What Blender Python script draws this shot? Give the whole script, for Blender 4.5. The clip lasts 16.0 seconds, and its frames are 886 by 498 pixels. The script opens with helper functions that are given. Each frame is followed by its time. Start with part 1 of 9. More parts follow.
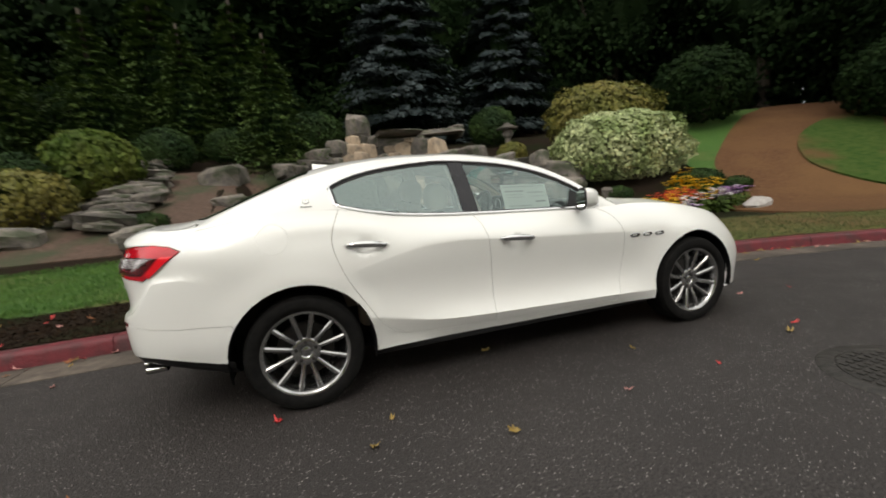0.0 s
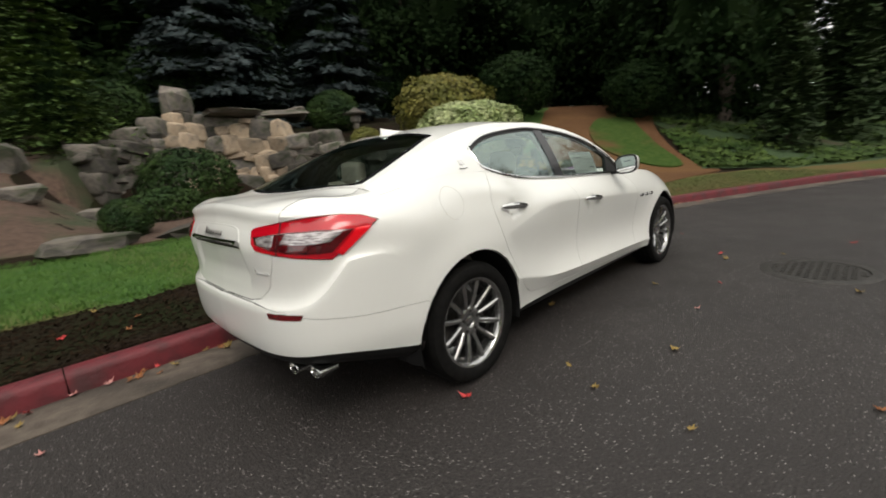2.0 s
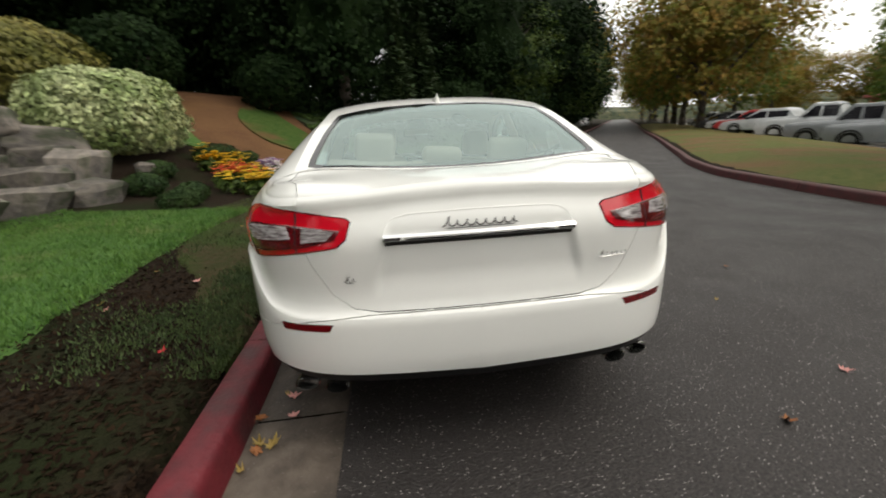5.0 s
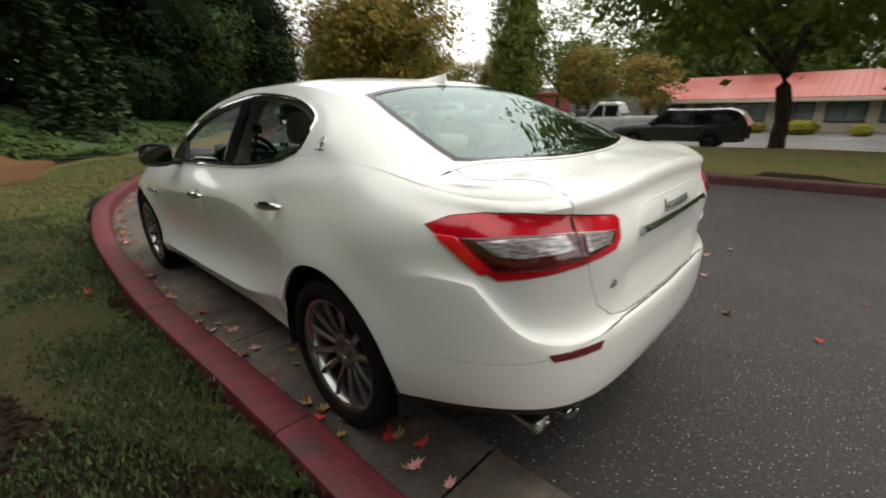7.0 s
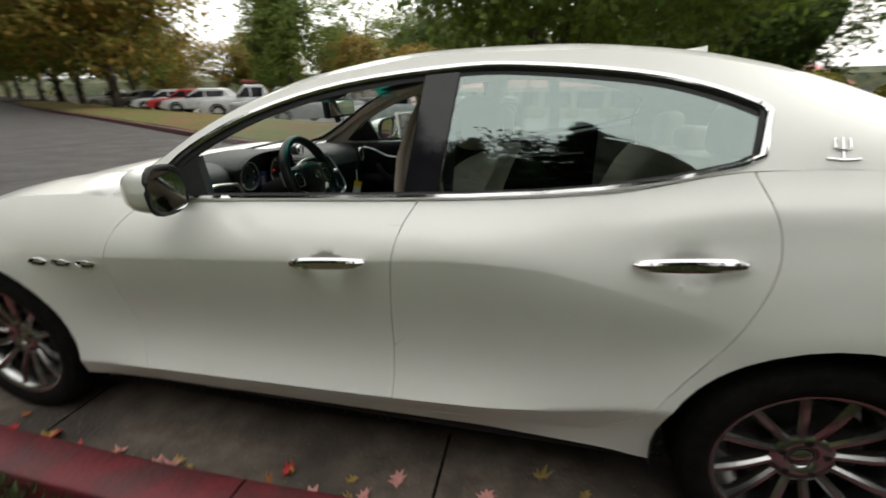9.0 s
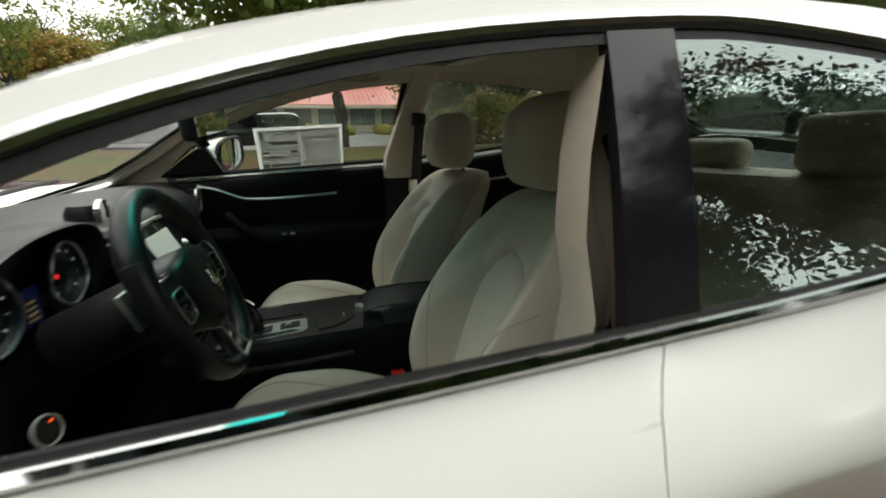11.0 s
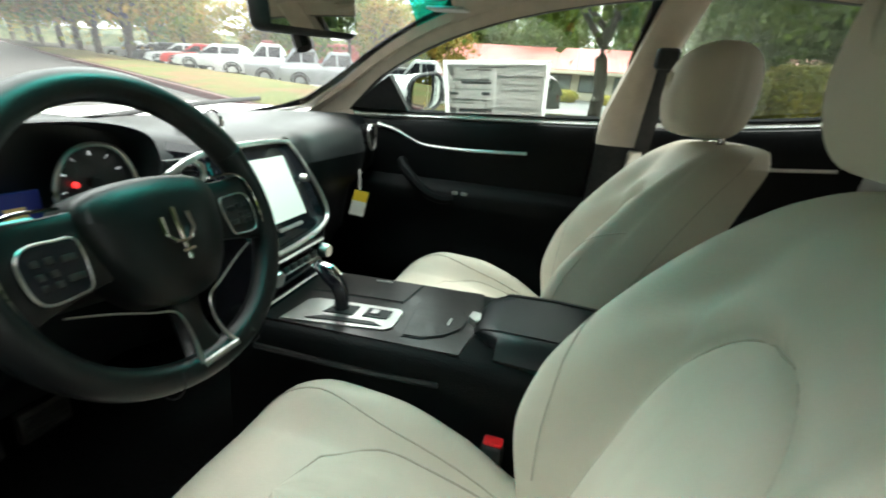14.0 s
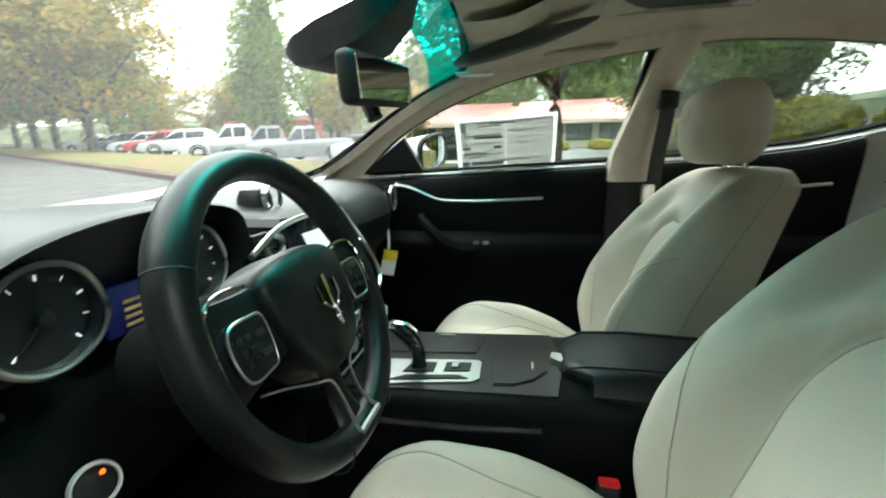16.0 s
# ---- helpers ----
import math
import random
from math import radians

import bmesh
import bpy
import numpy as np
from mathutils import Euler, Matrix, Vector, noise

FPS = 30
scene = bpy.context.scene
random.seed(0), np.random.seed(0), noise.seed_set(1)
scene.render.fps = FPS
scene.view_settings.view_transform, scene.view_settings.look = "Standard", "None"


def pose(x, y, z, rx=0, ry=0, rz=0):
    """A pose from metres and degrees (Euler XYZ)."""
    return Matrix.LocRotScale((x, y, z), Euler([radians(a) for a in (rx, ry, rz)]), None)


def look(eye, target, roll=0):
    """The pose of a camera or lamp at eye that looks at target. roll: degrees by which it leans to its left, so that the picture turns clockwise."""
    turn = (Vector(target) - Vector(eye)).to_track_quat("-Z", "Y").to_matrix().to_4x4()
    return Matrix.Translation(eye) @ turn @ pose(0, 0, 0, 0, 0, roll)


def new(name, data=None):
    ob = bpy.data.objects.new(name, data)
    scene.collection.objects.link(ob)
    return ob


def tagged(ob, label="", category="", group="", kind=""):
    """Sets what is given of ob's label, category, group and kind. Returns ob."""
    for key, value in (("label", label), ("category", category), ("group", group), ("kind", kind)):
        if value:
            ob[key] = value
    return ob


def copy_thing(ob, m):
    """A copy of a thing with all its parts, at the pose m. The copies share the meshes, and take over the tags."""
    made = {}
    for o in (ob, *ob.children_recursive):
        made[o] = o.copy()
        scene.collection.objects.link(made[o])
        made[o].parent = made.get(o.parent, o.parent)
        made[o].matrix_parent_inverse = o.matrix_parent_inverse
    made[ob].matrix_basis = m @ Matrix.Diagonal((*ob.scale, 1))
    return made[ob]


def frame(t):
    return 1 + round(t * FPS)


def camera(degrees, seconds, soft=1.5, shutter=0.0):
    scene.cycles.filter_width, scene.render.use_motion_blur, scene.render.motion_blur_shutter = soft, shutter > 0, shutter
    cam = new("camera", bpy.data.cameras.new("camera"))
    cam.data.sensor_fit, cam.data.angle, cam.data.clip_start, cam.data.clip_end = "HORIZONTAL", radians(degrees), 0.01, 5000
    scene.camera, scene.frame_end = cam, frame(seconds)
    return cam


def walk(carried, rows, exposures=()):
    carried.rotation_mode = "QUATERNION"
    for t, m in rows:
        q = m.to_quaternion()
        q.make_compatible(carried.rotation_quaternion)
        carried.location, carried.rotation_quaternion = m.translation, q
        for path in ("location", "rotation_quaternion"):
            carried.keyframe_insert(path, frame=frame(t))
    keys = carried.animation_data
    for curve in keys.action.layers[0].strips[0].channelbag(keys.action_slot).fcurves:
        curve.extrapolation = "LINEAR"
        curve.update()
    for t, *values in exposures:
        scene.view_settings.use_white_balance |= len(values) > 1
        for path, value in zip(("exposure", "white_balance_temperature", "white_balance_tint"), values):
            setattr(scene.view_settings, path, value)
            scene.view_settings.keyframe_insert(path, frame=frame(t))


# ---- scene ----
cam = camera(92.3, 16.0, soft=1.8, shutter=0.5)
PATH = [
    (0, (-1.422, -3.474, 1.246), (-0.817, -1.590, 0.960), -4.8),
    (0.5, (-1.891, -3.336, 1.254), (-1.058, -1.552, 0.902), -3.7),
    (1, (-2.368, -3.117, 1.253), (-1.373, -1.423, 0.881), -5.4),
    (1.5, (-2.795, -2.812, 1.249), (-1.647, -1.223, 0.850), -4.3),
    (2, (-3.170, -2.458, 1.253), (-1.814, -1.046, 0.846), -5.2),
    (2.5, (-3.472, -2.062, 1.246), (-1.930, -0.856, 0.838), -4.8),
    (3, (-3.737, -1.632, 1.261), (-2.055, -0.629, 0.854), -5.4),
    (3.5, (-3.914, -1.174, 1.275), (-2.079, -0.480, 0.888), -5.4),
    (4, (-4.010, -0.698, 1.284), (-2.092, -0.319, 0.864), -4.7),
    (6.5, (-3.325, 1.501, 1.359), (-1.774, 0.413, 0.720), -1.6),
    (7, (-2.942, 1.733, 1.360), (-1.620, 0.380, 0.712), -1.6),
    (7.5, (-2.426, 1.892, 1.361), (-1.302, 0.420, 0.606), 0.4),
    (8, (-1.781, 2.020, 1.337), (-0.824, 0.431, 0.590), -4.4),
    (8.5, (-1.189, 2.066, 1.367), (-0.402, 0.383, 0.627), -3.1),
    (9, (-0.700, 2.032, 1.372), (-0.276, 0.214, 0.655), -0.7),
    (9.5, (-0.286, 1.901, 1.364), (-0.167, 0.039, 0.644), -0.7),
    (10, (0.003, 1.652, 1.370), (-0.247, -0.185, 0.621), -0.9),
    (10.2, (0.090, 1.546, 1.362), (-0.393, -0.257, 0.643), -1.4),
    (12.3, (-0.130, 0.798, 1.259), (-0.626, -1.037, 0.638), 2.8),
    (12.5, (-0.144, 0.768, 1.253), (-0.549, -1.078, 0.600), 3.5),
    (13, (-0.177, 0.731, 1.225), (-0.286, -1.106, 0.442), 4.1),
    (13.5, (-0.177, 0.730, 1.210), (0.027, -1.091, 0.410), 4.0),
    (14, (-0.165, 0.741, 1.210), (0.297, -1.030, 0.402), 3.4),
    (14.5, (-0.130, 0.760, 1.209), (0.569, -0.940, 0.422), 0.9),
    (15, (-0.079, 0.774, 1.205), (0.720, -0.883, 0.421), -1.1),
    (15.5, (-0.025, 0.792, 1.200), (0.598, -0.982, 0.514), -0.8),
    (16, (0.012, 0.803, 1.204), (0.387, -1.078, 0.637), -2.1),
]
EXPOSURES = [(0, 0.6, 6600, 8), (4.2, 0.62, 6600, 8), (6.3, 0.76, 6600, 8), (8.2, 0.84, 6600, 8), (9.2, 1.04, 6550, 8), (10.2, 1.04, 6550, 8), (12.3, 2.5, 6700, 5), (13.5, 3.0, 6400, 4), (16.0, 2.95, 6050, 0)]
walk(cam, [(t, look(eye, target, roll)) for t, eye, target, roll in PATH], EXPOSURES)

# ---- world and light ----
SUN_EL, SUN_AZ = radians(52), radians(-152)
world = bpy.data.worlds.new("overcast_sky")
scene.world = world
world.use_nodes = True
wt = world.node_tree
wt.nodes.clear()
sky = wt.nodes.new("ShaderNodeTexSky")
sky.sky_type, sky.sun_disc, sky.sun_elevation, sky.sun_rotation = "NISHITA", False, SUN_EL, SUN_AZ
sky.air_density, sky.dust_density, sky.ozone_density = 1.0, 6.0, 0.6
wmix = wt.nodes.new("ShaderNodeMix")
wmix.data_type = "RGBA"
wmix.inputs["Factor"].default_value = 0.8
wmix.inputs["B"].default_value = (10.4, 10.2, 9.7, 1)
wbg = wt.nodes.new("ShaderNodeBackground")
wbg.inputs["Strength"].default_value = 0.11
wout = wt.nodes.new("ShaderNodeOutputWorld")
wt.links.new(sky.outputs[0], wmix.inputs["A"])
wt.links.new(wmix.outputs["Result"], wbg.inputs[0])
wt.links.new(wbg.outputs[0], wout.inputs[0])
sun = new("sun", bpy.data.lights.new("sun", "SUN"))
sun.data.energy, sun.data.angle, sun.data.color = 0.6, radians(25), (1.0, 0.97, 0.92)
sun.matrix_world = pose(0, 0, 30, 90 - math.degrees(SUN_EL), 0, 180 - math.degrees(SUN_AZ))


# ---- materials ----
def rgb(c):
    return (*c, 1.0) if len(c) == 3 else c


def mat(name, a, b=None, rough=0.6, metal=0.0, scale=20.0, detail=4.0, bump=0.0, bump_scale=None, coat=0.0, spec=0.5, rough_var=0.0, per_object=0.0, per_island=0.0, c=None, c_scale=2.0, c_lo=0.45, c_hi=0.6, sheen=0.0, stretch=None):
    """A procedural surface: two base colours mixed by noise, a third by larger stains, relief, and variation from piece to piece."""
    m = bpy.data.materials.new(name)
    m.use_nodes = True
    nt, n = m.node_tree, m.node_tree.nodes
    p = n["Principled BSDF"]
    p.inputs["Roughness"].default_value, p.inputs["Metallic"].default_value = rough, metal
    p.inputs["Coat Weight"].default_value, p.inputs["Specular IOR Level"].default_value = coat, spec
    p.inputs["Coat Roughness"].default_value = 0.04
    p.inputs["Sheen Weight"].default_value = sheen
    co = n.new("ShaderNodeTexCoord")
    src = co.outputs["Object"]
    if stretch:
        mp = n.new("ShaderNodeMapping")
        mp.inputs["Scale"].default_value = stretch
        nt.links.new(src, mp.inputs[0])
        src = mp.outputs[0]

    def noise_at(sc, det=detail):
        t = n.new("ShaderNodeTexNoise")
        t.inputs["Scale"].default_value, t.inputs["Detail"].default_value = sc, det
        nt.links.new(src, t.inputs["Vector"])
        return t.outputs["Fac"]

    def mixed(fac, x, y, blend="MIX"):
        k = n.new("ShaderNodeMix")
        k.data_type, k.blend_type = "RGBA", blend
        for sock, val in (("Factor", fac), ("A", x), ("B", y)):
            if isinstance(val, (tuple, float, int)):
                k.inputs[sock].default_value = val
            else:
                nt.links.new(val, k.inputs[sock])
        return k.outputs["Result"]

    def ramp(fac, lo, hi):
        r = n.new("ShaderNodeMapRange")
        r.inputs["From Min"].default_value, r.inputs["From Max"].default_value = lo, hi
        nt.links.new(fac, r.inputs["Value"])
        return r.outputs["Result"]

    col = rgb(a)
    if b:
        col = mixed(ramp(noise_at(scale), 0.35, 0.65), rgb(a), rgb(b))
    if c:
        col = mixed(ramp(noise_at(c_scale, 3.0), c_lo, c_hi), col, rgb(c))
    for amount, node, sock in ((per_object, "ShaderNodeObjectInfo", "Random"), (per_island, "ShaderNodeNewGeometry", "Random Per Island")):
        if amount:
            o = n.new(node)
            r = n.new("ShaderNodeMapRange")
            r.inputs["To Min"].default_value, r.inputs["To Max"].default_value = 1 - amount, 1 + amount
            nt.links.new(o.outputs[sock], r.inputs["Value"])
            hsv = n.new("ShaderNodeHueSaturation")
            nt.links.new(r.outputs["Result"], hsv.inputs["Value"])
            if isinstance(col, tuple):
                hsv.inputs["Color"].default_value = col
            else:
                nt.links.new(col, hsv.inputs["Color"])
            col = hsv.outputs["Color"]
    if isinstance(col, tuple):
        p.inputs["Base Color"].default_value = col
    else:
        nt.links.new(col, p.inputs["Base Color"])
    if rough_var:
        r = n.new("ShaderNodeMapRange")
        r.inputs["To Min"].default_value, r.inputs["To Max"].default_value = max(0.02, rough - rough_var), rough + rough_var
        nt.links.new(noise_at(c_scale * 3), r.inputs["Value"])
        nt.links.new(r.outputs["Result"], p.inputs["Roughness"])
    if bump:
        bn = n.new("ShaderNodeBump")
        bn.inputs["Strength"].default_value = bump
        bn.inputs["Distance"].default_value = 0.02
        nt.links.new(noise_at(bump_scale or scale, 6.0), bn.inputs["Height"])
        nt.links.new(bn.outputs[0], p.inputs["Normal"])
    return m


def glass(name, tint, rough=0.0, mix=0.5, most=0.9, haze=0.0):
    """Thin window glass: clear, tinted, with a mirror gloss that grows at glancing angles."""
    m = bpy.data.materials.new(name)
    m.use_nodes = True
    nt, n = m.node_tree, m.node_tree.nodes
    n.clear()
    out, tr, gl, ad = (n.new("ShaderNode" + k) for k in ("OutputMaterial", "BsdfTransparent", "BsdfGlossy", "MixShader"))
    lw, pw, fr = n.new("ShaderNodeLayerWeight"), n.new("ShaderNodeMath"), n.new("ShaderNodeMapRange")
    lw.inputs["Blend"].default_value = 0.5
    pw.operation, pw.inputs[1].default_value = "POWER", 5.0
    fr.inputs["To Min"].default_value, fr.inputs["To Max"].default_value = mix, most
    nt.links.new(lw.outputs["Facing"], pw.inputs[0])
    nt.links.new(pw.outputs[0], fr.inputs["Value"])
    tr.inputs[0].default_value, gl.inputs["Roughness"].default_value = rgb(tint), rough
    gl.inputs["Color"].default_value = rgb((0.84, 1.0, 0.97))
    if haze:
        tl, hz = n.new("ShaderNodeBsdfTranslucent"), n.new("ShaderNodeMixShader")
        hz.inputs[0].default_value = haze
        nt.links.new(tr.outputs[0], hz.inputs[1])
        nt.links.new(tl.outputs[0], hz.inputs[2])
        tr = hz
    for x, y in ((fr.outputs[0], ad.inputs[0]), (tr.outputs[0], ad.inputs[1]), (gl.outputs[0], ad.inputs[2]), (ad.outputs[0], out.inputs[0])):
        nt.links.new(x, y)
    return m


def glow(name, color, strength):
    m = bpy.data.materials.new(name)
    m.use_nodes = True
    p = m.node_tree.nodes["Principled BSDF"]
    p.inputs["Base Color"].default_value = rgb(color)
    p.inputs["Emission Color"].default_value, p.inputs["Emission Strength"].default_value = rgb(color), strength
    return m


WHITE = mat("white_paint", (0.83, 0.83, 0.80), (0.825, 0.825, 0.795), rough=0.3, coat=0.8, scale=2)
BLACK = mat("black_plastic", (0.009, 0.009, 0.010), (0.015, 0.015, 0.015), rough=0.5, scale=60, bump=0.05, spec=0.3)
GLOSSBLACK = mat("gloss_black", (0.009, 0.009, 0.012), (0.015, 0.014, 0.017), rough=0.07, spec=0.4, coat=0.0, scale=8)
RUBBER = mat("tyre_rubber", (0.004, 0.004, 0.004), (0.009, 0.0085, 0.008), rough=0.8, scale=30, bump=0.15, bump_scale=90, spec=0.14)
CHROME = mat("chrome", (0.74, 0.74, 0.74), (0.68, 0.68, 0.68), rough=0.07, metal=1.0, scale=15)
ALLOY = mat("alloy", (0.47, 0.47, 0.465), (0.36, 0.36, 0.36), rough=0.2, metal=0.95, scale=14, rough_var=0.1)
TIPMETAL = mat("exhaust_metal", (0.62, 0.62, 0.61), (0.48, 0.48, 0.47), rough=0.2, metal=1.0, scale=20)
DARKMETAL = mat("dark_metal", (0.03, 0.03, 0.03), (0.06, 0.055, 0.05), rough=0.5, metal=0.7, scale=25)
GLASS = glass("tinted_glass", (0.80, 0.90, 0.87), mix=0.12)
GLASSREAR = glass("rear_tinted_glass", (0.54, 0.62, 0.60), mix=0.20)
GLASSCLEAR = glass("windscreen_glass", (0.90, 0.93, 0.91), mix=0.02, most=0.25, haze=0.045)
REDLENS = mat("red_lens", (0.56, 0.005, 0.018), (0.44, 0.003, 0.012), rough=0.14, coat=0.6, scale=6)
BRIGHTRED = mat("bright_red_lens", (0.85, 0.008, 0.020), (0.76, 0.005, 0.014), rough=0.2, coat=0.6, scale=20)
DARKRED = mat("dark_red_lens", (0.15, 0.003, 0.006), (0.11, 0.003, 0.005), rough=0.15, coat=1.0, scale=30)
CLEARLENS = mat("clear_lens", (0.56, 0.53, 0.53), (0.13, 0.105, 0.11), rough=0.14, metal=0.3, coat=1.0, scale=26, stretch=(1, 1, 6))
SMOKED = mat("smoked_red_lens", (0.115, 0.004, 0.008), (0.060, 0.003, 0.005), rough=0.15, coat=1.0, scale=30)
ASPHALT = mat("asphalt", (0.0140, 0.0121, 0.0116), (0.050, 0.0435, 0.0412), rough=0.58, spec=0.34, scale=75, detail=3, bump=0.7, bump_scale=85, c=(0.027, 0.0235, 0.0225), c_scale=0.5, rough_var=0.18)
CONCRETE = mat("gutter_concrete", (0.125, 0.100, 0.078), (0.066, 0.051, 0.040), rough=0.75, scale=9, bump=0.3, bump_scale=45, c=(0.036, 0.028, 0.022), c_scale=1.6, c_lo=0.44, c_hi=0.64)
REDKERB = mat("red_kerb_paint", (0.135, 0.012, 0.019), (0.080, 0.009, 0.0135), rough=0.6, scale=8, bump=0.3, bump_scale=40, c=(0.06, 0.018, 0.02), c_scale=4, c_lo=0.5, c_hi=0.72)
FARKERB = mat("dull_red_kerb", (0.075, 0.014, 0.016), (0.045, 0.012, 0.012), rough=0.7, scale=8, bump=0.3, bump_scale=40)
EARTH = mat("bark_mulch", (0.0098, 0.0067, 0.0046), (0.0245, 0.0165, 0.0107), rough=0.95, scale=30, bump=0.9, bump_scale=45, c=(0.013, 0.016, 0.006), c_scale=0.9, c_lo=0.46, c_hi=0.66, spec=0.08)
PATHDIRT = mat("brown_path", (0.125, 0.064, 0.031), (0.080, 0.041, 0.021), rough=0.95, scale=14, bump=0.6, bump_scale=40, spec=0.12, c=(0.145, 0.08, 0.035), c_scale=0.3, c_lo=0.45, c_hi=0.65)
LAWN = mat("lawn", (0.028, 0.085, 0.008), (0.055, 0.125, 0.013), rough=0.9, scale=18, bump=0.8, bump_scale=70, c=(0.10, 0.11, 0.025), c_scale=0.7, c_lo=0.5, c_hi=0.7)
PATCHLAWN = mat("patchy_lawn", (0.026, 0.060, 0.010), (0.055, 0.085, 0.018), rough=0.95, scale=6, bump=0.9, bump_scale=40, spec=0.15, c=(0.10, 0.062, 0.026), c_scale=0.6, c_lo=0.53, c_hi=0.68)
MOSS = mat("mossy_soil", (0.029, 0.036, 0.013), (0.054, 0.041, 0.022), rough=0.95, scale=11, detail=6, bump=1.0, bump_scale=60, spec=0.08, c=(0.032, 0.050, 0.013), c_scale=1.1, c_lo=0.45, c_hi=0.62)
GRASSBLADE = mat("grass_blades", (0.045, 0.12, 0.012), (0.075, 0.155, 0.02), rough=0.7, scale=3, per_island=0.35)
DRYLAWN = mat("dry_lawn", (0.062, 0.082, 0.020), (0.105, 0.105, 0.034), rough=0.95, scale=10, bump=0.7, bump_scale=60, spec=0.15, c=(0.125, 0.078, 0.036), c_scale=0.5, c_lo=0.42, c_hi=0.62)
BEDSOIL = mat("planting_soil", (0.058, 0.034, 0.023), (0.098, 0.060, 0.042), rough=0.95, scale=9, bump=0.8, bump_scale=30, c=(0.035, 0.045, 0.018), c_scale=0.7, c_lo=0.48, c_hi=0.62)
GROUNDGREEN = mat("ivy_ground", (0.012, 0.03, 0.010), (0.04, 0.075, 0.02), rough=0.9, scale=12, bump=0.9, bump_scale=25, c=(0.05, 0.035, 0.02), c_scale=0.5, c_lo=0.55, c_hi=0.7)


def speckle(m, scale, size, color, rough=0.5):
    """Adds scattered pale stone chips to a surface."""
    nt, n = m.node_tree, m.node_tree.nodes
    p = n["Principled BSDF"]
    old = p.inputs["Base Color"].links[0].from_socket
    co, vo, cut, keep, mul, mx = (n.new("ShaderNode" + k) for k in ("TexCoord", "TexVoronoi", "Math", "Math", "Math", "Mix"))
    vo.inputs["Scale"].default_value = scale
    nt.links.new(co.outputs["Object"], vo.inputs["Vector"])
    cut.operation, cut.inputs[1].default_value = "LESS_THAN", size
    nt.links.new(vo.outputs["Distance"], cut.inputs[0])
    sep = n.new("ShaderNodeSeparateColor")
    nt.links.new(vo.outputs["Color"], sep.inputs[0])
    keep.operation, keep.inputs[1].default_value = "GREATER_THAN", 0.45
    nt.links.new(sep.outputs[0], keep.inputs[0])
    mul.operation = "MULTIPLY"
    nt.links.new(cut.outputs[0], mul.inputs[0])
    nt.links.new(keep.outputs[0], mul.inputs[1])
    dim = n.new("ShaderNodeMath")
    dim.operation = "MULTIPLY"
    nt.links.new(mul.outputs[0], dim.inputs[0])
    nt.links.new(sep.outputs[1], dim.inputs[1])
    mx.data_type = "RGBA"
    nt.links.new(dim.outputs[0], mx.inputs["Factor"])
    nt.links.new(old, mx.inputs["A"])
    mx.inputs["B"].default_value = rgb(color)
    nt.links.new(mx.outputs["Result"], p.inputs["Base Color"])


speckle(ASPHALT, 64, 0.225, (0.37, 0.35, 0.33))
speckle(CONCRETE, 60, 0.2, (0.15, 0.13, 0.11))


# ---- mesh helpers ----
def part(name, bm, material, parent=None, label="", sharp=38, smooth=True):
    """Links a bmesh as one mesh object, under a thing or a part."""
    me = bpy.data.meshes.new(name)
    bm.to_mesh(me)
    bm.free()
    mats = material if isinstance(material, (list, tuple)) else [material]
    for m in mats:
        me.materials.append(m)
    if smooth and len(me.polygons):
        me.shade_smooth()
        me.set_sharp_from_angle(angle=radians(sharp))
    ob = new(name, me)
    if parent is not None:
        ob.parent = parent
    if label:
        ob["label"] = label
    return ob


def thing(name, label, category, m=None, group="", kind=""):
    ob = new(name)
    ob.empty_display_size = 0.1
    if m is not None:
        ob.matrix_world = m
    return tagged(ob, label, category, group, kind)


def spline(knots):
    """A smooth monotone-safe curve through (x, y...) knots sorted by x."""
    k = np.array(sorted(knots), float)
    x, y = k[:, 0], k[:, 1]
    d = np.diff(y) / np.diff(x)
    m = np.r_[d[0], [0 if a * b <= 0 else 2 * a * b / (a + b) for a, b in zip(d[:-1], d[1:])], d[-1]]

    def f(v):
        if v <= x[0]:
            return float(y[0])
        if v >= x[-1]:
            return float(y[-1])
        i = int(np.searchsorted(x, v) - 1)
        h = x[i + 1] - x[i]
        t = (v - x[i]) / h
        return float((2 * t**3 - 3 * t**2 + 1) * y[i] + (t**3 - 2 * t**2 + t) * h * m[i] + (3 * t**2 - 2 * t**3) * y[i + 1] + (t**3 - t**2) * h * m[i + 1])

    return f


def catmull(pts, n=8, closed=False):
    """A smooth polyline through points."""
    p = [Vector(q) for q in pts]
    out, cnt = [], len(p)
    for i in range(cnt if closed else cnt - 1):
        a, b, c, d = (p[(i + j) % cnt] if closed else p[min(max(i + j, 0), cnt - 1)] for j in (-1, 0, 1, 2))
        for j in range(n):
            t = j / n
            out.append(0.5 * (2 * b + (c - a) * t + (2 * a - 5 * b + 4 * c - d) * t * t + (3 * b - a - 3 * c + d) * t**3))
    if not closed:
        out.append(p[-1])
    return out


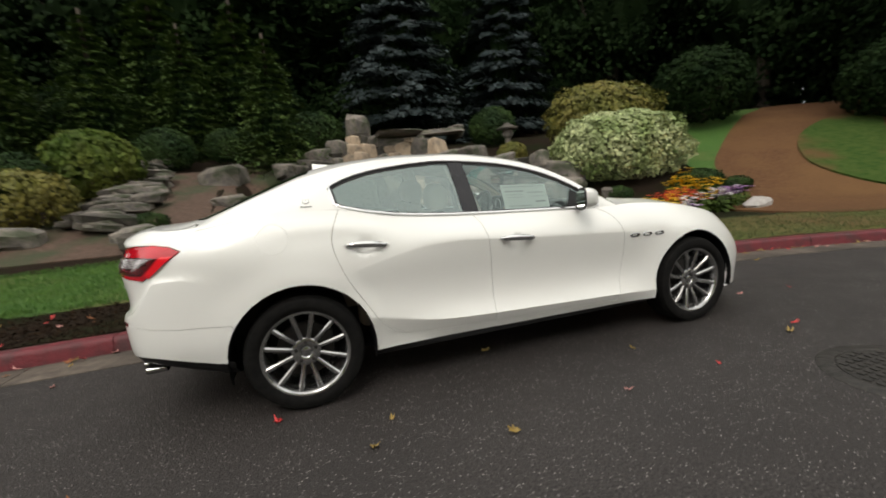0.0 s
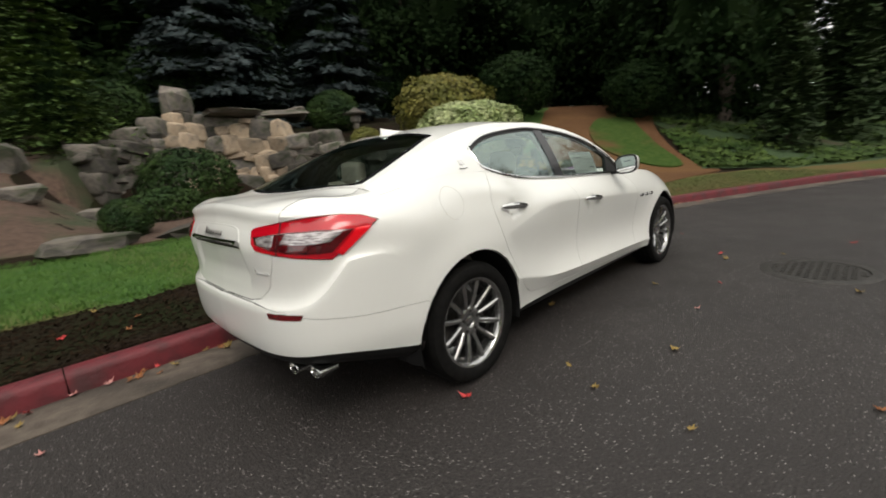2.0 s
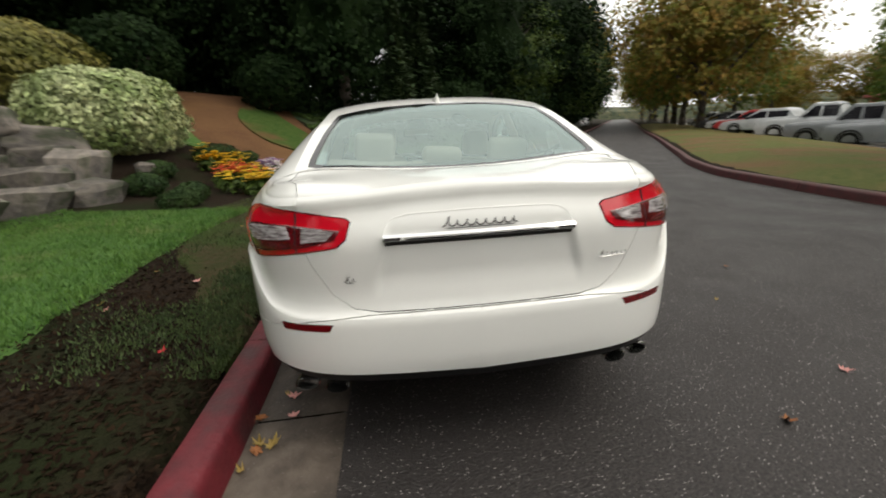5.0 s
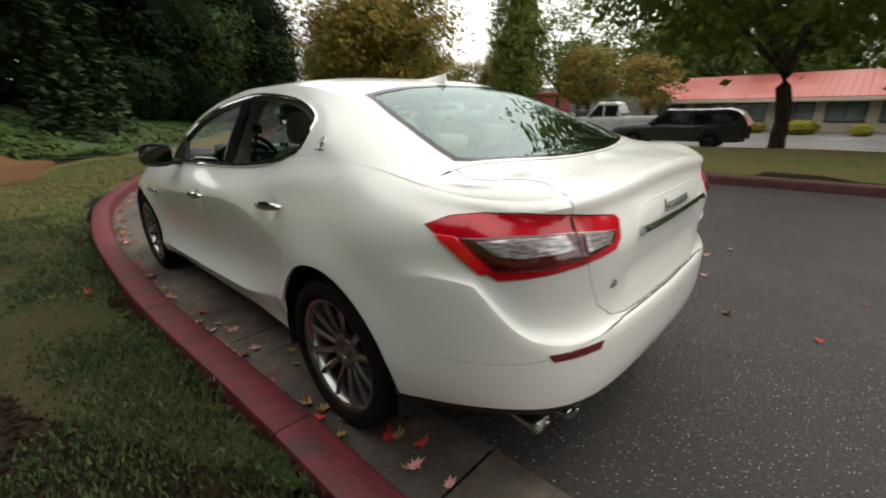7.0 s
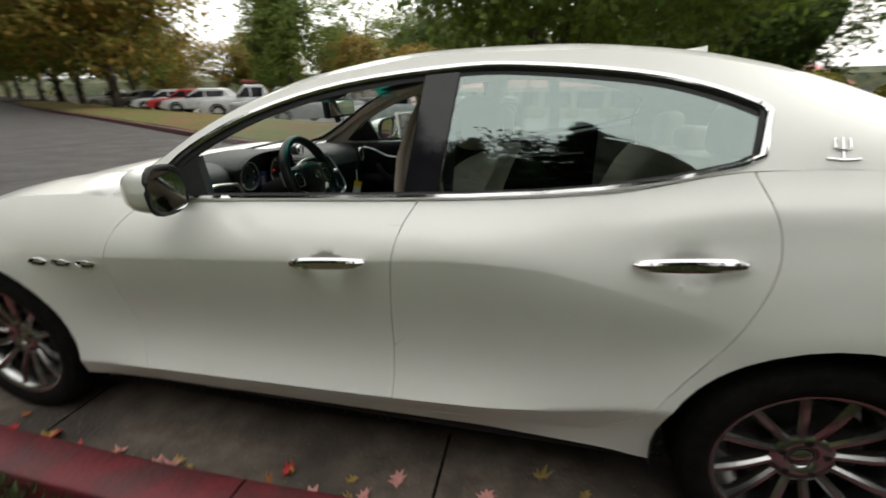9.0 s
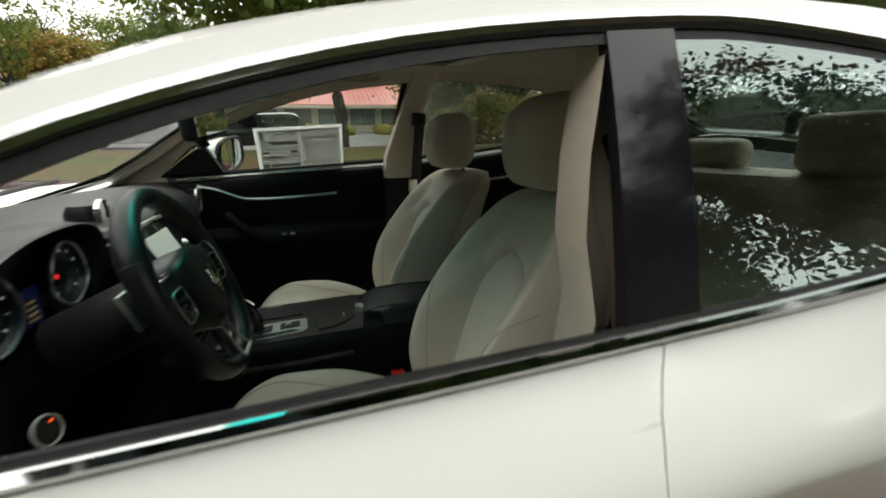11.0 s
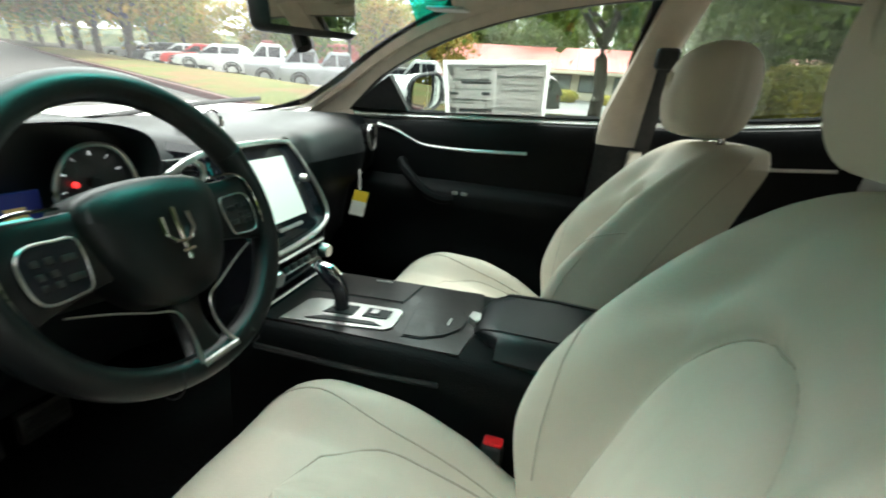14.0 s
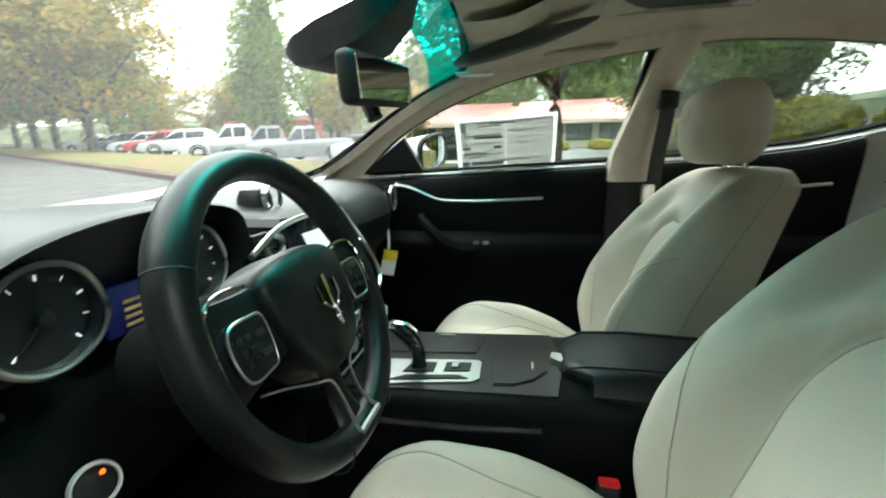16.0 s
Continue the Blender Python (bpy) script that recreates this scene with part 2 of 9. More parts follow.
def tube(bm, pts, r, sides=6, closed=False, flat=1.0, up=Vector((0, 0, 1)), cap=True):
    """A tube along points; r is a radius or a function of the run from 0 to 1; flat squeezes it along up."""
    pts = [Vector(q) for q in pts]
    rings, n = [], len(pts)
    for i, p in enumerate(pts):
        a, b = (pts[i - 1], pts[(i + 1) % n]) if closed else (pts[max(i - 1, 0)], pts[min(i + 1, n - 1)])
        d = (b - a).normalized()
        s = d.cross(up)
        s = s.normalized() if s.length > 1e-4 else d.orthogonal().normalized()
        u = s.cross(d)
        rr = r(i / max(1, n - 1)) if callable(r) else r
        rings.append([bm.verts.new(p + (s * math.cos(k * math.tau / sides) + u * (flat * math.sin(k * math.tau / sides))) * rr) for k in range(sides)])
    for i in range(n if closed else n - 1):
        a, b = rings[i], rings[(i + 1) % n]
        for k in range(sides):
            bm.faces.new((a[k], a[(k + 1) % sides], b[(k + 1) % sides], b[k]))
    if cap and not closed:
        bm.faces.new(rings[0][::-1])
        bm.faces.new(rings[-1])
    return bm


def box(bm, lo, hi, bevel=0.0, seg=2, m=None):
    """A box between two corners, with rounded edges."""
    lo, hi = Vector(lo), Vector(hi)
    r = bmesh.ops.create_cube(bm, size=1.0, matrix=Matrix.Translation((lo + hi) / 2) @ Matrix.Diagonal((*(hi - lo), 1)))
    vs = r["verts"]
    if bevel:
        es = list({e for v in vs for e in v.link_edges})
        b = bmesh.ops.bevel(bm, geom=es, offset=bevel, segments=seg, profile=0.5, affect="EDGES")
        vs = list({v for f in b["faces"] for v in f.verts} | {v for v in vs if v.is_valid})
    if m is not None:
        bmesh.ops.transform(bm, matrix=m, verts=vs)
    return vs


def lathe(bm, prof, seg=32, axis="Y", centre=(0, 0, 0)):
    """Turns a profile of (radius, along) round an axis."""
    c, rings = Vector(centre), []
    for r, h in prof:
        ring = []
        for k in range(seg):
            a = k * math.tau / seg
            x, y = r * math.cos(a), r * math.sin(a)
            ring.append(bm.verts.new(c + Vector({"Y": (x, h, y), "Z": (x, y, h), "X": (h, x, y)}[axis])))
        rings.append(ring)
    for a, b in zip(rings, rings[1:]):
        for k in range(seg):
            bm.faces.new((a[k], a[(k + 1) % seg], b[(k + 1) % seg], b[k]))
    bmesh.ops.recalc_face_normals(bm, faces=bm.faces)
    return rings


def skin(bm, rows, closed=False):
    """Quads between rows of points."""
    vs = [[bm.verts.new(p) for p in row] for row in rows]
    for a, b in zip(vs, vs[1:]):
        n = len(a)
        for k in range(n if closed else n - 1):
            bm.faces.new((a[k], a[(k + 1) % n], b[(k + 1) % n], b[k]))
    return vs


# ---- ground, road and kerbs ----
KL = spline([(-60, -4), (-20, 0.2), (-10, 0.8), (-4, 1.03), (-1.5, 1.05), (0.5, 1.12), (2, 1.08), (4.1, 0.84), (6, 0.3), (8, -0.65), (10.3, -1.85), (13.5, -4.3), (22, -9.8), (40, -20), (90, -47), (300, -160)])
KR = spline([(-60, -12), (-20, -7), (-2.2, -6.35), (0, -6.2), (4.2, -6.6), (6.4, -7.4), (9.3, -9), (20, -15), (32, -21.5), (62, -38.5), (300, -170)])
LOT = spline([(0, 0.1), (2, 0.16), (5, 0.06), (8.5, -0.3), (10.5, -0.6), (30, -1.2), (60, -1.4), (400, -2)])
WALL = spline([(-3.4, 10.6), (-1.5, 11.8), (0, 13.0), (1.5, 13.4), (3, 13.0), (4.0, 11.8), (4.8, 9.6), (5.3, 7.4), (5.6, 6.2)])


def ground_z(x, y):
    """Height of the ground: garden bank beyond one kerb, a berm and a car park beyond the other."""
    d = y - KL(x) - 0.2
    if d > 0:
        k = min(max((x - 20) / 12, 0), 1)
        slope = 0.27 - 0.17 * k * k * (3 - 2 * k)
        bump = 0.05 * noise.noise(Vector((x * 0.35, y * 0.35, 0))) * min(d / 2, 1)
        h = 0.122 + 0.045 * min(d, 4) + slope * min(max(d - 4, 0), 10) + 0.12 * min(max(d - 14, 0), 40) + bump
        if -3.4 < x < 5.6 and y < WALL(x):
            low = 0.32 + 0.05 * max(0, y - 5) + bump
            k = min(1, (x + 3.4) / 1.5, (5.6 - x) / 0.8)
            h = h + (min(h, low) - h) * k
        return h
    d = KR(x) - 0.15 - y
    if d > 0:
        return LOT(d) + 0.04 * noise.noise(Vector((x * 0.3, y * 0.3, 5))) * min(d, 1)
    return -0.03


XS = sorted({round(v, 2) for v in [-400, -250, -150, -100, -70] + list(np.arange(-50, -12, 3)) + list(np.arange(-12, 14, 0.5)) + list(np.arange(14, 40, 1.5)) + list(np.arange(40, 100, 5)) + list(np.arange(100, 300, 20)) + [300, 420]})
LEFT = [0.1, 0.2, 0.3, 0.7, 1.2, 1.8, 2.4, 3, 3.6, 4.2, 5, 6, 7, 8, 9, 10, 11.5, 13, 14.5, 16, 19, 23, 28, 35, 45, 60, 90, 150, 300, 500]
RIGHT = [500, 300, 150, 90, 60, 45, 35, 28, 22, 18, 15, 13, 11, 9.5, 8.5, 7.5, 6.5, 5.5, 4.5, 3.5, 2.5, 1.6, 0.8, 0.3, 0.16, 0.08]


def rows_between(f, xs):
    return [[Vector(p) for p in f(x)] for x in xs]


def ground_row(x):
    a, b = KR(x), KL(x)
    ys = [a - d for d in RIGHT] + [a + (b - a) * k / 6 for k in range(7)] + [b + d for d in LEFT]
    return [(x, y, ground_z(x, y)) for y in ys]


bm = bmesh.new()
skin(bm, rows_between(ground_row, XS[::-1]))
ground = tagged(part("ground", bm, EARTH), "dark bark mulch and soil bank beside the road", "ground", kind="structure")

bm = bmesh.new()
skin(bm, rows_between(lambda x: [(x, KR(x) + (KL(x) - 0.42 - KR(x)) * k / 10, 0) for k in range(11)], XS[::-1]))
road = tagged(part("road", bm, ASPHALT), "wet dark grey asphalt road with fine stones", "road", kind="structure")


def strip(name, xs, prof, material, side=1):
    """A moulded strip that runs along a kerb line: prof lists (offset, height)."""
    k = KL if side > 0 else KR
    b = bmesh.new()
    skin(b, rows_between(lambda x: [(x, k(x) + o * side, z) for o, z in prof], xs[::-side] if side > 0 else xs))
    return part(name, b, material)


def run(x0, x1, step):
    return [x0 + (x1 - x0) * i / round((x1 - x0) / step) for i in range(round((x1 - x0) / step) + 1)]


# Gutter and kerb in cast lengths with open joints.
gutter = thing("gutter", "stained grey concrete gutter strewn with fallen leaves", "gutter", kind="structure")
kerb = thing("kerb", "worn red painted concrete kerb beside the road", "kerb", kind="structure")
far_kerb = thing("kerb_far", "dark red painted kerb across the road", "kerb", kind="structure")
KPROF = [(-0.008, -0.02), (0.002, 0.03), (0.014, 0.10), (0.022, 0.125), (0.04, 0.14), (0.17, 0.145), (0.187, 0.138), (0.195, 0.12), (0.195, -0.05)]
GPROF = [(-0.44, -0.02), (-0.44, 0.006), (-0.42, 0.010), (-0.2, 0.006), (-0.02, 0.004), (0.0, 0.0)]
for i in range(22):
    x0 = -13.4 + 1.7 * i
    o = strip("kerb_length", run(x0 + 0.004, x0 + 1.696, 0.34), KPROF, REDKERB)
    o.parent = kerb
    o = strip("gutter_slab", run(x0 - 0.6, x0 + 1.088, 0.34), GPROF, CONCRETE)
    o.parent = gutter
for x0, x1, st in ((-60, -13.4, 4), (24.0, 300, 6)):
    o = strip("kerb_length", run(x0 + 0.004, x1, st), KPROF, REDKERB)
    o.parent = kerb
for i in range(16):
    x0 = -20 + 3.2 * i
    o = strip("kerb_length", run(x0 + 0.004, x0 + 3.196, 0.4), KPROF, FARKERB, side=-1)
    o.parent = far_kerb
for x0, x1 in ((-60, -20), (31.2, 300)):
    o = strip("kerb_length", run(x0 + 0.004, x1, 5), KPROF, FARKERB, side=-1)
    o.parent = far_kerb


def drape(name, xs, lo, hi, material, lift, n=10, label="", cat="", side=1, wob=0.12):
    """A patch of ground cover between two offsets from a kerb, lying on the bank."""
    k = KL if side > 0 else KR
    b = bmesh.new()
    rows = []
    for x in xs:
        a, c = lo(x), hi(x)
        a += wob * noise.noise(Vector((x * 1.7, 3, 0)))
        c += wob * noise.noise(Vector((x * 1.7, 9, 0)))
        row = []
        for j in range(n + 1):
            y = k(x) + side * (a + (c - a) * j / n)
            edge = -0.03 if j in (0, n) else 0
            row.append(Vector((x, y, ground_z(x, y) + lift + edge)))
        rows.append(row if side > 0 else row[::-1])
    skin(b, rows[::-1])
    return tagged(part(name, b, material), label, cat, kind="structure")


lawn = drape("lawn", run(-14, 3.2, 0.2), lambda x: 1.55 + 0.05 * max(0, x), lambda x: 4.45 - 0.3 * max(0, x - 1), LAWN, 0.03, label="strip of bright green mown lawn behind the mulch", cat="lawn")
verge = drape("verge", run(3.4, 24, 0.3), lambda x: 0.25, lambda x: 2.0 + 0.12 * (x - 4), DRYLAWN, 0.02, label="patchy grass verge beside the kerb", cat="lawn")
drape("moss_verge", run(-1.8, 3.6, 0.2), lambda x: 0.20, lambda x: 0.26 + 1.1 * min(1, (x + 1.8) / 2.2) + 0.28 * max(0, x), MOSS, 0.014, label="mossy soil with thin grass behind the kerb", cat="ground cover", wob=0.2)


def IVY_NEAR(x):
    return 1.9 + 0.02 * (x - 11)


def IVY_FAR(x):
    return 3.7 + 1.35 * min(x - 11.2, 6.8) + 0.3 * max(0, x - 18)


ivy = drape("ivy_bed", run(11.5, 60, 0.5), IVY_NEAR, IVY_FAR, GROUNDGREEN, 0.05, label="dark ivy ground cover below the trees", cat="ground cover", wob=0.4)
berm = drape("berm_lawn", run(-25, 60, 0.8), lambda x: 0.2, lambda x: 8.6, DRYLAWN, 0.02, side=-1, label="grass berm between road and car park", cat="lawn")
car_park = drape("car_park", run(-40, 80, 2.0), lambda x: 8.9, lambda x: 40.0, mat("wet_tarmac", (0.10, 0.10, 0.10), (0.15, 0.15, 0.15), rough=0.35, scale=6, c=(0.07, 0.07, 0.07), c_scale=0.3, rough_var=0.15), 0.03, side=-1, label="wet pale grey car park surface", cat="car park", wob=0)


# ---- the car: body surfaces ----
PLAN = catmull([(2.40, 0, 0), (2.38, 0.30, 0), (2.31, 0.56, 0), (2.17, 0.75, 0), (1.93, 0.865, 0), (1.5, 0.92, 0), (1.0, 0.93, 0), (0.5, 0.935, 0), (0, 0.935, 0), (-0.5, 0.935, 0), (-1.0, 0.945, 0), (-1.5, 0.96, 0), (-1.85, 0.953, 0), (-2.1, 0.92, 0), (-2.28, 0.852, 0), (-2.405, 0.74, 0), (-2.475, 0.57, 0), (-2.50, 0.35, 0), (-2.51, 0, 0)], 12)
_len = [0.0]
for p, q in zip(PLAN, PLAN[1:]):
    _len.append(_len[-1] + (q - p).length)
_zero = next(l for l, p in zip(_len, PLAN) if p.x <= 0.0)
SVAL = np.array(_len) - _zero
PX, PY = np.array([p.x for p in PLAN]), np.array([p.y for p in PLAN])
S0, S1 = float(SVAL[0]), float(SVAL[-1])


def plan_at(s):
    x, y = float(np.interp(s, SVAL, PX)), float(np.interp(s, SVAL, PY))
    dx, dy = (float(np.interp(s + 0.02, SVAL, k) - np.interp(s - 0.02, SVAL, k)) for k in (PX, PY))
    l = math.hypot(dx, dy) or 1
    return x, y, dy / l * 1.0, -dx / l


def s_of(x, y):
    i = int(np.argmin((PX - x) ** 2 + (PY - y) ** 2))
    return float(SVAL[i])


def s_x(x):
    """Run along the side at a given x on the flank."""
    return float(np.interp(-x, -PX, SVAL))


def s_y(y):
    """Run along the tail at a given y."""
    k = PX < -2.2
    return float(np.interp(-y, -PY[k], SVAL[k]))


TOP = spline([(S0, 0.60), (s_x(2.28), 0.665), (s_x(2.12), 0.745), (s_x(1.92), 0.84), (s_x(1.63), 0.92), (s_x(1.27), 0.985), (s_x(0.9), 1.01), (s_x(0.6), 1.004), (s_x(0.22), 1.022), (s_x(-0.49), 1.057), (s_x(-0.87), 1.092), (s_x(-1.24), 1.168), (s_x(-1.5), 1.176), (s_x(-1.75), 1.158), (s_x(-1.95), 1.128), (s_of(-2.17, 0.90), 1.100), (s_y(0.80), 1.094), (s_y(0.62), 1.104), (s_y(0.42), 1.116), (s_y(0.2), 1.131), (S1, 1.137)])
BOT = spline([(S0, 0.22), (s_x(1.9), 0.22), (s_x(1.0), 0.262), (s_x(-1.1), 0.275), (s_x(-1.9), 0.37), (s_y(0.8), 0.45), (s_y(0.6), 0.435), (S1, 0.41)])
CREASE = spline([(S0, 0.50), (-2.2, 0.62), (-1.9, 0.74), (-1.5, 0.79), (-1.0, 0.80), (-0.67, 0.823), (-0.05, 0.862), (0.25, 0.886), (0.5, 0.902), (0.68, 0.898), (0.88, 0.866), (1.05, 0.828), (1.2, 0.79), (1.5, 0.74), (1.9, 0.72), (S1, 0.672)])
LOWC = spline([(S0, 0.34), (-1.2, 0.33), (-0.7, 0.352), (-0.3, 0.366), (0.25, 0.384), (0.57, 0.401), (0.73, 0.421), (0.88, 0.453), (1.03, 0.489), (1.2, 0.52), (1.5, 0.54), (S1, 0.52)])
W_FRONT = spline([(-1.35, 1.0), (-0.8, 0.0)])
W_REAR = spline([(0.55, 0.0), (1.35, 1.0)])
W_TAIL = spline([(s_x(-1.85), 0.0), (s_y(0.70), 1.0)])


RIDGE = spline([(s_x(-1.9), 0.88), (s_of(-2.216, 0.876), 0.868), (s_y(0.85), 0.79), (s_y(0.82), 0.735), (s_y(0.78), 0.697), (s_y(0.73), 0.677), (s_y(0.65), 0.665), (S1, 0.660)])
CUPS = ((s_x(-0.078), 0.862), (s_x(-1.08), 0.936))


HAUNCH = spline([(0.82, 0.965), (0.88, 0.987), (0.97, 1.022), (1.1, 1.052), (1.25, 1.076), (1.46, 1.09), (1.75, 1.09)])
SHOULDER = spline([(0.9, 0.75), (1.2, 0.58), (1.5, 0.62), (1.7, 0.94), (1.85, 1.35), (1.95, 1.5), (2.2, 1.3)])


def tail_z(s, z):
    """Follows the bumper's shoulder as it climbs towards the lamps."""
    r = RIDGE(s)
    return 0.38 + (z - 0.38) * 0.292 / (r - 0.38) if z < r else 0.672 + (z - r) * 0.488 / (TOP(s) - r)


def ease(a, b, x):
    t = min(max((x - a) / (b - a), 0), 1)
    return t * t * (3 - 2 * t)


def offset(s, z):
    """How far the flank stands out from the plan line at a height."""
    top, bot = TOP(s), BOT(s)
    cr, lo = CREASE(s), LOWC(s)
    door = PROFILE_DOOR(s, z, cr, lo, top)
    wf, wr, wt = W_FRONT(s), W_REAR(s), W_TAIL(s)
    o = door
    if wf > 0:
        k = max(0.0, (z - (top - 0.28)) / 0.28)
        fen = -0.02 * max(0, (0.45 - z) / 0.2) - 0.13 * k**2.2
        o = o * (1 - wf) + fen * wf
    if wr > 0:
        lean = SHOULDER(s)
        hau = hermite(z, 0.80, 0.004, 0.0, top, -0.116, -lean) if z > 0.80 else 0.004 - 0.03 * max(0, (0.5 - z) / 0.2) - 0.022 * max(0, (0.62 - z) / 0.3) * 0.5
        o = o * (1 - wr) + hau * wr
    if wt > 0:
        o = o * (1 - wt) + (TAIL(tail_z(s, z)) - 0.016 * max(0.0, (z - top + 0.035) / 0.035) ** 2) * wt
    if 0.8 < s < 1.75:
        # The haunch: a soft step that grows out of the rear door above its handle.
        hz = HAUNCH(s)
        o += 0.011 * ease(hz - 0.085, hz - 0.004, z) * ease(hz + 0.06, hz, z) * ease(0.82, 1.08, s) * ease(1.75, 1.4, s)
    if s > S1 - 0.45:
        lim = 0.345 + 0.055 * (0.945 - z) / 0.18
        o -= 0.014 * ease(0, 0.022, lim - (S1 - s)) * ease(0.752, 0.772, z) * ease(0.962, 0.946, z)
    for ws, wr_ in ((s_x(1.499), 0.405), (s_x(-1.499), 0.418)):
        if abs(s - ws) < 0.62:
            o += 0.010 * ease(0.13, 0.02, math.hypot(s - ws, z - 0.345) - wr_) * ease(1.0, 0.8, z)
    for cs_, cz_ in CUPS:
        q = ((s - cs_) / 0.070) ** 2 + ((z - cz_ + 0.008) / 0.042) ** 2
        if q < 1:
            o -= 0.026 * (1 - q) ** 0.7
    return o


def hermite(z, z0, o0, m0, z1, o1, m1):
    """A cubic between two heights with given offsets and slopes."""
    h = z1 - z0
    t = min(max((z - z0) / h, 0), 1)
    return (2 * t**3 - 3 * t**2 + 1) * o0 + (t**3 - 2 * t**2 + t) * h * m0 + (3 * t**2 - 2 * t**3) * o1 + (t**3 - t**2) * h * m1


def PROFILE_DOOR(s, z, cr, lo, top):
    """Door section: a flared foot below the lower crease, a hollow flank, a crisp upper crease and a shoulder that leans in."""
    if z < lo:
        return hermite(z, lo - 0.13, -0.062, 0.35, lo, 0.0, 0.42)
    if z < lo + 0.15:
        return hermite(z, lo, 0.0, -0.50, lo + 0.15, -0.043, -0.06)
    if z < cr:
        return hermite(z, lo + 0.15, -0.043, -0.06, cr, 0.0, 0.10)
    return hermite(z, cr, 0.0, -0.10, top + 0.001, -0.105, -0.75)


TAIL = spline([(0.38, -0.045), (0.43, -0.012), (0.50, 0.0), (0.64, 0.006), (0.672, 0.0), (0.69, -0.022), (0.76, -0.034), (0.90, -0.022), (0.96, -0.018), (1.03, -0.036), (1.10, -0.062), (1.135, -0.055), (1.16, -0.065)])


def side_at(s, z):
    x, y, nx, ny = plan_at(s)
    o = offset(s, z)
    return Vector((x + nx * o, y + ny * o, z))


def knife(bm, loop, closed=True):
    """Cuts a flat mesh along a polygon."""
    n = len(loop)
    for i in range(n if closed else n - 1):
        p, q = Vector((*loop[i], 0)), Vector((*loop[(i + 1) % n], 0))
        d = q - p
        if d.length < 1e-6:
            continue
        e = 0.004
        x0, x1, y0, y1 = min(p.x, q.x) - e, max(p.x, q.x) + e, min(p.y, q.y) - e, max(p.y, q.y) + e
        fs = []
        for f in bm.faces:
            xs, ys = [v.co.x for v in f.verts], [v.co.y for v in f.verts]
            if max(xs) > x0 and min(xs) < x1 and max(ys) > y0 and min(ys) < y1:
                fs.append(f)
        if fs:
            geo = list({*fs, *(v for f in fs for v in f.verts), *(g for f in fs for g in f.edges)})
            bmesh.ops.bisect_plane(bm, geom=geo, dist=1e-5, plane_co=p, plane_no=Vector((-d.y, d.x, 0)).normalized())


def within(loop, x, y):
    ins, j = False, len(loop) - 1
    for i in range(len(loop)):
        (xi, yi), (xj, yj) = loop[i], loop[j]
        if (yi > y) != (yj > y) and x < (xj - xi) * (y - yi) / (yj - yi) + xi:
            ins = not ins
        j = i
    return ins


def panel(polys, at, mirror=False, gap=0.0016, lip=0.014, push=0.0, seam=99.0, keep=None):
    """One panel, from flat faces given as rings of (u, v), laid on the surface at(u, v), with folded edges."""
    b = bmesh.new()
    idx = {}

    def vert(u, v):
        k = (round(u, 5), round(v, 5))
        if k not in idx:
            idx[k] = b.verts.new((u, v, 0))
        return idx[k]

    for ring in polys:
        vs = []
        for u, v in ring:
            w = vert(u, v)
            if w not in vs:
                vs.append(w)
        if len(vs) > 2 and b.faces.get(vs) is None:
            b.faces.new(vs)
    edge = [e for e in b.edges if len(e.link_faces) == 1 and not all(v.co.x > seam for v in e.verts) and not (keep and all(abs(v.co.y - keep(v.co.x)) < 2e-4 for v in e.verts))]
    inward = {}
    for e in edge:
        f = e.link_faces[0]
        d = (e.verts[1].co - e.verts[0].co).normalized()
        n = Vector((-d.y, d.x, 0))
        if n.dot(f.calc_center_median() - e.verts[0].co) < 0:
            n = -n
        for v in e.verts:
            inward.setdefault(v, []).append(n)
    for v, ns in inward.items():
        s = sum(ns, Vector())
        if s.length > 0.2:
            v.co += s.normalized() * gap / max(0.5, s.length / len(ns))
    sgn = Vector((1, -1, 1)) if mirror else Vector((1, 1, 1))
    norm = {}
    for v in list(b.verts):
        u, w = v.co.x, v.co.y
        p = at(u, w)
        du, dv = at(u + 0.003, w) - at(u - 0.003, w), at(u, w + 0.003) - at(u, w - 0.003)
        n = du.cross(dv)
        n = n.normalized() if n.length > 1e-9 else Vector((0, 0, 1))
        norm[v] = n
        v.co = p + n * push
    if lip:
        low = {v: b.verts.new(v.co - norm[v] * lip) for v in inward}
        for e in edge:
            f = e.link_faces[0]
            lo = next(l for l in f.loops if l.edge == e)
            v0, v1 = lo.vert, lo.link_loop_next.vert
            b.faces.new((v1, v0, low[v0], low[v1]))
    if mirror:
        for v in b.verts:
            v.co.y = -v.co.y
        bmesh.ops.reverse_faces(b, faces=b.faces)
    return b


def cut_sheet(us, vs, at_uv, loops):
    """A flat grid, warped by at_uv to its flat domain, cut along loops; returns faces by the name of the first loop that holds them."""
    b = bmesh.new()
    skin(b, [[Vector((*at_uv(u, v), 0)) for u in us] for v in vs])
    for _, loop in loops:
        knife(b, loop)
    out = {}
    for f in b.faces:
        c = f.calc_center_median()
        name = next((n for n, loop in loops if within(loop, c.x, c.y)), "body")
        out.setdefault(name, []).append([(v.co.x, v.co.y) for v in f.verts])
    b.free()
    return out


def circle(cx, cy, r, n=36, a0=0.0, a1=math.tau):
    return [(cx + r * math.cos(a0 + (a1 - a0) * i / n), cy + r * math.sin(a0 + (a1 - a0) * i / n)) for i in range(n + (a1 - a0 < 6.28))]


def flat(pts, n=6):
    """A smooth closed or open outline in the plane."""
    return [(p.x, p.y) for p in catmull([(a, b, 0) for a, b in pts], n)]


